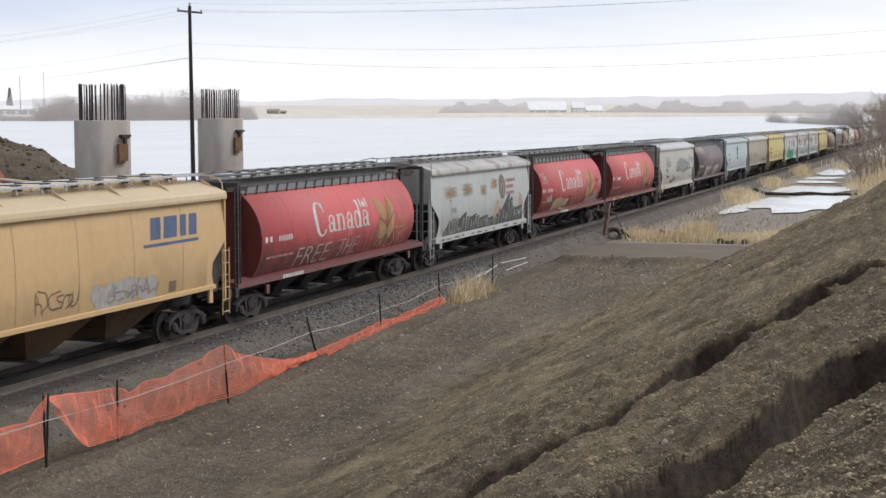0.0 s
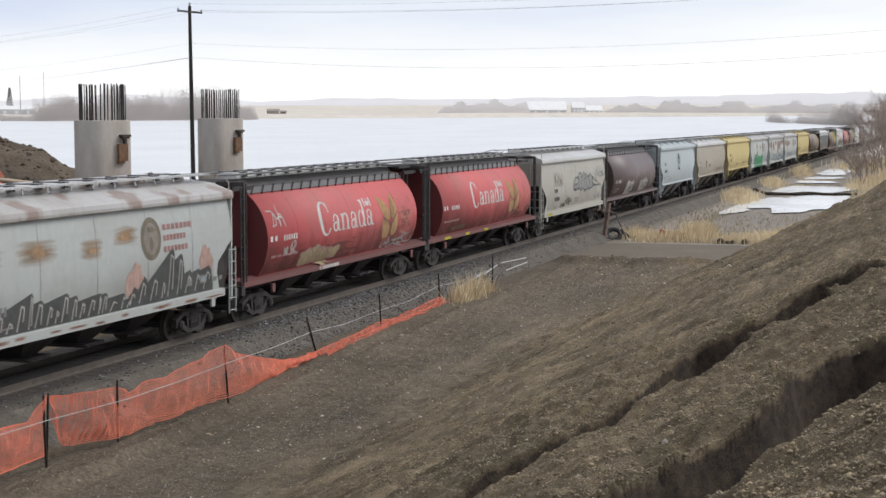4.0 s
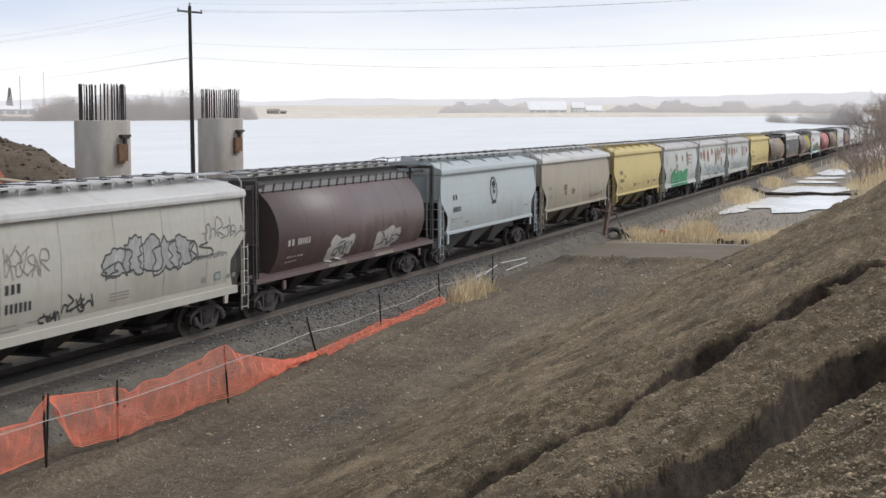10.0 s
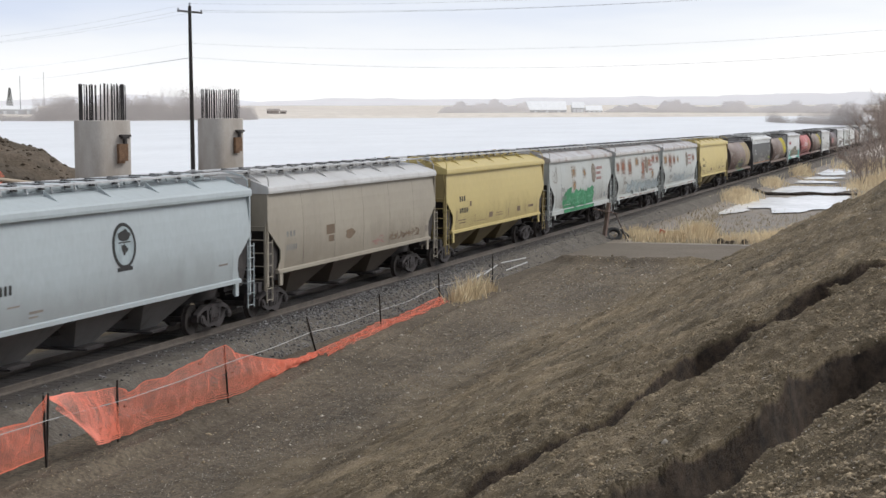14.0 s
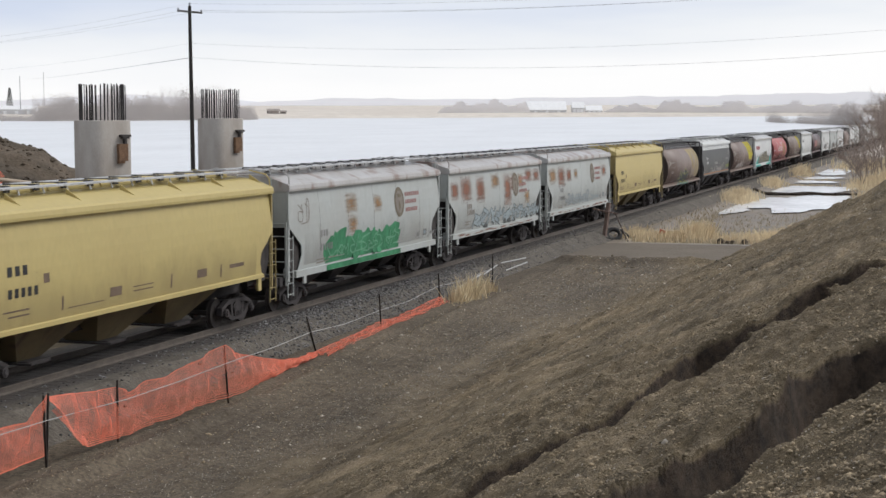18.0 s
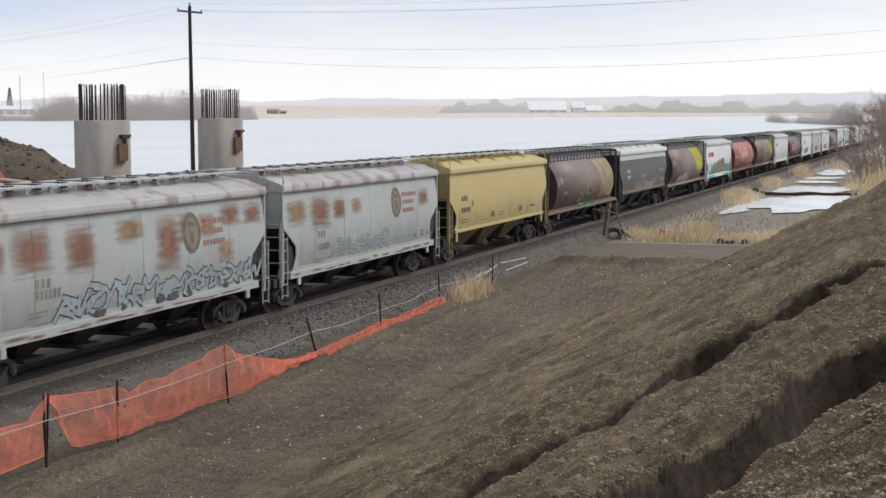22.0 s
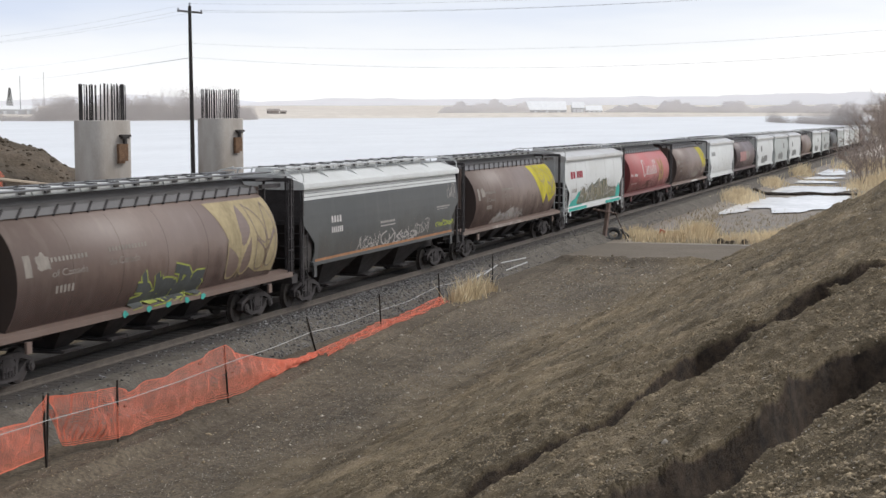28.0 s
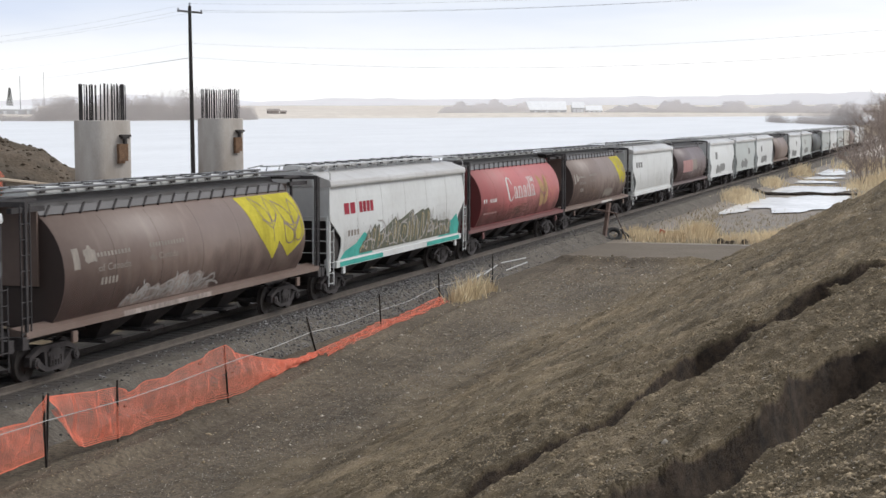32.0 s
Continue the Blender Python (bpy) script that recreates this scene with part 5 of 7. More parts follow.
lay("graffiti", drawing(lines=scrawl(-2.0, -0.2, 1.7, 2.25, 4, 7), width=0.04), "bayed", c, INK_STAIN, label="brown scrawled graffiti")
lay("placard", drawing(closed([rect(4.72, 5.12, 1.55, 1.8)]), [rect(4.72, 5.12, 1.55, 1.8)], 0.04), "bayed", c, INK_STAIN)


def shield_emblem(c, style, cu=2.85, cz=3.02, ru=0.56, rz=0.56, dark=INK_BADGE, text=INK_FADE_RED):
    lay("emblem", drawing([oval(cu, cz, ru, rz)]), style, c, dark, label="faded oval emblem")
    lay("emblem_field", drawing([oval(cu, cz, ru * 0.72, rz * 0.75)]), style, c, INK_DUST, 0.010)
    lay("emblem_figure", drawing([blob(cu + ru * 0.05, cz + rz * 0.42, ru * 0.48, rz * 0.13, 3, 0.35), rounded([(cu, cz - rz * 0.6), (cu + ru * 0.26, cz - rz * 0.3), (cu + ru * 0.1, cz + rz * 0.1), (cu - ru * 0.1, cz + rz * 0.1), (cu - ru * 0.26, cz - rz * 0.3)], 1)]), style, c, dark, 0.014)
    if text:
        for z, w in ((3.2, 1.75), (2.92, 1.35), (2.62, 1.45)):
            lay("lettering", drawing(glyph_bars(cu + ru + 0.12, cu + ru + 0.12 + w, z, z + 0.15, 7, 0.25)), style, c, text, label="line of faded red lettering")


def marks(c, style, u, material, mark_z=2.28, number_z=1.84, n=3, m=6):
    lay("car_mark", drawing(glyph_bars(u, u + 0.72, mark_z, mark_z + 0.22, n)), style, c, material)
    lay("car_mark", drawing(glyph_bars(u, u + 1.15, number_z, number_z + 0.22, m)), style, c, material)
    lay("data_marking", drawing([rect(u - 0.3, u + 0.5, number_z - 0.3, number_z - 0.26), rect(u - 0.3, u + 0.3, number_z - 0.4, number_z - 0.36), rect(u + 0.9, u + 1.4, number_z - 0.3, number_z - 0.26)]), style, c, INK_DUST)


def rust_patches(c, spots, seed, inks=(INK_RUST, INK_RUST, INK_OCHRE)):
    for i, (u0, u1, z0, z1) in enumerate(spots):
        b = [rect(u0 - 0.25, u1 + 0.25, z0 - 0.2, min(z1 + 0.15, 3.82))]
        lay("rust_patch", drawing(b), "hopper", c, inks[(i + seed) % 3], 0.004 + 0.0005 * i, "brown rust bleeding through the paint")


# pale grey cars
c = CARS[3]
shield_emblem(c, "hopper")
marks(c, "hopper", -5.1, INK_GREY, 2.22, 1.78)
low, low_strokes = skyline(-6.3, 1.9, 1.34, 2.15, 21, 31)
tall, tall_strokes = skyline(1.6, 6.6, 1.34, 2.80, 9, 44)
lay("graffiti", drawing(low), "hopper", c, INK_DARK, label="dark grey graffiti along the foot")
lay("graffiti", drawing(tall), "hopper", c, INK_DARK, 0.008, "tall dark jagged graffiti")
lay("graffiti_outline", drawing(lines=low_strokes + tall_strokes, width=0.05), "hopper", c, INK_PALE, 0.013, "pale graffiti strokes")
rust_patches(c, [(-6.0, -4.2, 2.9, 3.25), (-3.4, -1.9, 2.95, 3.3), (-0.6, 0.2, 2.9, 3.1), (1.0, 2.0, 3.1, 3.35)], 50, (INK_OCHRE, INK_OCHRE, INK_OCHRE))
for i, (u, z, ru, rz) in enumerate(((1.9, 1.95, 0.45, 0.45), (4.2, 1.75, 0.5, 0.3), (6.1, 2.2, 0.4, 0.4))):
    lay("graffiti", drawing([blob(u, z, ru, rz, 190 + i, 0.3)]), "hopper", c, INK_SALMON, 0.0065, "salmon spray behind the dark graffiti")
c = CARS[6]
marks(c, "hopper", -5.0, INK_BLACK, 2.25, 1.82)
lay("graffiti_fill", drawing(bubble(-0.4, 4.1, 2.15, 2.98, 5, 64)), "hopper", c, INK_MIST, label="grey bubble graffiti")
lay("graffiti_outline", drawing(lines=closed(bubble(-0.4, 4.1, 2.15, 2.98, 5, 64)), width=0.05), "hopper", c, INK_DARK, 0.011, "black bubble outlines")
lay("graffiti_outline", drawing(lines=scrawl(-1.0, 0.0, 2.2, 2.7, 1, 66) + scrawl(4.0, 5.0, 2.3, 2.8, 1, 67), width=0.05), "hopper", c, INK_DARK, 0.012, "black pointed flourishes")
lay("graffiti", drawing(lines=scrawl(-2.7, -1.4, 1.56, 2.0, 3, 6) + scrawl(-3.6, -2.7, 1.45, 1.72, 3, 8), width=0.06), "hopper", c, INK_BLACK, label="black scrawled tag")
lay("graffiti", drawing(lines=scrawl(4.8, 7.4, 2.75, 3.3, 5, 11) + scrawl(4.4, 6.4, 2.25, 2.4, 7, 12), width=0.045), "hopper", c, INK_GREY, label="grey scrawled tag")
lay("graffiti", drawing(lines=scrawl(-5.2, -3.4, 2.6, 3.25, 4, 13), width=0.04), "hopper", c, INK_DUST, label="faint old tag")
lay("yellow_label", drawing([rect(-6.4, -5.6, 1.14, 1.28)]), "hopper", c, INK_YELLOW, 0.012)
lay("placard", drawing([rect(-0.3, 0.7, 1.62 + 0.08 * i, 1.66 + 0.08 * i) for i in range(3)]), "hopper", c, INK_DUST)
c = CARS[11]
shield_emblem(c, "hopper")
marks(c, "hopper", -5.2, INK_GREY, 2.26, 1.80)
lay("graffiti", drawing(bubble(-4.6, 2.7, 1.40, 2.25, 9, 71) + [rect(-4.7, 2.8, 1.345, 1.5)]), "hopper", c, INK_GREEN, label="bright green bubble graffiti")
lay("graffiti", drawing([rect(-4.7, 2.9, 1.11, 1.29)]), "hopper", c, INK_GREEN, 0.008, "green spray over the sill")
lay("graffiti_outline", drawing(lines=scrawl(-4.4, 2.6, 1.50, 2.1, 7, 71), width=0.05), "hopper", c, INK_MINT, 0.012, "lighter green strokes")
lay("graffiti", drawing(lines=scrawl(-7.2, -6.2, 2.8, 3.5, 2, 17), width=0.035), "hopper", c, INK_DUST)
rust_patches(c, [(-2.7, -1.7, 3.0, 3.5), (-2.5, -1.8, 2.2, 2.8), (0.2, 0.8, 2.9, 3.3)], 80, (INK_OCHRE, INK_OCHRE, INK_OCHRE))
c = CARS[12]
shield_emblem(c, "hopper")
rust_patches(c, [(-6.0, -4.5, 2.7, 3.6), (-3.7, -2.5, 2.6, 3.5), (-1.3, 0.0, 3.1, 3.6), (0.9, 2.0, 2.2, 3.55), (2.3, 2.9, 2.9, 3.5), (3.4, 4.3, 2.95, 3.45), (4.8, 6.0, 3.2, 3.6), (6.4, 7.5, 3.15, 3.55), (4.6, 5.4, 2.2, 2.6), (-7.4, -6.6, 2.9, 3.4)], 90)
for u0, u1, top, n, seed in ((-4.4, 0.3, 2.10, 6, 91), (0.5, 2.1, 1.95, 2, 92), (2.3, 6.9, 2.05, 7, 93)):
    strokes = scrawl(u0, u1, 1.42, top, n, seed)
    lay("graffiti_outline", drawing(lines=strokes, width=0.19), "hopper", c, INK_DARK, 0.008, "dark graffiti outlines")
    lay("graffiti_fill", drawing(lines=strokes, width=0.12), "hopper", c, INK_SKY, 0.013, "pale blue graffiti strokes along the foot")
marks(c, "hopper", -5.2, INK_DUST, 2.26, 2.0)
c = CARS[13]
shield_emblem(c, "hopper")
rust_patches(c, [(-7.6, -6.0, 2.85, 3.55), (-5.6, -4.0, 2.65, 3.55), (-3.5, -2.6, 2.9, 3.35), (-1.8, -1.0, 3.0, 3.3), (5.6, 6.6, 2.9, 3.3)], 110)
marks(c, "hopper", -5.1, INK_GREY, 2.24, 1.82)
strokes = scrawl(-3.9, 1.6, 1.48, 2.05, 7, 115)
lay("graffiti_outline", drawing(lines=strokes, width=0.14), "hopper", c, INK_GREY, label="thin grey graffiti outlines")
lay("graffiti_fill", drawing(lines=strokes, width=0.075), "hopper", c, INK_SKY, 0.011, "pale graffiti strokes")
lay("graffiti", drawing(lines=scrawl(2.0, 4.6, 1.55, 1.85, 5, 117), width=0.05), "hopper", c, INK_SKY, label="faint blue tag")

# small placards and plates low on the pale cars
for k in (3, 6, 11, 12, 13):
    for u, wide, tall in ((4.9, 0.30, 0.16), (5.7, 0.42, 0.24), (6.55, 0.22, 0.12), (6.9, 0.22, 0.12)):
        lay("placard", drawing([rect(u, u + wide, 1.58, 1.58 + tall)]), "hopper", CARS[k], INK_GREY, 0.0125, "small weathered placard")
    lay("data_marking", drawing([rect(5.76, 6.06, 1.63, 1.77)]), "hopper", CARS[k], INK_SKY, 0.0165)
    lay("data_marking", drawing([rect(-5.3, -4.4, 1.42, 1.45)]), "hopper", CARS[k], INK_DUST, 0.0125)

# cars with visible funnels
c = CARS[8]
lay("emblem", drawing([oval(0.1, 2.95, 0.62, 0.58)]), "bayed", c, INK_BLACK, label="black oval emblem with a figure")
lay("emblem_field", drawing([oval(0.1, 2.95, 0.50, 0.49)]), "bayed", c, INK_SKY, 0.010)
lay("emblem_figure", drawing([blob(0.12, 3.20, 0.33, 0.15, 5, 0.35), blob(0.1, 2.86, 0.15, 0.12, 7, 0.4), rect(-0.22, 0.42, 3.02, 3.05)]), "bayed", c, INK_BLACK, 0.014)
lay("emblem_ribbon", drawing([rect(-0.3, 0.5, 2.32, 2.42)]), "bayed", c, INK_BLACK)
marks(c, "bayed", -6.2, INK_BLACK, 2.74, 2.24, 2, 6)
lay("data_marking", drawing([rect(-4.4, -3.8, 1.72, 1.78), rect(-4.4, -4.0, 1.62, 1.66), rect(5.6, 6.2, 1.95, 2.0)]), "bayed", c, INK_DUST)
c = CARS[9]
lay("emblem", drawing([rect(-3.6, -2.85, 2.30, 2.62), rect(-3.4, -2.9, 2.05, 2.26), blob(-1.35, 2.2, 0.42, 0.16, 4, 0.3)]), "bayed", c, INK_STAIN, label="faded dark emblem")
lay("car_mark", drawing(glyph_bars(-7.0, -6.2, 2.45, 2.62, 3) + glyph_bars(-7.0, -6.1, 2.02, 2.2, 5)), "bayed", c, INK_GREY)
lay("graffiti", drawing(lines=scrawl(2.6, 6.2, 1.66, 1.95, 8, 33), width=0.05), "bayed", c, INK_STAIN, label="faded brown tag")
lay("graffiti", drawing(lines=scrawl(0.9, 1.9, 1.62, 1.95, 2, 35), width=0.04), "bayed", c, INK_FADE_RED, label="small faded red tag")
lay("placard", drawing([rect(7.0, 7.35, 1.7, 1.95)]), "bayed", c, INK_DUST)


def yellow_marks(c, u):
    lay("car_mark", drawing(glyph_bars(u, u + 0.95, 2.64, 2.86, 3)), "bayed", c, INK_BLACK, label="black block marking")
    lay("car_mark", drawing(glyph_bars(u, u + 1.35, 2.15, 2.36, 5)), "bayed", c, INK_BLACK, label="black block marking")
    lay("data_panel", drawing([rect(u + 1.5, u + 1.75, 2.38, 2.6), rect(u + 4.6, u + 5.2, 1.74, 1.97), rect(u + 9.5, u + 10.1, 1.75, 1.98)]), "bayed", c, INK_STAIN, label="small brown data panels")
    lay("data_marking", drawing([rect(u + 2.3, u + 2.38, 1.66, 2.0), rect(u + 5.8, u + 6.9, 1.86, 1.89), rect(u + 5.8, u + 6.9, 1.75, 1.78), rect(u + 7.9, u + 7.98, 1.64, 2.0), rect(u + 2.6, u + 4.3, 1.68, 1.70),
                                 rect(u + 11.0, u + 11.08, 1.64, 2.0), rect(u + 11.6, u + 12.6, 1.84, 1.95), rect(u - 0.2, u + 0.9, 1.84, 1.88), rect(u, u + 0.9, 1.72, 1.76), rect(u - 0.45, u - 0.38, 1.8, 2.3)]), "bayed", c, INK_STAIN)


yellow_marks(CARS[10], -6.46)
yellow_marks(CARS[14], -6.68)
c = CARS[16]
lay("car_mark", drawing(glyph_bars(-6.1, -5.1, 2.66, 2.88, 4) + glyph_bars(-6.1, -5.0, 2.32, 2.52, 6)), "bayed", c, INK_WHITE, 0.009)
lay("data_marking", drawing([rect(5.55, 7.3, 2.56, 2.61), rect(5.55, 7.0, 2.48, 2.51)] + glyph_bars(-1.2, 0.4, 2.34, 2.42, 7, 0.2) + [rect(-1.2, 0.4, 2.22, 2.27)]), "bayed", c, INK_PALE)
lay("graffiti_outline", drawing(lines=scrawl(-1.2, 3.0, 1.5, 2.0, 7, 51), width=0.06), "bayed", c, INK_PALE, label="white outlined graffiti")
lay("graffiti", drawing(lines=scrawl(-3.6, -1.3, 1.55, 2.0, 6, 52) + scrawl(2.6, 4.4, 1.7, 2.2, 5, 53) + scrawl(7.0, 8.0, 2.9, 3.5, 3, 54), width=0.04), "bayed", c, INK_PALE, label="white scrawled graffiti")
lay("graffiti", drawing(lines=scrawl(5.3, 7.6, 1.80, 2.05, 5, 55), width=0.05), "bayed", c, INK_LIME, label="small lime tag")
lay("sill_stripe", drawing([rect(-7.6, 7.6, 1.43, 1.56)]), "bayed", c, INK_ORANGE, 0.035, "long faded orange stripe")
for i in range(3):
    lay("roof_flute", drawing([rect(-8.4, 8.4, 3.50 + 0.115 * i, 3.595 + 0.115 * i)]), "bayed", c, WHITE, 0.02)

# brown round cars
def wheat_panel(k, u0, u1, material, low, filled=False):
    c = CARS[k]
    w = u1 - u0
    if filled:
        lay("wheat_panel", drawing([[(u0, 3.72), (u1, 3.72), (u1, low), (u1 - w * 0.3, low + 0.05), (u0 + w * 0.55, low + 0.25), (u0 + w * 0.4, low + 0.1), (u0 + w * 0.28, low + 0.5), (u0 + w * 0.22, 3.0), (u0 + w * 0.1, 3.4)]]), "round", c, material, label="large wheat emblem panel")
        leaves, lines = wheat(u0 + w * 0.08, low, w * 0.48, 3.62 - low)
        lay("wheat_emblem", drawing(leaves[1:]), "round", c, BROWN, 0.010)
        lay("wheat_outline", drawing(lines=lines + closed(leaves[2:]), width=0.06), "round", c, material, 0.013)
    else:
        edge = ((0.0, 3.78), (0.07, 3.4), (0.10, 2.9), (0.18, low + 0.4), (0.36, low + 0.08), (0.42, low - 0.3), (0.46, low + 0.1), (0.55, low + 0.42), (0.62, low + 0.12), (0.71, low - 0.3), (0.80, low), (0.94, low + 0.1))
        lay("wheat_panel", drawing([[(u1, 3.78)] + [(u0 + w * p, q) for p, q in edge] + [(u1, low + 0.35)]]), "round", c, material, label="large worn wheat emblem panel")
        leaves, lines = wheat(u0 + w * 0.22, low + 0.25, w * 0.34, 3.5 - low)
        lay("wheat_vein", drawing(lines=closed(leaves[:2]) + lines, width=0.035), "round", c, BROWN, 0.011)
    leaves, lines = wheat(u0 + w * 0.57, low + 0.1, w * 0.40, 3.5 - low)
    lay("wheat_vein", drawing(lines=closed(leaves) + lines, width=0.04), "round", c, BROWN, 0.012)


wheat_panel(15, 3.1, 7.3, INK_TAN, 1.5, True)
wheat_panel(17, 3.2, 7.35, INK_YELLOW, 2.15)
wheat_panel(20, 4.6, 7.3, INK_YELLOW, 2.4)
c = CARS[15]
strokes = scrawl(-1.8, 2.0, 1.40, 2.15, 4, 124)
lay("graffiti_outline", drawing(lines=strokes, width=0.34), "round", c, INK_LIME, 0.006, "lime green graffiti outlines")
lay("graffiti_fill", drawing(lines=strokes, width=0.24), "round", c, INK_DARK, 0.013, "dark graffiti strokes")
lay("graffiti", drawing([blob(u, 1.2, 0.14, 0.08, i, 0.3) for i, u in enumerate((-2.2, -0.9, 0.2, 1.3, 2.3))]), "round", c, INK_TEAL, 0.01)
for k, dz in ((15, 0.0), (17, -0.05), (20, 0.0)):
    c = CARS[k]
    lay("lettering", drawing(glyph_bars(-5.85, -4.1, 2.82 + dz, 2.93 + dz, 10, 0.4)), "round", c, INK_DUST, label="line of faded lettering")
    lay("lettering", drawing(glyph_bars(-3.1, -1.05, 2.86 + dz, 2.97 + dz, 12, 0.4)), "round", c, INK_DUST, label="line of faded lettering")
    lay("lettering", words("of Canada", -5.85, -4.2, 2.47 + dz, 2.64 + dz), "round", c, INK_DUST, label="faded words in tan paint")
    lay("lettering", words("du Canada", -3.15, -1.55, 2.53 + dz, 2.70 + dz), "round", c, INK_DUST, label="faded words in tan paint")
    lay("flag_mark", drawing([rect(-7.0, -6.7, 2.55, 3.05), blob(-6.2, 2.85, 0.3, 0.2, 6, 0.4)]), "round", c, INK_DUST)
    lay("car_mark", drawing(glyph_bars(-5.7, -4.8, 2.08, 2.26, 5)), "round", c, INK_DUST)
block, block_strokes = skyline(-4.4, 0.9, 1.37, 2.12, 7, 131)
lay("graffiti_fill", drawing(block), "round", CARS[17], INK_CLAY, label="dusty pink-grey block graffiti")
lay("graffiti_outline", drawing(lines=block_strokes + scrawl(-4.1, 0.6, 1.45, 1.95, 6, 3), width=0.06), "round", CARS[17], INK_PALE, 0.011, "pale graffiti strokes")
lay("graffiti", drawing([rect(-4.4, 0.7, 1.16, 1.29)]), "round", CARS[17], INK_CLAY, 0.008, "pink-grey spray over the sill")
lay("white_label", drawing([rect(0.6, 3.6, 1.16, 1.28)]), "round", CARS[20], INK_WHITE)
lay("graffiti", drawing(bubble(1.2, 3.4, 1.5, 2.0, 3, 141)), "round", CARS[20], INK_DUST)
c = CARS[7]
lay("car_mark", drawing(glyph_bars(-6.5, -5.9, 2.14, 2.34, 2) + glyph_bars(-5.7, -4.6, 2.14, 2.34, 6)), "round", c, INK_PALE)
lay("data_marking", drawing(glyph_bars(-6.4, -5.0, 1.75, 1.82, 5) + glyph_bars(-6.4, -5.4, 1.6, 1.66, 4)), "round", c, INK_DUST)
for i, (u0, u1) in enumerate(((-2.6, -0.6), (2.0, 4.3))):
    lay("graffiti", drawing(bubble(u0, u1, 1.36, 2.05, 3, 151 + i) + [rect(u0, u1 - 0.4, 1.38, 1.55)]), "round", c, INK_PALE, label="pale grey bubble graffiti")
    lay("graffiti", drawing([rect(u0 - 0.2, u1 - 0.5, 1.16, 1.28)]), "round", c, INK_DUST, 0.008)
    lay("graffiti_outline", drawing(lines=scrawl(u0, u1, 1.5, 1.95, 3, 160 + i), width=0.05), "round", c, INK_DARK, 0.012)

# white cars
c = CARS[18]
lay("emblem", drawing(glyph_bars(-6.5, -5.3, 2.86, 3.24, 2, 0.2) + glyph_bars(-5.0, -3.5, 2.86, 3.24, 4, 0.2)), "hopper", c, INK_RED, label="blocks of dark red lettering")
lay("graffiti_fill", drawing([[(-6.9, 1.36), (-3.6, 1.36), (-4.0, 2.0), (-4.6, 2.15), (-5.4, 1.8), (-6.4, 1.62)]]), "hopper", c, INK_TEAL, label="teal spray along the foot")
lay("graffiti_fill", drawing([[(4.2, 1.36), (6.9, 1.36), (7.0, 1.75), (6.6, 2.2), (6.0, 2.0), (5.0, 1.7)]]), "hopper", c, INK_TEAL, label="teal spray along the foot")
tall, tall_strokes = skyline(-5.0, 5.8, 1.42, 2.80, 19, 171)
lay("graffiti_fill", drawing(tall), "hopper", c, INK_OLIVE, 0.009, "dark jagged graffiti")
lay("graffiti_outline", drawing(lines=tall_strokes, width=0.07), "hopper", c, INK_TAN, 0.013, "sandy graffiti strokes")
lay("sill_stripe", drawing([rect(-7.0, -2.6, 1.12, 1.28)]), "hopper", c, INK_TEAL, 0.008, "teal spray over the sill")
lay("sill_stripe", drawing([rect(2.6, 7.0, 1.12, 1.28)]), "hopper", c, INK_TEAL, 0.008, "teal spray over the sill")
lay("graffiti_outline", drawing(lines=scrawl(-4.8, 5.6, 1.5, 2.5, 11, 172), width=0.05), "hopper", c, INK_PALE, 0.016, "pale graffiti strokes")
lay("car_mark", drawing(glyph_bars(-6.2, -5.0, 2.1, 2.3, 4)), "hopper", c, INK_DUST)
lay("emblem", drawing(glyph_bars(-6.6, -4.2, 2.9, 3.25, 3, 0.25)), "hopper", CARS[21], INK_GREY, label="small dark lettering")
lay("emblem", drawing([rect(-4.5, 0.2, 2.0, 2.9)]), "round", CARS[22], INK_FADE_RED, label="faded pale red panel")
lay("emblem", drawing([rect(0.3, 2.4, 2.1, 2.9)]), "round", CARS[22], INK_DUST, label="faded pale panel")
for k, u in ((23, -4.5), (24, 2.0), (25, -4.0), (27, 1.0), (28, -3.5)):
    lay("emblem", drawing([rect(u, u + 1.3, 2.6, 3.2)]), "hopper", CARS[k], INK_GREY, label="faded grey emblem")
    lay("graffiti", drawing(bubble(-3.5, 1.5, 1.4, 2.1, 4, 180 + k)), "hopper", CARS[k], INK_GREY, label="grey graffiti")


# rust along the sills of the pale cars
rng_sill = random.Random(77)
for k in (3, 12, 13):
    for i in range(12):
        u = -6.9 + 1.15 * i + rng_sill.uniform(-0.4, 0.4)
        low = 1.12 + rng_sill.uniform(0, 0.05)
        lay("sill_rust", drawing([rect(u, u + rng_sill.uniform(0.4, 1.6), low, low + rng_sill.uniform(0.06, 0.12))]), "hopper", CARS[k], INK_RUST, 0.010, "rust along the sill")

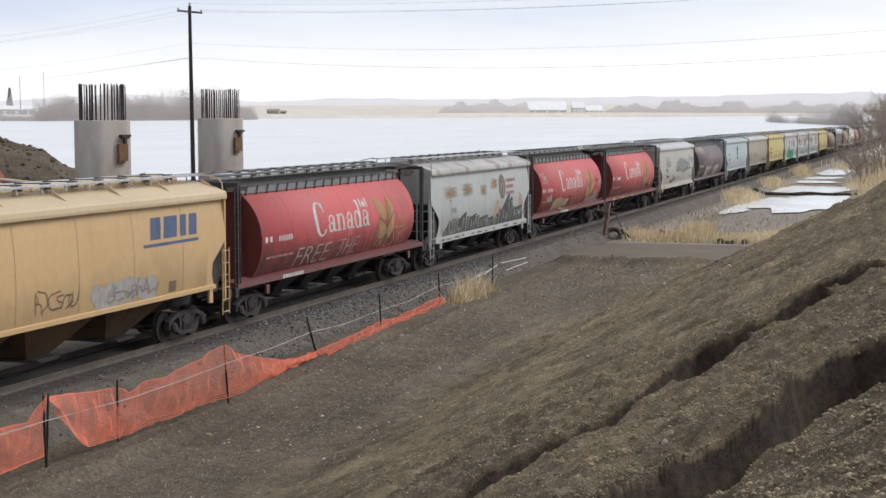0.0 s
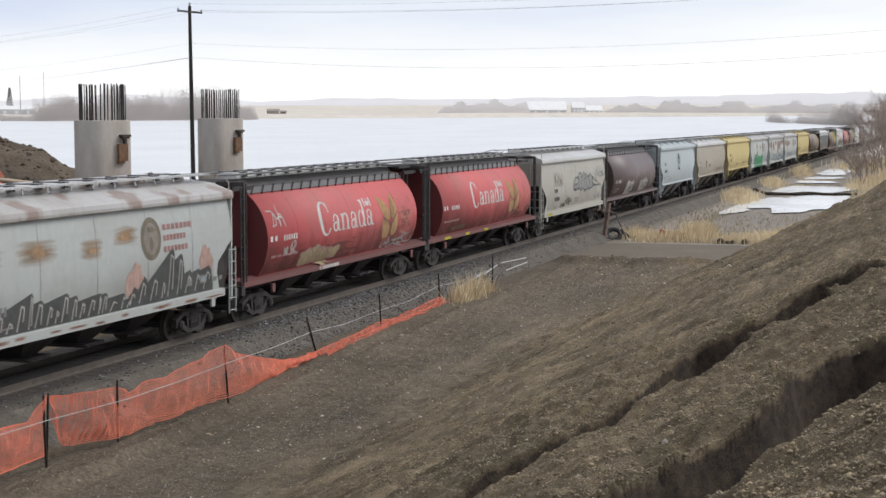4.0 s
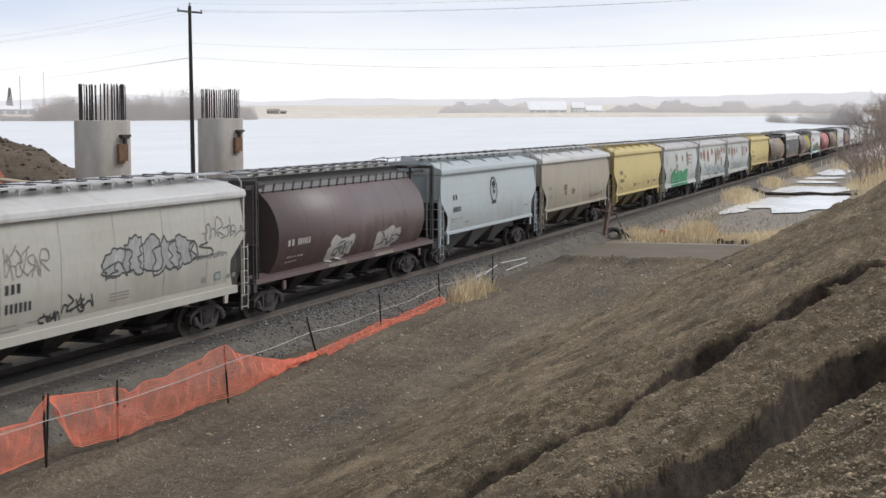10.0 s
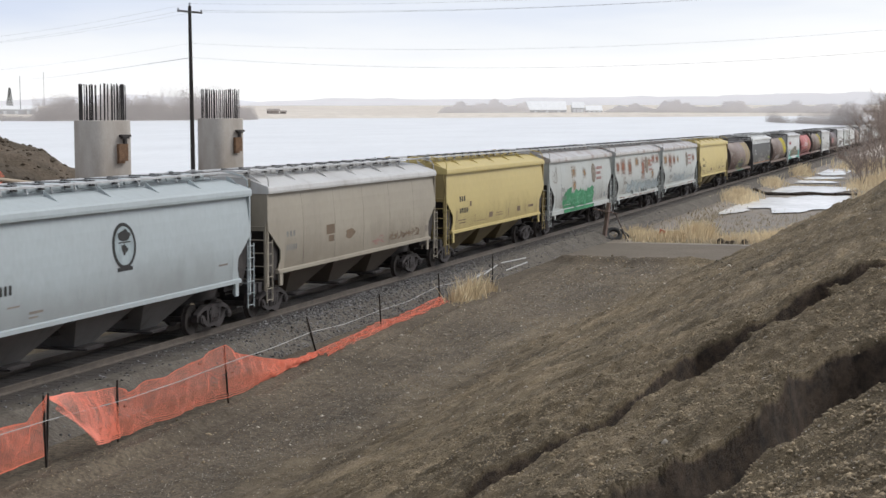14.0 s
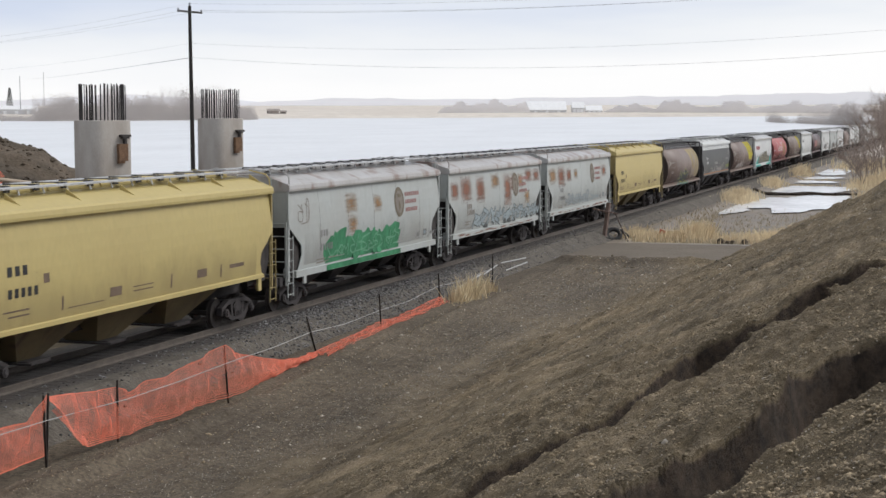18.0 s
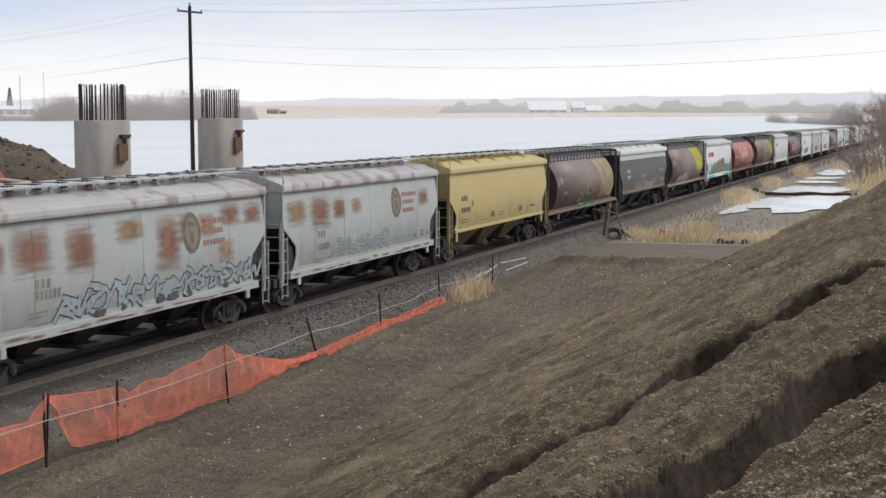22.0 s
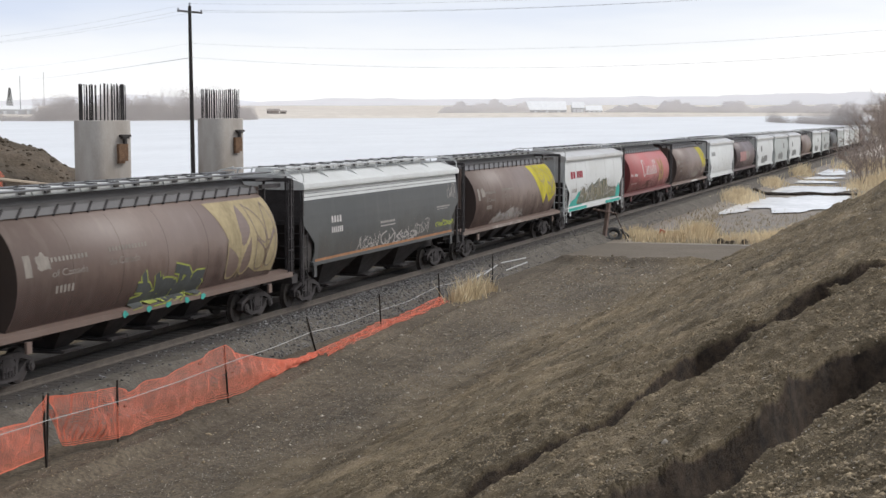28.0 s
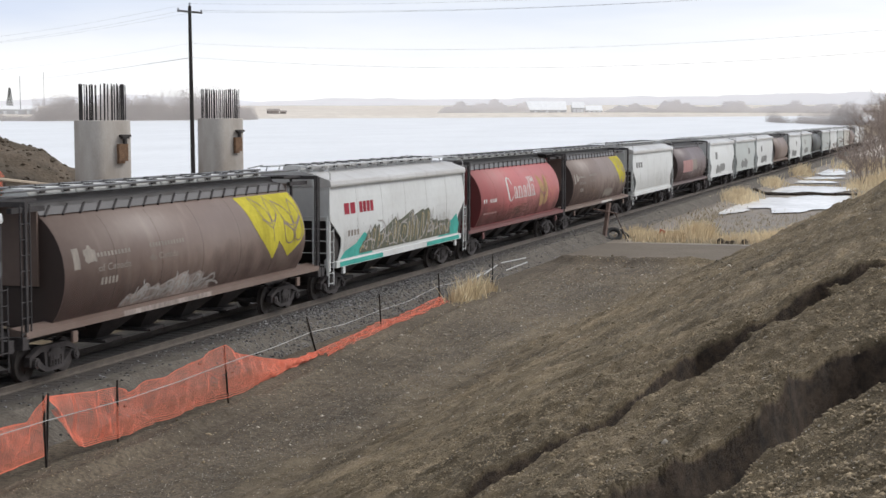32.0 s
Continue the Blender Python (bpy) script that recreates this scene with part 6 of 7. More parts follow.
# road dirt and weld seams on the sides
for k in range(1, 23):
    c = CARS[k]
    tank = next((o for o in c.children if o.name.startswith(("tank", "side_sheet"))))
    end = max(v.co.x for v in tank.data.vertices)
    style = "round" if tank.name.startswith("tank") else ("bayed" if k in (1, 8, 9, 10, 14, 16) else "hopper")
    if style == "round":
        lay("dirt_film", drawing([rect(-end + 0.02, end - 0.02, 1.37, 2.7)]), style, c, GRIME, 0.0035, "film of brown road dirt")
    else:
        lay("dirt_film", drawing([rect(-end + 1.25, end - 1.25, 1.45, 2.7)]), style, c, PALE_GRIME, 0.0035, "film of pale road dirt")
    n = 6 if k not in (8, 10, 14, 16) else 0
    for i in range(1, n):
        u = -end + 2 * end * i / n
        lay("weld_seam", drawing(lines=[[(u, 1.5), (u + 0.02, 3.75)]], width=0.03), style, c, SEAM, 0.0045)


# the wind in the fence's loose corner: seconds, swing across the line in degrees
GUSTS = ((0, -14), (1, 22), (2, -10), (2.5, 8), (3, 30), (4, 12), (5, 5), (6, 2), (7, 1), (7.5, -6), (8, -15), (8.5, -5), (9, 8), (10, -4), (11, 11), (11.5, -4), (12, -20), (13, -20), (14, -31),
         (15, -20), (16, -12), (17, -11), (18, -13), (19, 0), (21, -2), (22, -1), (23, -8), (23.5, 25), (24, 40), (24.5, 43), (25, 34), (25.8, 20), (27, 9), (28, 11), (28.5, 14), (29, -8), (29.5, 0),
         (30, -5), (30.5, -16), (31, -15), (32, -8))


def motions():
    """The train rolls by at an even speed; its wheels turn; the wind swings the fence's loose corner."""
    for flap, share in zip(FLAPS, (1.0, 0.9, 0.8, 0.7, 0.59, 0.48, 0.36, 0.24, 0.12)):
        place = flap.location.copy()
        walk(flap, [(float(t), pose(*place, across * share, 0, 0)) for t, across in GUSTS])
    tilt = math.degrees(math.atan(-GRADE))
    times = [0.0, 0.1, 0.2, 0.4, 0.7] + [float(i) for i in range(1, 32)] + [31.3, 31.6, 31.8, 31.9, 32.0]
    for car, centre in TRAIN:
        rows = []
        for t in times:
            x = centre - SPEED * (t - 15)
            rows.append((t, pose(x, 0, GRADE * x, 0, tilt, 0)))
        walk(car, rows)
    turn = math.degrees(SPEED / 0.42)
    for w in WHEELSETS:
        place = w.location.copy()
        walk(w, [(k / 15, pose(*place, 0, -turn * k / 15, 0)) for k in range(481)])



# ---- stones and clods, too many to count ----
OCTA = np.array([(1, 0, 0), (-1, 0, 0), (0, 1, 0), (0, -1, 0), (0, 0, 1), (0, 0, -1)], float)
OCTA_F = np.array([(0, 2, 4), (2, 1, 4), (1, 3, 4), (3, 0, 4), (2, 0, 5), (1, 2, 5), (3, 1, 5), (0, 3, 5)])


def scatter(name, at, size, material, label, category, seed):
    """Many small rough stones as one object."""
    rng = np.random.default_rng(seed)
    n = len(at)
    shape = OCTA[None] * rng.uniform(0.55, 1.25, (n, 6, 1)) * np.asarray(size)[:, None, None] * rng.uniform(0.6, 1.2, (n, 1, 3))
    a = rng.uniform(0, 6.28, n)
    c, s = np.cos(a)[:, None], np.sin(a)[:, None]
    v = np.stack([shape[..., 0] * c - shape[..., 1] * s, shape[..., 0] * s + shape[..., 1] * c, shape[..., 2] * 0.6], -1) + np.asarray(at)[:, None]
    f = OCTA_F[None] + (np.arange(n) * 6)[:, None, None]
    me = bpy.data.meshes.new(name)
    me.vertices.add(n * 6)
    me.vertices.foreach_set("co", v.ravel())
    me.loops.add(n * 24)
    me.loops.foreach_set("vertex_index", f.ravel())
    me.polygons.add(n * 8)
    me.polygons.foreach_set("loop_start", np.arange(0, n * 24, 3))
    me.update()
    me.materials.append(material)
    return tagged(new(name, me), label, category, kind="stuff")


rng = np.random.default_rng(5)


def off_gullies(x, y):
    """Where the ground is not cut by a gully."""
    return gully(x, y, GULLY_A, WIDTH_A, 0.60, 21) + gully(x, y, GULLY_B, WIDTH_B, 0.95, 22) > -0.05


def on_slope(n, near):
    """Places on the bare soil, more of them close by."""
    t = rng.uniform(0, 1, n) ** near
    x = 5 + t * 72
    y = rng.uniform(-21.6, -4.4, n)
    bare = off_gullies(x, y)
    x, y = x[bare], y[bare]
    z = land(x, y) + roughness(x, y)
    return np.stack([x, y, z], -1), x


PEBBLE = surface("pale_pebble", (0.50, 0.455, 0.385), 0.9, vary=0.3, size=0.2, bump=0.0, island=True, spread=(0.45, 1.6))
CLOD = surface("soil_clod", (0.275, 0.220, 0.145), 0.95, vary=0.4, size=0.15, bump=0.3, bump_size=0.03, island=True, spread=(0.6, 1.9))
at, far = on_slope(34000, 1.3)
scatter("soil_clods", at, rng.uniform(0.006, 0.018, len(at)) * (0.7 + far / 36) * (1 + 1.2 * (rng.random(len(at)) > 0.95)), CLOD,
        "small brown soil clods strewn over the bare slope", "soil", 1)
at, far = on_slope(15000, 1.6)
scatter("pebbles", at, rng.uniform(0.005, 0.015, len(at)) * (0.7 + far / 30) * (1 + 1.5 * (rng.random(len(at)) > 0.96)), PEBBLE,
        "pale pebbles strewn over the bare brown soil", "pebbles", 2)
n = 80000
x = 5 + rng.uniform(0, 1, n) ** 0.8 * 16
y = -22.0 + rng.uniform(0, 1, n) * (2.1 + np.maximum(x - 7.84, -1) * 0.52)
bare = off_gullies(x, y)
x, y, n = x[bare], y[bare], int(bare.sum())
at = np.stack([x, y, np.zeros(n)], -1)
at[:, 2] = land(at[:, 0], at[:, 1]) + roughness(at[:, 0], at[:, 1])
scatter("soil_crumbs", at, rng.uniform(0.004, 0.014, n) * (0.75 + x / 40) * (1 + 0.9 * (rng.random(n) > 0.94)), CLOD, "crumbs of brown soil lying over the slope", "soil", 14)
big = 14000
at = np.stack([5 + rng.uniform(0, 1, big) ** 1.4 * 14, -21.9 + rng.uniform(0, 1, big) ** 1.8 * 6.5, np.zeros(big)], -1)
at = at[off_gullies(at[:, 0], at[:, 1])]
at[:, 2] = land(at[:, 0], at[:, 1]) + roughness(at[:, 0], at[:, 1])
scatter("soil_clods", at, rng.uniform(0.007, 0.028, len(at)), CLOD, "larger lumps of crumbled soil on the slope", "soil", 4)
n = 26000
at = np.stack([5 + rng.uniform(0, 1, n) * 5.5, rng.uniform(-22.0, -20.2, n), np.zeros(n)], -1)
at = at[off_gullies(at[:, 0], at[:, 1])]
at[:, 2] = land(at[:, 0], at[:, 1]) + roughness(at[:, 0], at[:, 1])
scatter("soil_crumbs", at, rng.uniform(0.003, 0.010, len(at)) * (1 + 1.0 * (rng.random(len(at)) > 0.95)), CLOD, "crumbs of pale soil on the gully's near bank", "soil", 15)
some = at[rng.random(len(at)) > 0.9]
scatter("pebbles", some, rng.uniform(0.003, 0.010, len(some)), PEBBLE, "pale pebbles on the gully's near bank", "pebbles", 16)
n = 34000
x = 20 + rng.uniform(0, 1, n) ** 1.7 * 94
y = rng.uniform(-3.6, -0.95, n)
keep = rng.random(n) < (0.05 + 0.95 * step(x, 38, 52)) * (1 - 0.85 * step(x, 60, 74))
x, y = x[keep], y[keep]
n = len(x)
z = np.interp(y, [-3.6, -3.5, -2.1, -0.9], [-1.0, -0.95, -0.177, -0.177]) + rail_z(x)
BALLAST = surface("loose_ballast", (0.115, 0.112, 0.112), 0.85, vary=0.4, size=0.3, bump=0.2, bump_size=0.03, island=True, spread=(0.12, 2.8))
scatter("ballast_stones", np.stack([x, y, z], -1), rng.uniform(0.026, 0.075, n), BALLAST, "grey crushed stones along the foot of the track", "gravel", 3)

n = 2600
x, y = 53.2 + rng.normal(0, 7, n), 15.9 + rng.normal(0, 5.5, n)
keep = (y > 8.5) & (np.hypot(x - 53.2, y - 15.9) < 15)
x, y = x[keep], y[keep]
scatter("soil_clods", np.stack([x, y, land(x, y)], -1), rng.uniform(0.04, 0.17, len(x)), HEAP, "lumps of dark soil over the heap", "soil", 24)

n = 9000
x = 22 + rng.uniform(0, 1, n) ** 1.2 * 44
y = np.interp(x, [22, 32, 45, 66], [-7.6, -7.9, -8.3, -6.8]) + rng.normal(0, 0.75, n)
GRIT = surface("grey_grit", (0.33, 0.305, 0.265), 0.9, vary=0.3, size=0.2, bump=0.0, island=True, spread=(0.4, 1.5))
scatter("grey_gravel", np.stack([x, y, land(x, y) + roughness(x, y)], -1), rng.uniform(0.008, 0.022, n) * (0.6 + x / 60), GRIT, "band of pale grey gravel worn into the level soil", "gravel", 31)
n = 150
x = 14 + rng.uniform(0, 1, n) ** 1.3 * 54
y = rng.uniform(-21, -5.5, n)
scatter("pale_stones", np.stack([x, y, land(x, y) + roughness(x, y)], -1), rng.uniform(0.025, 0.06, n), PEBBLE, "a few larger pale stones on the soil", "stones", 32)

# ---- the orange safety fence ----
ORANGE = surface("orange_plastic_net", (0.86, 0.225, 0.138), 0.5, vary=0.15, size=0.5, bump=0.0)
POST = surface("fence_post_steel", (0.045, 0.035, 0.03), 0.7, 0.3, vary=0.3, size=0.2, bump=0.1)
ROPE = surface("white_rope", (0.48, 0.48, 0.47), 0.8, vary=0.2, size=0.3, bump=0.1)


def smooth_line(points, count):
    """Points spread evenly along a line through the given ones."""
    p = np.array(points, float)
    d = np.concatenate([[0], np.cumsum(np.linalg.norm(np.diff(p[:, :2], axis=0), axis=1))])
    u = np.linspace(0, d[-1], count)
    return np.stack([np.interp(u, d, p[:, k]) for k in range(p.shape[1])], -1)


def net(parent, stations, seed, rows=34, pitch=0.056, loose=0.0, cuts=()):
    """Plastic netting of flat strands; stations: x, y, foot, head. loose: the share of it, at the foot, where only wide strands hang.
    cuts: places in x that part it into overlapping strips, each with its origin on its upper edge."""
    length = sum(math.dist(a[:2], b[:2]) for a, b in zip(stations, stations[1:]))
    cols = max(8, int(length / pitch))
    line = smooth_line(stations, cols)
    i, v = np.meshgrid(np.arange(cols), np.arange(rows + 1) / rows, indexing="ij")
    x, y, lo, hi = (np.repeat(line[:, k][:, None], rows + 1, 1) for k in range(4))
    h = hi - lo
    v = np.clip(v + 0.09 * np.sin(np.pi * v) * value_noise(i * 0.028, v * 2.2, 1.0, seed + 4), 0, 1)
    fold = value_noise(i * 0.05 + v * 1.5, v * 0.6, 1.0, seed + 9)
    y = y + 0.16 * fold * np.sin(3.1 * v) + 0.07 * value_noise(i * 0.2, v * 3, 1.0, seed) - 0.12 * np.sin(np.pi * v) * (1 - np.minimum(h, 1.0))
    sag = -0.03 * np.abs(value_noise(i * 0.06, v * 0, 1.0, seed + 2)) * np.sin(np.pi * np.clip(v, 0, 1))
    grid = np.stack([x + 0.03 * np.sin(v * 5 + i * 0.2) + 0.04 * fold, y, lo + h * v + sag], -1)
    first = int(rows * loose)
    ends = [0] + [int(np.searchsorted(line[:, 0], q)) for q in cuts] + [cols]
    pieces = []
    for c0, c1 in zip(ends, ends[1:]):
        verts, faces = [], []

        def strip(p, wide):
            k = len(verts)
            verts.extend((p - wide).tolist())
            verts.extend((p + wide).tolist())
            m = len(p)
            faces.extend((k + j, k + j + 1, k + m + j + 1, k + m + j) for j in range(m - 1))

        hinge = grid[(c0 + c1) // 2, rows] if cuts and c1 < cols else np.zeros(3)
        mesh = grid[c0:c1 + (3 if cuts else 1)] - hinge
        for r in range(rows + 1):
            if r < first:
                if r % 2 == 0:
                    strip(mesh[:, r], np.array((0, 0, 0.009)))
                continue
            strip(mesh[:, r], np.array((0, 0, 0.0045 if r not in (0, rows) else 0.012)))
        for c in range(len(mesh) - (c1 < cols)):
            if first and c % 3 == 0:
                strip(mesh[c, :first + 1] + np.array((0, 0.004, 0)), np.array((0.003, 0, 0)))
            strip(mesh[c, first::2] + np.array((0, 0.004, 0)), np.array((0.0052, 0, 0)))
        me = bpy.data.meshes.new("netting")
        me.from_pydata(verts, [], faces)
        piece = part("netting", me, ORANGE, parent)
        piece.location = hinge
        pieces.append(piece)
    return pieces


fence = new("safety_fence")
tagged(fence, "sagging torn orange plastic safety fence on thin steel posts", "fence")
for x, y, h, lean in ((28.40, -4.36, 1.50, -0.07), (28.42, -4.34, 1.50, 0.13), (31.17, -4.44, 1.36, 0.01), (36.45, -4.6, 1.44, -0.22), (44.08, -3.92, 1.22, -0.85),
                      (50.55, -3.58, 1.10, -0.16), (58.25, -3.19, 1.06, -0.2), (64.78, -3.41, 1.25, 0.0)):
    g = float(land(x, y)) - 0.1
    part("post", Build().bar((x, y, g), (x + lean, y, g + 0.1 + h), 0.034, 0.026).bar((x, y + 0.02, g), (x + lean, y + 0.02, g + h), 0.010, 0.030), POST, fence)
net(fence, [(20.0, -4.4, -0.86, 0.20), (24.0, -4.38, -0.84, 0.14), (26.84, -4.36, -0.76, 0.08), (27.69, -4.36, -0.76, 0.02), (27.9, -4.36, -0.76, 0.16), (28.34, -4.36, -0.74, 0.46)], 1, rows=40)
FLAPS = net(fence, [(28.58, -4.36, 0.10, 0.38), (28.9, -4.37, -0.38, 0.35), (29.25, -4.38, -0.74, 0.31), (29.7, -4.4, -0.84, 0.27), (31.15, -4.44, -0.92, 0.14), (31.5, -4.45, -0.94, 0.04), (31.7, -4.46, -0.95, -0.06),
            (32.45, -4.48, -0.90, 0.08), (33.4, -4.51, -0.93, 0.03), (34.8, -4.55, -0.90, 0.17), (36.2, -4.59, -0.94, 0.36), (36.7, -4.58, -0.97, 0.14), (37.6, -4.49, -0.99, -0.08), (38.4, -4.42, -1.00, -0.26),
            (39.5, -4.32, -1.03, -0.48), (40.75, -4.21, -1.04, -0.70), (42.0, -4.1, -1.05, -0.84), (44.0, -3.92, -1.05, -0.92)], 2, rows=40, loose=0.14, cuts=(29.3, 29.5, 29.7, 29.9, 30.1, 30.3, 30.5, 30.7, 30.9))[:-1]
net(fence, [(44.0, -3.94, -1.08, -0.92), (46.05, -3.84, -1.10, -0.93), (47.5, -3.76, -1.12, -0.92), (49.0, -3.69, -1.12, -0.90), (50.7, -3.60, -1.13, -0.88), (52.0, -3.53, -1.15, -1.0), (54.7, -3.40, -1.15, -0.98), (58.4, -3.19, -1.20, -0.98)], 3, rows=13)
net(fence, [(44.2, -4.12, -1.10, -0.98), (46.05, -4.04, -1.12, -1.0), (49.0, -3.90, -1.14, -0.96), (50.9, -3.82, -1.15, -0.95), (54.7, -3.62, -1.17, -1.04), (58.4, -3.38, -1.20, -1.06)], 4, rows=10)
rope = Build()
line = smooth_line([(20, -4.55, 0.1), (26.8, -4.55, 0.03), (28.5, -4.50, -0.03), (31.3, -4.55, -0.14), (33.8, -4.66, -0.12), (36.35, -4.72, -0.06), (39.3, -4.5, -0.17), (43.6, -3.9, -0.33), (47, -3.64, -0.55),
                    (50.9, -3.35, -0.62), (54, -3.3, -0.68), (58.1, -3.15, -0.57), (61, -3.2, -0.66), (64.7, -3.37, -0.55)], 60)
rope.pipe([tuple(p) for p in line], 0.009, 5)
part("rope", rope, ROPE, fence, "white rope strung between the posts")


def lying_pole(a, b, r, material, name, label, category):
    return tagged(part(name, Build().tube(a, b, r, 7), material), label, category)


for a, b in (((60.9, -2.9), (66.0, -2.55)), ((66.2, -2.6), (69.3, -2.35)), ((69.2, -2.75), (73.2, -2.7)), ((70.0, -2.3), (73.9, -2.45))):
    za, zb = (float(np.interp(p[1], [-3.5, -2.2], [-0.95, -0.24]) + rail_z(p[0])) + 0.05 for p in (a, b))
    lying_pole((*a, za), (*b, zb), 0.032, ROPE, "white_pipe", "thin white plastic pipe lying on the ballast", "pipe")


# ---- dry grass ----
def grass(name, patches, material, label, seed):
    """Upright dry blades round each patch: x, y, spread x, spread y, height, count."""
    rng = np.random.default_rng(seed)
    v, f = [], []
    for px, py, sx, sy, h, n in patches:
        x, y = px + rng.normal(0, sx, n), py + rng.normal(0, sy, n)
        z = land(x, y) - 0.03
        hh = h * rng.uniform(0.15, 1.3, n) ** 1.3
        dx, dy = rng.normal(0, 0.28, n) * hh, rng.normal(0, 0.28, n) * hh
        for i in range(n):
            w = 0.008 + 0.00022 * x[i]
            k = len(v)
            v += [(x[i] - w * 0.4, y[i] + w, z[i]), (x[i] + w * 0.4, y[i] - w, z[i]), (x[i] + dx[i], y[i] + dy[i], z[i] + hh[i])]
            f.append((k, k + 1, k + 2))
    me = bpy.data.meshes.new(name)
    me.from_pydata(v, [], f)
    me.materials.append(material)
    return tagged(new(name, me), label, "grass", kind="stuff")


STRAW = surface("dry_straw", (0.95, 0.82, 0.56), 0.9, vary=0.3, size=0.9, bump=0.0, tint=(0.66, 0.51, 0.32))
grass("dry_grass", [(59.2, -3.9, 0.7, 0.25, 0.6, 420), (60.8, -3.8, 0.8, 0.2, 0.75, 300), (62.3, -3.75, 0.35, 0.2, 0.4, 150),
                    (95, -4.3, 1.4, 0.7, 0.5, 1300), (95.5, -5.9, 1.4, 0.8, 0.62, 2300), (96.3, -7.1, 1.0, 0.4, 1.05, 1500), (96, -9.2, 1.2, 1.0, 0.55, 900), (99, -11.3, 1.4, 1.0, 0.55, 1300),
                    (103, -12.8, 1.6, 1.0, 0.6, 900), (143, -3.8, 3.0, 0.6, 0.8, 1300), (172, -3.3, 2.5, 0.45, 0.8, 600), (208, -3.2, 4, 0.5, 1.0, 600),
                    (152, -14.2, 2.5, 0.5, 0.7, 700), (178, -12.2, 4, 0.8, 0.9, 700), (186, -14.2, 9, 1.2, 1.3, 1300), (250, -9, 10, 2, 1.2, 1200),
                    (196, -5.4, 0.6, 2.2, 0.2, 500), (181, -5.2, 0.6, 2.0, 0.18, 400)], STRAW,
      "tufts of dry straw-coloured grass beside the line", 7)

SEDGE = surface("brown_sedge", (0.52, 0.43, 0.31), 0.9, vary=0.3, size=1.5, bump=0.0, tint=(0.34, 0.30, 0.21))
grass("low_sedge", [(104, -6.0, 5, 2.2, 0.2, 420), (112, -8.0, 7, 3.0, 0.16, 500), (121, -10.5, 4, 2.5, 0.16, 350), (118, -4.3, 8, 0.6, 0.25, 500), (101, -9.5, 2.5, 2.5, 0.3, 500), (94, -6.5, 1.2, 3.0, 0.3, 700)], SEDGE,
      "short brown sedge and stubble over the wet mud", 17)

# ---- puddles in the hollow ----
# near-white base: the sky's reflection is painted into the water colour
PUDDLE = surface("sky_white_water", (0.96, 0.965, 0.975), 0.22, vary=0.2, size=5, bump=0.02, bump_size=0.6)
PUDDLE.node_tree.nodes["Principled BSDF"].inputs["IOR"].default_value = 1.6


def puddle(cx, cy, rx, ry, z, seed):
    pts = []
    for i in range(90):
        a = 2 * math.pi * i / 90
        k = 1 + 0.25 * float(value_noise(math.cos(a) * 2 + seed * 9, math.sin(a) * 2, 0.8, seed)) + 0.16 * float(value_noise(math.cos(a) * 6 + seed, math.sin(a) * 6, 0.7, seed + 1))
        k += 0.06 * float(value_noise(math.cos(a) * 17 + seed, math.sin(a) * 17, 0.7, seed + 2))
        pts.append((cx + rx * k * math.cos(a), cy + ry * k * math.sin(a), z + GRADE * rx * k * math.cos(a)))
    return tagged(part("puddle", Build().face_set(pts, [tuple(range(90))]), PUDDLE), "shallow meltwater puddle, painted white for the sky it reflects", "puddle")


for i, (cx, cy, rx, ry) in enumerate(((142, -9.2, 13.0, 5.6), (128.5, -4.9, 4.6, 1.1), (169, -7.2, 8.6, 4.6), (190, -5.4, 4.0, 3.2), (202, -5.2, 4.5, 2.9), (226, -5.6, 15, 2.4), (99, -9.9, 1.6, 1.9))):
    puddle(cx, cy, rx, ry, float(land(cx, cy)) + 0.085, i)
bank = Build()
for k in range(5):
    bank.pipe([(156.5 + 0.12 * i + 0.5 * float(value_noise(i + 7 * k, 0, 3, 5)), -3.3 - 0.37 * i, float(land(156.5, -3.3 - 0.37 * i)) + 0.08) for i in range(5 * k, 5 * k + 6)],
              [0.20 + 0.12 * float(value_noise(i, 0, 2, 3)) for i in range(5 * k, 5 * k + 6)], 7)
tagged(part("mud_bank", bank, DAMP), "low dark bank of mud between two puddles", "mud bank", kind="structure")
for k, (x, y, r) in enumerate(((92.9, -8.9, 0.24), (93.3, -9.5, 0.18), (93.1, -10.2, 0.2), (92.6, -9.3, 0.14))):
    bm = bmesh.new()
    bmesh.ops.create_icosphere(bm, subdivisions=2, radius=r)
    for v in bm.verts:
        v.co *= 1 + 0.3 * noise.noise(v.co * 4 + Vector((k, 0, 0)))
    me = bpy.data.meshes.new("soil_lump")
    bm.to_mesh(me)
    bm.free()
    ob = part("soil_lump", me, SOIL)
    ob.location = (x, y, float(land(x, y)) + r * 0.45)
    tagged(ob, "dark lump of soil at the edge of the track", "soil lump", "lumps of soil")

# ---- old tyres and a wooden brace beside the line ----
TYRE = surface("old_rubber", (0.03, 0.03, 0.03), 0.8, vary=0.3, size=0.2, bump=0.3)
PLANK = surface("brace_wood", (0.21, 0.145, 0.12), 0.85, vary=0.3, size=0.3, bump=0.2)


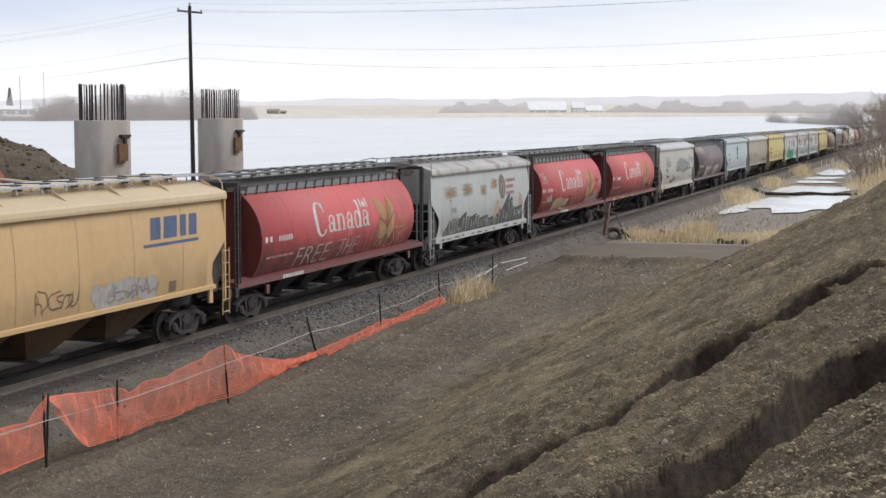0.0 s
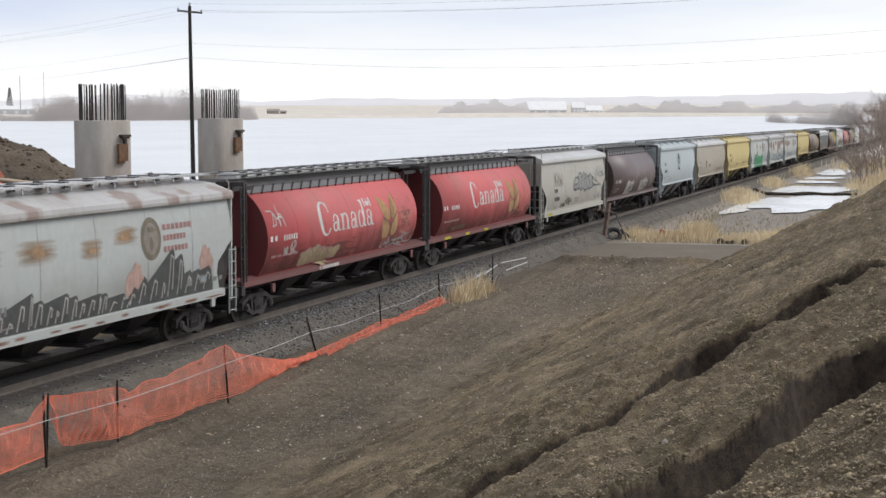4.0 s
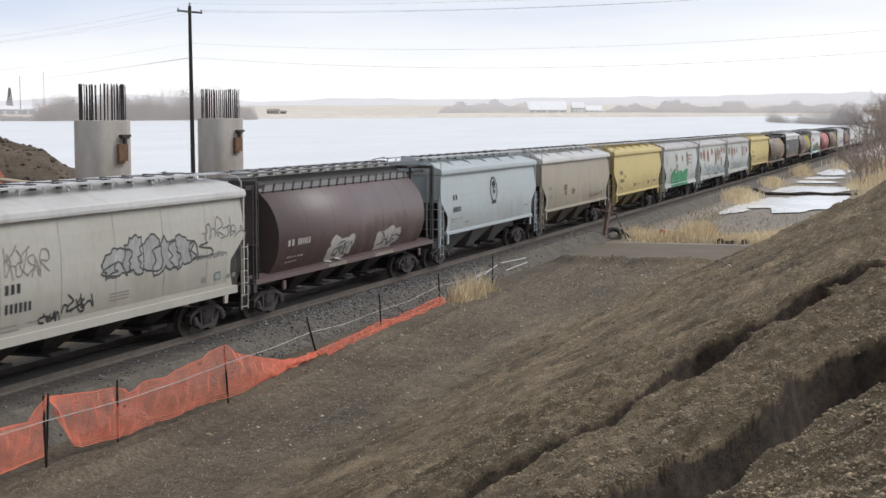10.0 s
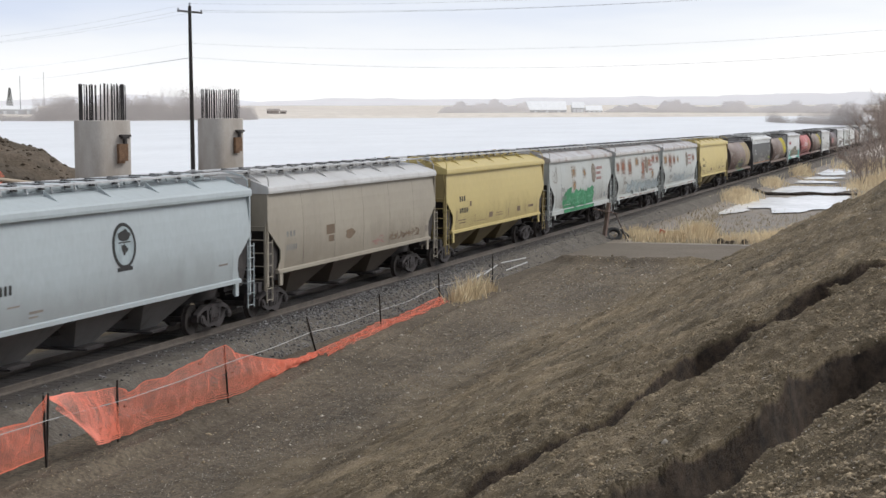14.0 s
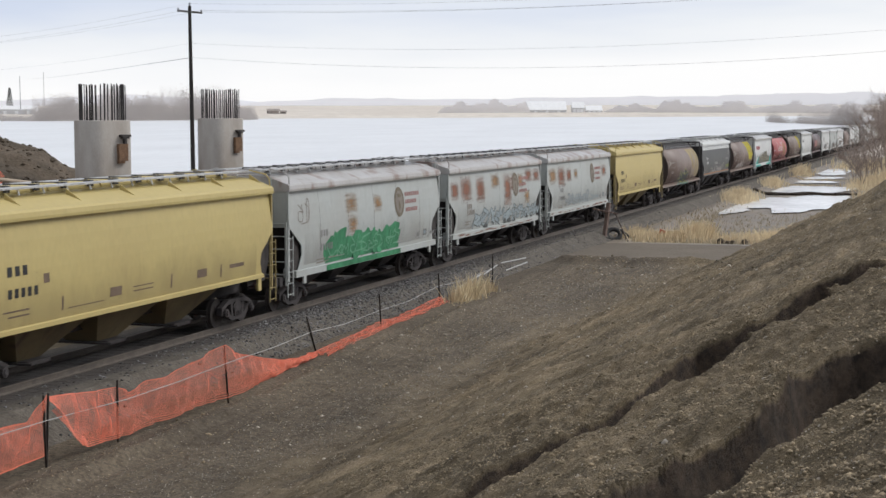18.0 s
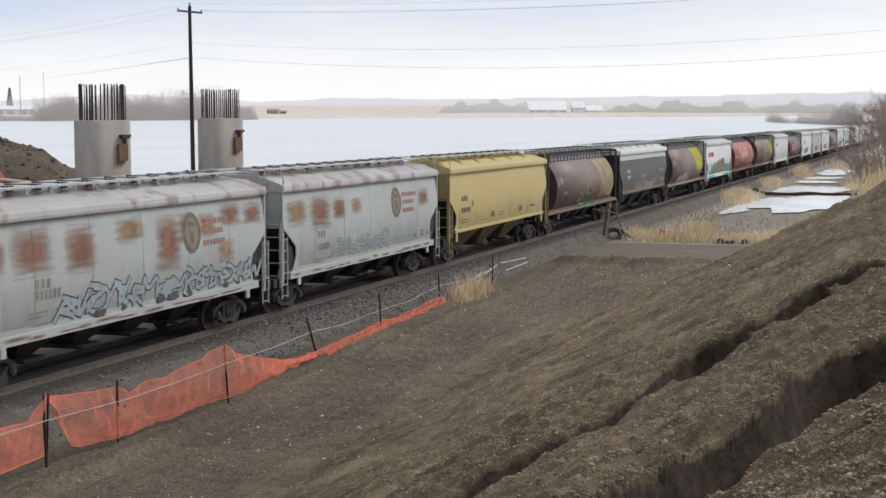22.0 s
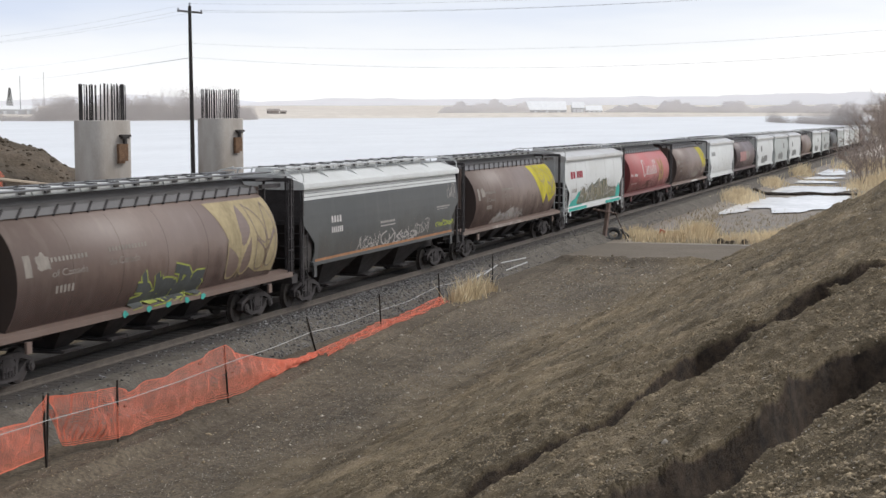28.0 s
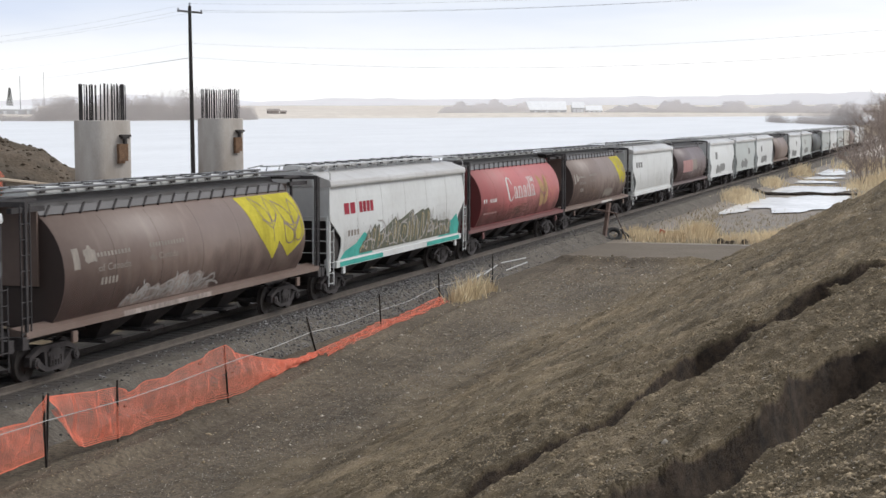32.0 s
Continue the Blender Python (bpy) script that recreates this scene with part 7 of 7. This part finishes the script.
def tyre(x, y, z, r, tilt, turn):
    b = Build()
    prof = [(0.55, -0.10), (0.75, -0.13), (0.95, -0.11), (1.0, -0.05), (1.0, 0.05), (0.95, 0.11), (0.75, 0.13), (0.55, 0.10)]
    n, m = 22, len(prof)
    v = [(r * p * math.cos(6.2832 * i / n), r * p * math.sin(6.2832 * i / n), q * r * 1.6) for i in range(n) for p, q in prof]
    f = [(i * m + j, i * m + (j + 1) % m, ((i + 1) % n) * m + (j + 1) % m, ((i + 1) % n) * m + j) for i in range(n) for j in range(m)]
    ob = part("tyre", b.face_set(v, f), TYRE, smooth=True)
    ob.matrix_world = pose(x, y, z, tilt, 0, turn)
    return tagged(ob, "old black rubber tyre lying beside the line", "tyre", "discarded tyres")


tyre(92.0, -2.95, float(land(92, -2.95)) + 0.26, 0.50, 48, -75)
tyre(93.0, -3.45, float(land(93, -3.45)) + 0.20, 0.42, 40, 20)
tyre(91.3, -2.6, float(land(91.3, -2.6)) + 0.12, 0.45, 8, 0)
brace = new("wooden_brace")
tagged(brace, "weathered reddish wooden post with crosspiece and dark stay", "wooden brace")
gz = float(land(91.3, -2.6))
part("upright", Build().bar((91.1, -2.55, gz - 0.2), (91.6, -2.75, 0.62), 0.2, 0.16), PLANK, brace)
part("crosspiece", Build().bar((91.2, -1.95, 0.28), (91.3, -3.35, 0.02), 0.16, 0.06), PLANK, brace)
part("stay", Build().bar((91.35, -3.15, 0.10), (91.0, -3.98, float(land(91.0, -3.98)) - 0.05), 0.07, 0.05), WOOD, brace)
FLAG = surface("orange_marker", (0.85, 0.30, 0.20), 0.6, vary=0.2, size=0.2, bump=0.1)
flag = new("survey_marker")
tagged(flag, "small crumpled orange marker flag in dry grass", "marker")
part("stake", Build().tube((95.0, -5.0, float(land(95, -5)) - 0.1), (95.0, -5.0, float(land(95, -5)) + 0.5), 0.02, 5), WOOD, flag)
part("flag", Build().face_set([(95, -5.05, -1.30), (95.1, -5.3, -1.40), (95, -5.42, -1.2), (95, -5.25, -1.1), (94.95, -5.08, -1.05)], [(0, 1, 2, 3, 4)]), FLAG, flag)


# ---- bridge piers with bare reinforcing bars ----
def pier(cx, cy, top, turn, seed):
    p = new("bridge_pier")
    p.matrix_world = pose(cx, cy, 0, 0, 0, turn)
    tagged(p, "unfinished grey concrete bridge pier with upright reinforcing bars", "bridge pier", "bridge piers")
    s, r = 0.80, 0.36
    prof = []
    for qx, qy, a0 in ((1, 1, 0), (-1, 1, 90), (-1, -1, 180), (1, -1, 270)):
        for k in range(7):
            a = radians(a0 + 15 * k)
            prof.append((qx * (s - r) + r * math.cos(a), qy * (s - r) + r * math.sin(a)))
    n = len(prof)
    v = [(x, y, z) for z in (-2.2, top - 0.03, top) for x, y in prof]
    v[2 * n:] = [(x * 0.98, y * 0.98, top) for x, y in prof]
    f = [(k * n + i, k * n + (i + 1) % n, (k + 1) * n + (i + 1) % n, (k + 1) * n + i) for k in (0, 1) for i in range(n)] + [tuple(range(2 * n, 3 * n))]
    col = part("column", Build().face_set(v, f), CONCRETE, p)
    for q in col.data.polygons:
        q.use_smooth = len(q.vertices) == 4
    rng = random.Random(seed)
    for i in range(32):
        a = 2 * math.pi * (i + 0.3) / 32 + rng.uniform(-0.04, 0.04)
        c, d = math.cos(a), math.sin(a)
        k = 0.66 / max(abs(c), abs(d)) * (0.9 if abs(abs(c) - abs(d)) < 0.3 else 1.0)
        x, y = k * c, k * d
        h = 1.25 + rng.uniform(-0.04, 0.04)
        b = Build().tube((x, y, top - 0.2), (x + rng.uniform(-.015, .015), y + rng.uniform(-.015, .015), top + h), 0.0185, 6)
        if i % 9 == 0:
            b.tube((x + 0.05, y, top - 0.2), (x + 0.05, y, top + h - 0.05), 0.018, 6)
        part("reinforcing_bar", b, REBAR, p)
    part("form_tie_box", Build().box(0.02, 0.40, -0.94, -0.78, top - 1.42, top - 0.82).box(0.02, 0.28, -0.91, -0.78, top - 1.5, top - 1.42), RUST, p, "rust-stained steel box")
    part("bracket", Build().box(0.12, 0.50, -1.0, -0.78, top - 0.58, top - 0.50).box(0.28, 0.36, -0.94, -0.78, top - 0.84, top - 0.56).box(0.18, 0.44, -0.97, -0.78, top - 0.64, top - 0.58), TREAD, p, "small dark steel bracket")
    return p


pier(51.95, 7.28, 5.63, -25, 1)
pier(66.0, 9.28, 5.58, -22, 2)

# ---- poles and wires ----
POLE = surface("pole_wood", (0.035, 0.03, 0.028), 0.9, vary=0.3, size=0.4, bump=0.2, stretch=(1, 1, 0.2))
# far poles' wood is paled, the haze over the lake painted in
FAR_POLE = surface("hazed_pole_wood", (0.46, 0.45, 0.46), 0.9, vary=0.2, size=2.0, bump=0.0)
ARM = surface("arm_wood", (0.16, 0.15, 0.14), 0.9, vary=0.3, size=0.2, bump=0.1)
INSUL = surface("insulator_glaze", (0.22, 0.24, 0.27), 0.3, vary=0.2, size=0.1, bump=0.0)
WIRE = surface("wire", (0.62, 0.63, 0.65), 0.5, 0.3, vary=0.2, size=0.5, bump=0.0)


def pole(x, y, top, ground_z, r=0.125, arm=True):
    p = new("utility_pole")
    tagged(p, "tall dark wooden utility pole" + (" with one crossarm" if arm else " far across the lake"), "utility pole")
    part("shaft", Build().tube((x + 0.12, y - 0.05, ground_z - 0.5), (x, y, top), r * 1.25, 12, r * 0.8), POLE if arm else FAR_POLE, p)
    if arm:
        part("crossarm", Build().bar((x - 0.22, y + 0.72, top - 0.28), (x + 0.22, y - 0.74, top - 0.42), 0.10, 0.12), ARM, p)
        for k in (-0.95, 0.0, 0.95):
            z = top - 0.35 + (0.42 if k == 0 else 0.06) + k * 0.07
            part("insulator", Build().tube((x - k * 0.22, y + k * 0.70, z - 0.1), (x - k * 0.22, y + k * 0.70, z + 0.12), 0.04, 7).tube((x - k * 0.22, y + k * 0.70, z + 0.02), (x - k * 0.22, y + k * 0.70, z + 0.08), 0.065, 7), INSUL, p)
    return p


def wire(a, b, sag, r=0.0065):
    w = Build()
    pts = []
    for i in range(25):
        u = i / 24
        pts.append(Vector(a).lerp(Vector(b), u) - Vector((0, 0, 4 * sag * u * (1 - u))))
    w.pipe(pts, r, 4)
    return tagged(part("overhead_wire", w, WIRE), "thin overhead power wire strung between poles", "wire", "overhead wires")


pole(91.75, 23.2, 12.15, -1.2)
pole(89.5, -20.3, 12.6, -1.4)
pole(129.9, 69.3, 11.6, LAKE)
pole(1107.0, 660.0, 28.6, 4.0, 0.30, False)
pole(1267.0, 735.0, 35.0, 4.0, 0.22, False)
for k in (-0.7, 0.0, 0.7):
    top = 11.85 + (0.45 if k == 0 else 0.0) - 0.05 * k
    wire((91.75 - k * 0.3, 23.2 + k, top), (89.5 - k * 0.1, -20.3 + k, top + 0.55), 0.55)
    wire((91.75 - k * 0.3, 23.2 + k, top), (129.9 - k * 0.3, 69.3 + k, top - 0.55), 0.4)
wire((91.75, 23.1, 9.05), (89.5, -20.4, 9.1), 0.85, 0.007)
wire((91.75, 23.1, 9.9), (89.5, -20.4, 10.2), 0.75, 0.005)
wire((91.75, 23.3, 9.9), (129.9, 69.3, 9.0), 0.4, 0.005)
wire((91.75, 23.3, 9.02), (1107.0, 660.0, 27.2), 1.0, 0.022)

# ---- barrier rails beyond the line ----
rails = new("timber_barrier")
tagged(rails, "two pale peeled poles laid as a low barrier", "barrier")
for z0, z1 in ((4.08, 3.20), (3.72, 2.98)):
    part("barrier_pole", Build().tube((44.0, 8.5, z0), (52.4, 8.5, z1), 0.065, 7), surface("peeled_pole", (0.42, 0.34, 0.26), 0.8, vary=0.2, size=0.4, bump=0.1), rails)
for x in (44.6, 47.6, 50.6):
    part("barrier_post", Build().tube((x, 8.5, 0.5), (x, 8.5, 4.0 - (x - 44) * 0.105), 0.06, 7), WOOD, rails)
barrier_net = new("orange_barrier")
tagged(barrier_net, "orange plastic netting beside the soil heap", "netting")
net(barrier_net, [(44.0, 8.8, 2.6, 4.3), (46.4, 8.8, 2.7, 4.2), (47.6, 8.8, 2.7, 4.05), (48.0, 8.8, 2.8, 3.8)], 5)

# ---- bare trees and bushes ----
BARK = surface("bare_twigs", (0.38, 0.31, 0.27), 0.9, vary=0.3, size=1.0, bump=0.0)


def bare_tree(seed, height, spread, stems):
    """Trunk and limbs as one mesh, fine twigs as another; no leaves."""
    rng = random.Random(seed)
    wood, twigs = Build(), Build()

    def grow(p, way, length, r, level):
        pts, rs = [p], [r]
        w = way.copy()
        for i in range(4):
            w = (w + Vector((rng.gauss(0, 0.16), rng.gauss(0, 0.16), rng.gauss(0.05, 0.1)))).normalized()
            pts.append(pts[-1] + w * length / 4)
            rs.append(r * (1 - 0.2 * (i + 1)))
        (wood if level < 2 else twigs).pipe(pts, rs, 5 if level < 2 else 3)
        if level == 3:
            return
        for k in range((7, 6, 5)[level]):
            at = rng.uniform(0.3, 1.0)
            i = min(3, int(at * 4))
            q = pts[i].lerp(pts[i + 1], at * 4 - i)
            side = Vector((rng.gauss(0, 1), rng.gauss(0, 1), 0)).normalized()
            out = (w * (0.9 + 0.4 * rng.random()) + side * spread * rng.uniform(0.6, 1.2)).normalized()
            grow(q, out, length * rng.uniform(0.38, 0.62), max(0.012, r * 0.45), level + 1)

    for k in range(stems):
        a = rng.uniform(0, 6.28)
        lean = Vector((0.25 * math.cos(a), 0.25 * math.sin(a), 1)).normalized()
        grow(Vector((0.5 * math.cos(a) * (stems > 1), 0.5 * math.sin(a) * (stems > 1), -0.2)), lean, height * rng.uniform(0.5, 0.65), height * 0.008 + 0.02, 0)
    return wood.mesh("trunk"), twigs.mesh("crown")


tree_kinds = []
for seed, h, spread, stems in ((1, 10.5, 0.8, 4), (2, 12.5, 0.7, 3), (3, 6.0, 1.0, 5)):
    wood, twigs = bare_tree(seed, h, spread, stems)
    wood.materials.append(BARK)
    twigs.materials.append(BARK)
    tree_kinds.append((wood, twigs))
rng2 = random.Random(8)
spots = [(176, -11.6, 2, 1.0), (186, -12.4, 2, 1.15), (197, -12.2, 0, 0.9), (205, -14.6, 1, 0.85), (214, -13.2, 0, 1.0), (228, -14.8, 1, 0.9), (240, -13.6, 0, 1.1),
         (255, -13.0, 1, 1.0), (270, -11.6, 0, 1.1), (288, -11.6, 1, 0.95), (305, -10.0, 0, 1.2), (325, -8.6, 1, 1.0), (345, -8.2, 0, 1.2), (372, -7.8, 1, 1.0), (398, -7.0, 0, 1.2), (430, -6.6, 1, 1.05),
         (190, -17, 1, 0.9), (222, -18, 0, 1.2), (262, -17.5, 1, 1.05), (300, -16.5, 0, 1.2), (340, -14, 1, 1.1), (390, -13, 0, 1.3), (460, -7.4, 1, 1.1), (500, -7.0, 0, 1.3)]
for x, y, k, s in spots:
    t = new("bare_tree" if k < 2 else "bare_bush")
    tagged(t, "leafless brown tree with fine twigs beside the line" if k < 2 else "leafless brown bush arching over dry grass", "tree" if k < 2 else "bush",
           "bare trees by the line")
    m = pose(x, y, float(land(x, y)), 0, 0, rng2.uniform(0, 360))
    t.matrix_world = m @ Matrix.Diagonal((s, s, s, 1))
    part("trunk", tree_kinds[k][0], None, t)
    part("crown", tree_kinds[k][1], None, t)


# ---- the far shore ----
def woods(name, along, depth, height, count, material, label, seed, size=0.34):
    """A belt of far bare woods between two ends: many small upright clumps with a ragged top."""
    rng = np.random.default_rng(seed)
    (xa, ya), (xb, yb) = along
    u = rng.uniform(0, 1, count)
    d = rng.uniform(0, depth, count)
    way = np.array([xb - xa, yb - ya]) / math.hypot(xb - xa, yb - ya)
    x = xa + (xb - xa) * u + d * 0.95
    y = ya + (yb - ya) * u + d * 0.2
    top = height * (0.62 + 0.38 * value_noise(u * 40, u * 0, 1.6, seed)) * (0.8 + 0.2 * value_noise(u * 260, u * 0, 1.0, seed + 1)) * np.minimum(1, np.minimum(u, 1 - u) * 14 + 0.25)
    z = land(x, y) + top * rng.uniform(0.0, 1.0, count) ** 1.5
    w, h = rng.uniform(0.8, 2.0, count) * size, rng.uniform(0.8, 2.0, count) * size
    a, b = way * 1.0
    r3 = rng.uniform(-1, 1, (3, 3, count))
    v = np.stack([np.stack([x + a * w * p[0], y + b * w * p[0], z + h * 0.5 * p[2]], -1) for p in r3], 1)
    me = bpy.data.meshes.new(name)
    me.vertices.add(3 * count)
    me.vertices.foreach_set("co", v.ravel())
    me.loops.add(3 * count)
    me.loops.foreach_set("vertex_index", np.arange(3 * count))
    me.polygons.add(count)
    me.polygons.foreach_set("loop_start", np.arange(0, 3 * count, 3))
    me.update()
    me.materials.append(material)
    return tagged(new(name, me), label, "woods", kind="stuff")


# far twigs are lightened: distance haze is put into their colours
FAR_TWIG = surface("hazed_far_woods", (0.57, 0.525, 0.50), 0.95, vary=0.12, size=14, bump=0.0)
MIST_TWIG = surface("hazed_bare_woods", (0.84, 0.815, 0.81), 0.95, vary=0.08, size=30, bump=0.0)


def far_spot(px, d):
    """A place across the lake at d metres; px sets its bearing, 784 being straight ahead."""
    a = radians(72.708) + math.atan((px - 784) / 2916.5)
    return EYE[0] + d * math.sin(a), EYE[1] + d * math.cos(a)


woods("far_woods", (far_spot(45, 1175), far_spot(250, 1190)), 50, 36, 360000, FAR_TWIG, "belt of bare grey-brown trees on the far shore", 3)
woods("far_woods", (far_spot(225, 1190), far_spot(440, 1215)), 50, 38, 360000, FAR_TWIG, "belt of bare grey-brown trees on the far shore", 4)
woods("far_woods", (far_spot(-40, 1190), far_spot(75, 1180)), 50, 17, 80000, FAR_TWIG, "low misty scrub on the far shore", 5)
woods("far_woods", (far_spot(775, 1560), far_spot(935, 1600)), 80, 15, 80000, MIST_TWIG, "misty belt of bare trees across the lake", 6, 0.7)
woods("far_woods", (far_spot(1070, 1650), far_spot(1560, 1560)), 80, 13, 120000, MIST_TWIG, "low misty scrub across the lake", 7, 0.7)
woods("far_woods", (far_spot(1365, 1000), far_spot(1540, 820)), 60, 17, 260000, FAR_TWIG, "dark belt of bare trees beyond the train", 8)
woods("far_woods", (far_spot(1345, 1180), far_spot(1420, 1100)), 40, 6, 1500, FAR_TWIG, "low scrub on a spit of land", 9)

# distance haze is painted in: a pale base colour and a glow
HILL = bpy.data.materials.new("haze_painted_hills")
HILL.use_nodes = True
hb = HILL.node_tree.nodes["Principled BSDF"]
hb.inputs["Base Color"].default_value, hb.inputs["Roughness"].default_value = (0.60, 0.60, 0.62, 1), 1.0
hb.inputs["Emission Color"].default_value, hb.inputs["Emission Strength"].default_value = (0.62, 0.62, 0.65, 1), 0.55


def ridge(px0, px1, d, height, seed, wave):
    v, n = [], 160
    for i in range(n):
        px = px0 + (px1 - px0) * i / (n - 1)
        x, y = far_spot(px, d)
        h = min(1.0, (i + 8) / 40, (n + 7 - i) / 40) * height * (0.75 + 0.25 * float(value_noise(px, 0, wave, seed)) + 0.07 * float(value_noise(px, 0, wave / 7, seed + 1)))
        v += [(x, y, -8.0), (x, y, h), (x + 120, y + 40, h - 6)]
    f = []
    for i in range(n - 1):
        f += [(3 * i, 3 * i + 3, 3 * i + 4, 3 * i + 1), (3 * i + 1, 3 * i + 4, 3 * i + 5, 3 * i + 2)]
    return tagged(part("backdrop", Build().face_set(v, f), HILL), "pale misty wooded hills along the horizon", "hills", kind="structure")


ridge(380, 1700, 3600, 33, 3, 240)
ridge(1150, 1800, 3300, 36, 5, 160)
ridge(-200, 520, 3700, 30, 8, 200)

WHITE_ROOF = surface("white_metal_roof", (0.90, 0.91, 0.92), 0.5, vary=0.08, size=3, bump=0.0)
BARN_WALL = surface("grey_barn_wall", (0.70, 0.70, 0.71), 0.8, vary=0.15, size=2, bump=0.0)


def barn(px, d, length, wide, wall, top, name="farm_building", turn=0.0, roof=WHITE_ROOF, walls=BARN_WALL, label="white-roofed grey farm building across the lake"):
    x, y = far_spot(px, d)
    g = float(land(x, y))
    b = new(name)
    b.matrix_world = pose(x, y, g, 0, 0, -72.7 + turn)
    tagged(b, label, "farm building", "farm buildings")
    part("wall", Build().run([(-wide / 2, -1), (wide / 2, -1), (wide / 2, wall), (0, top - 0.2), (-wide / 2, wall)], -length / 2, length / 2), walls, b)
    part("roof", Build().run([(-wide / 2 - 0.4, wall - 0.1), (0, top), (wide / 2 + 0.4, wall - 0.1), (wide / 2 + 0.4, wall + 0.2), (0, top + 0.3), (-wide / 2 - 0.4, wall + 0.2)], -length / 2 - 0.4, length / 2 + 0.4), roof, b)
    for k in (-0.3, 0.0, 0.3):
        part("door", Build().box(k * length - 1.5, k * length + 1.5, -wide / 2 - 0.06, -wide / 2 - 0.01, -0.5, wall * 0.7), roof, b)
    return b


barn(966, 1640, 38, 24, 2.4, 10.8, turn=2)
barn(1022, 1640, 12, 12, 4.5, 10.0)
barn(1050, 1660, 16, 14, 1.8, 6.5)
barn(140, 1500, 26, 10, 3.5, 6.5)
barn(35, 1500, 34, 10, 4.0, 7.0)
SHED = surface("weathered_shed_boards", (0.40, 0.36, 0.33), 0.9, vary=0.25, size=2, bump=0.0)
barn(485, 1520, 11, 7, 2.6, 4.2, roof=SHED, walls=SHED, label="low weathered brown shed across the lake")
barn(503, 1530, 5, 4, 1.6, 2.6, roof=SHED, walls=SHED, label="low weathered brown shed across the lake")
# spruce needles greyed and lightened to hold the distance haze
SPRUCE = surface("hazed_spruce", (0.40, 0.41, 0.40), 0.95, vary=0.3, size=2, bump=0.0)
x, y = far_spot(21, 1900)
g = float(land(x, y))
spruce = new("spruce_tree")
tagged(spruce, "single spruce on the far shore, paled with painted haze", "tree")
part("trunk", Build().tube((x, y, g), (x, y, g + 22), 0.4, 6, 0.05), BARK, spruce)
crown = Build()
rng3 = random.Random(4)
for i in range(1200):
    u = rng3.random() ** 0.8
    z = g + 1.5 + 22 * u
    r = 3.8 * (1 - u) * (0.75 + 0.5 * ((u * 9) % 1.0)) + 0.2
    a = rng3.uniform(0, 6.28)
    k = r * rng3.uniform(0.35, 1)
    p = Vector((x + k * math.cos(a), y + k * math.sin(a), z))
    crown.face_set([p, p + Vector((1.3 * math.cos(a), 1.3 * math.sin(a), -0.7)), p + Vector((0.5 * math.cos(a + 1), 0.5 * math.sin(a + 1), 0.3))], [(0, 1, 2)])
me = bpy.data.meshes.new("crown")
me.from_pydata(crown.v, [], crown.f)
part("crown", me, SPRUCE, spruce)
motions()
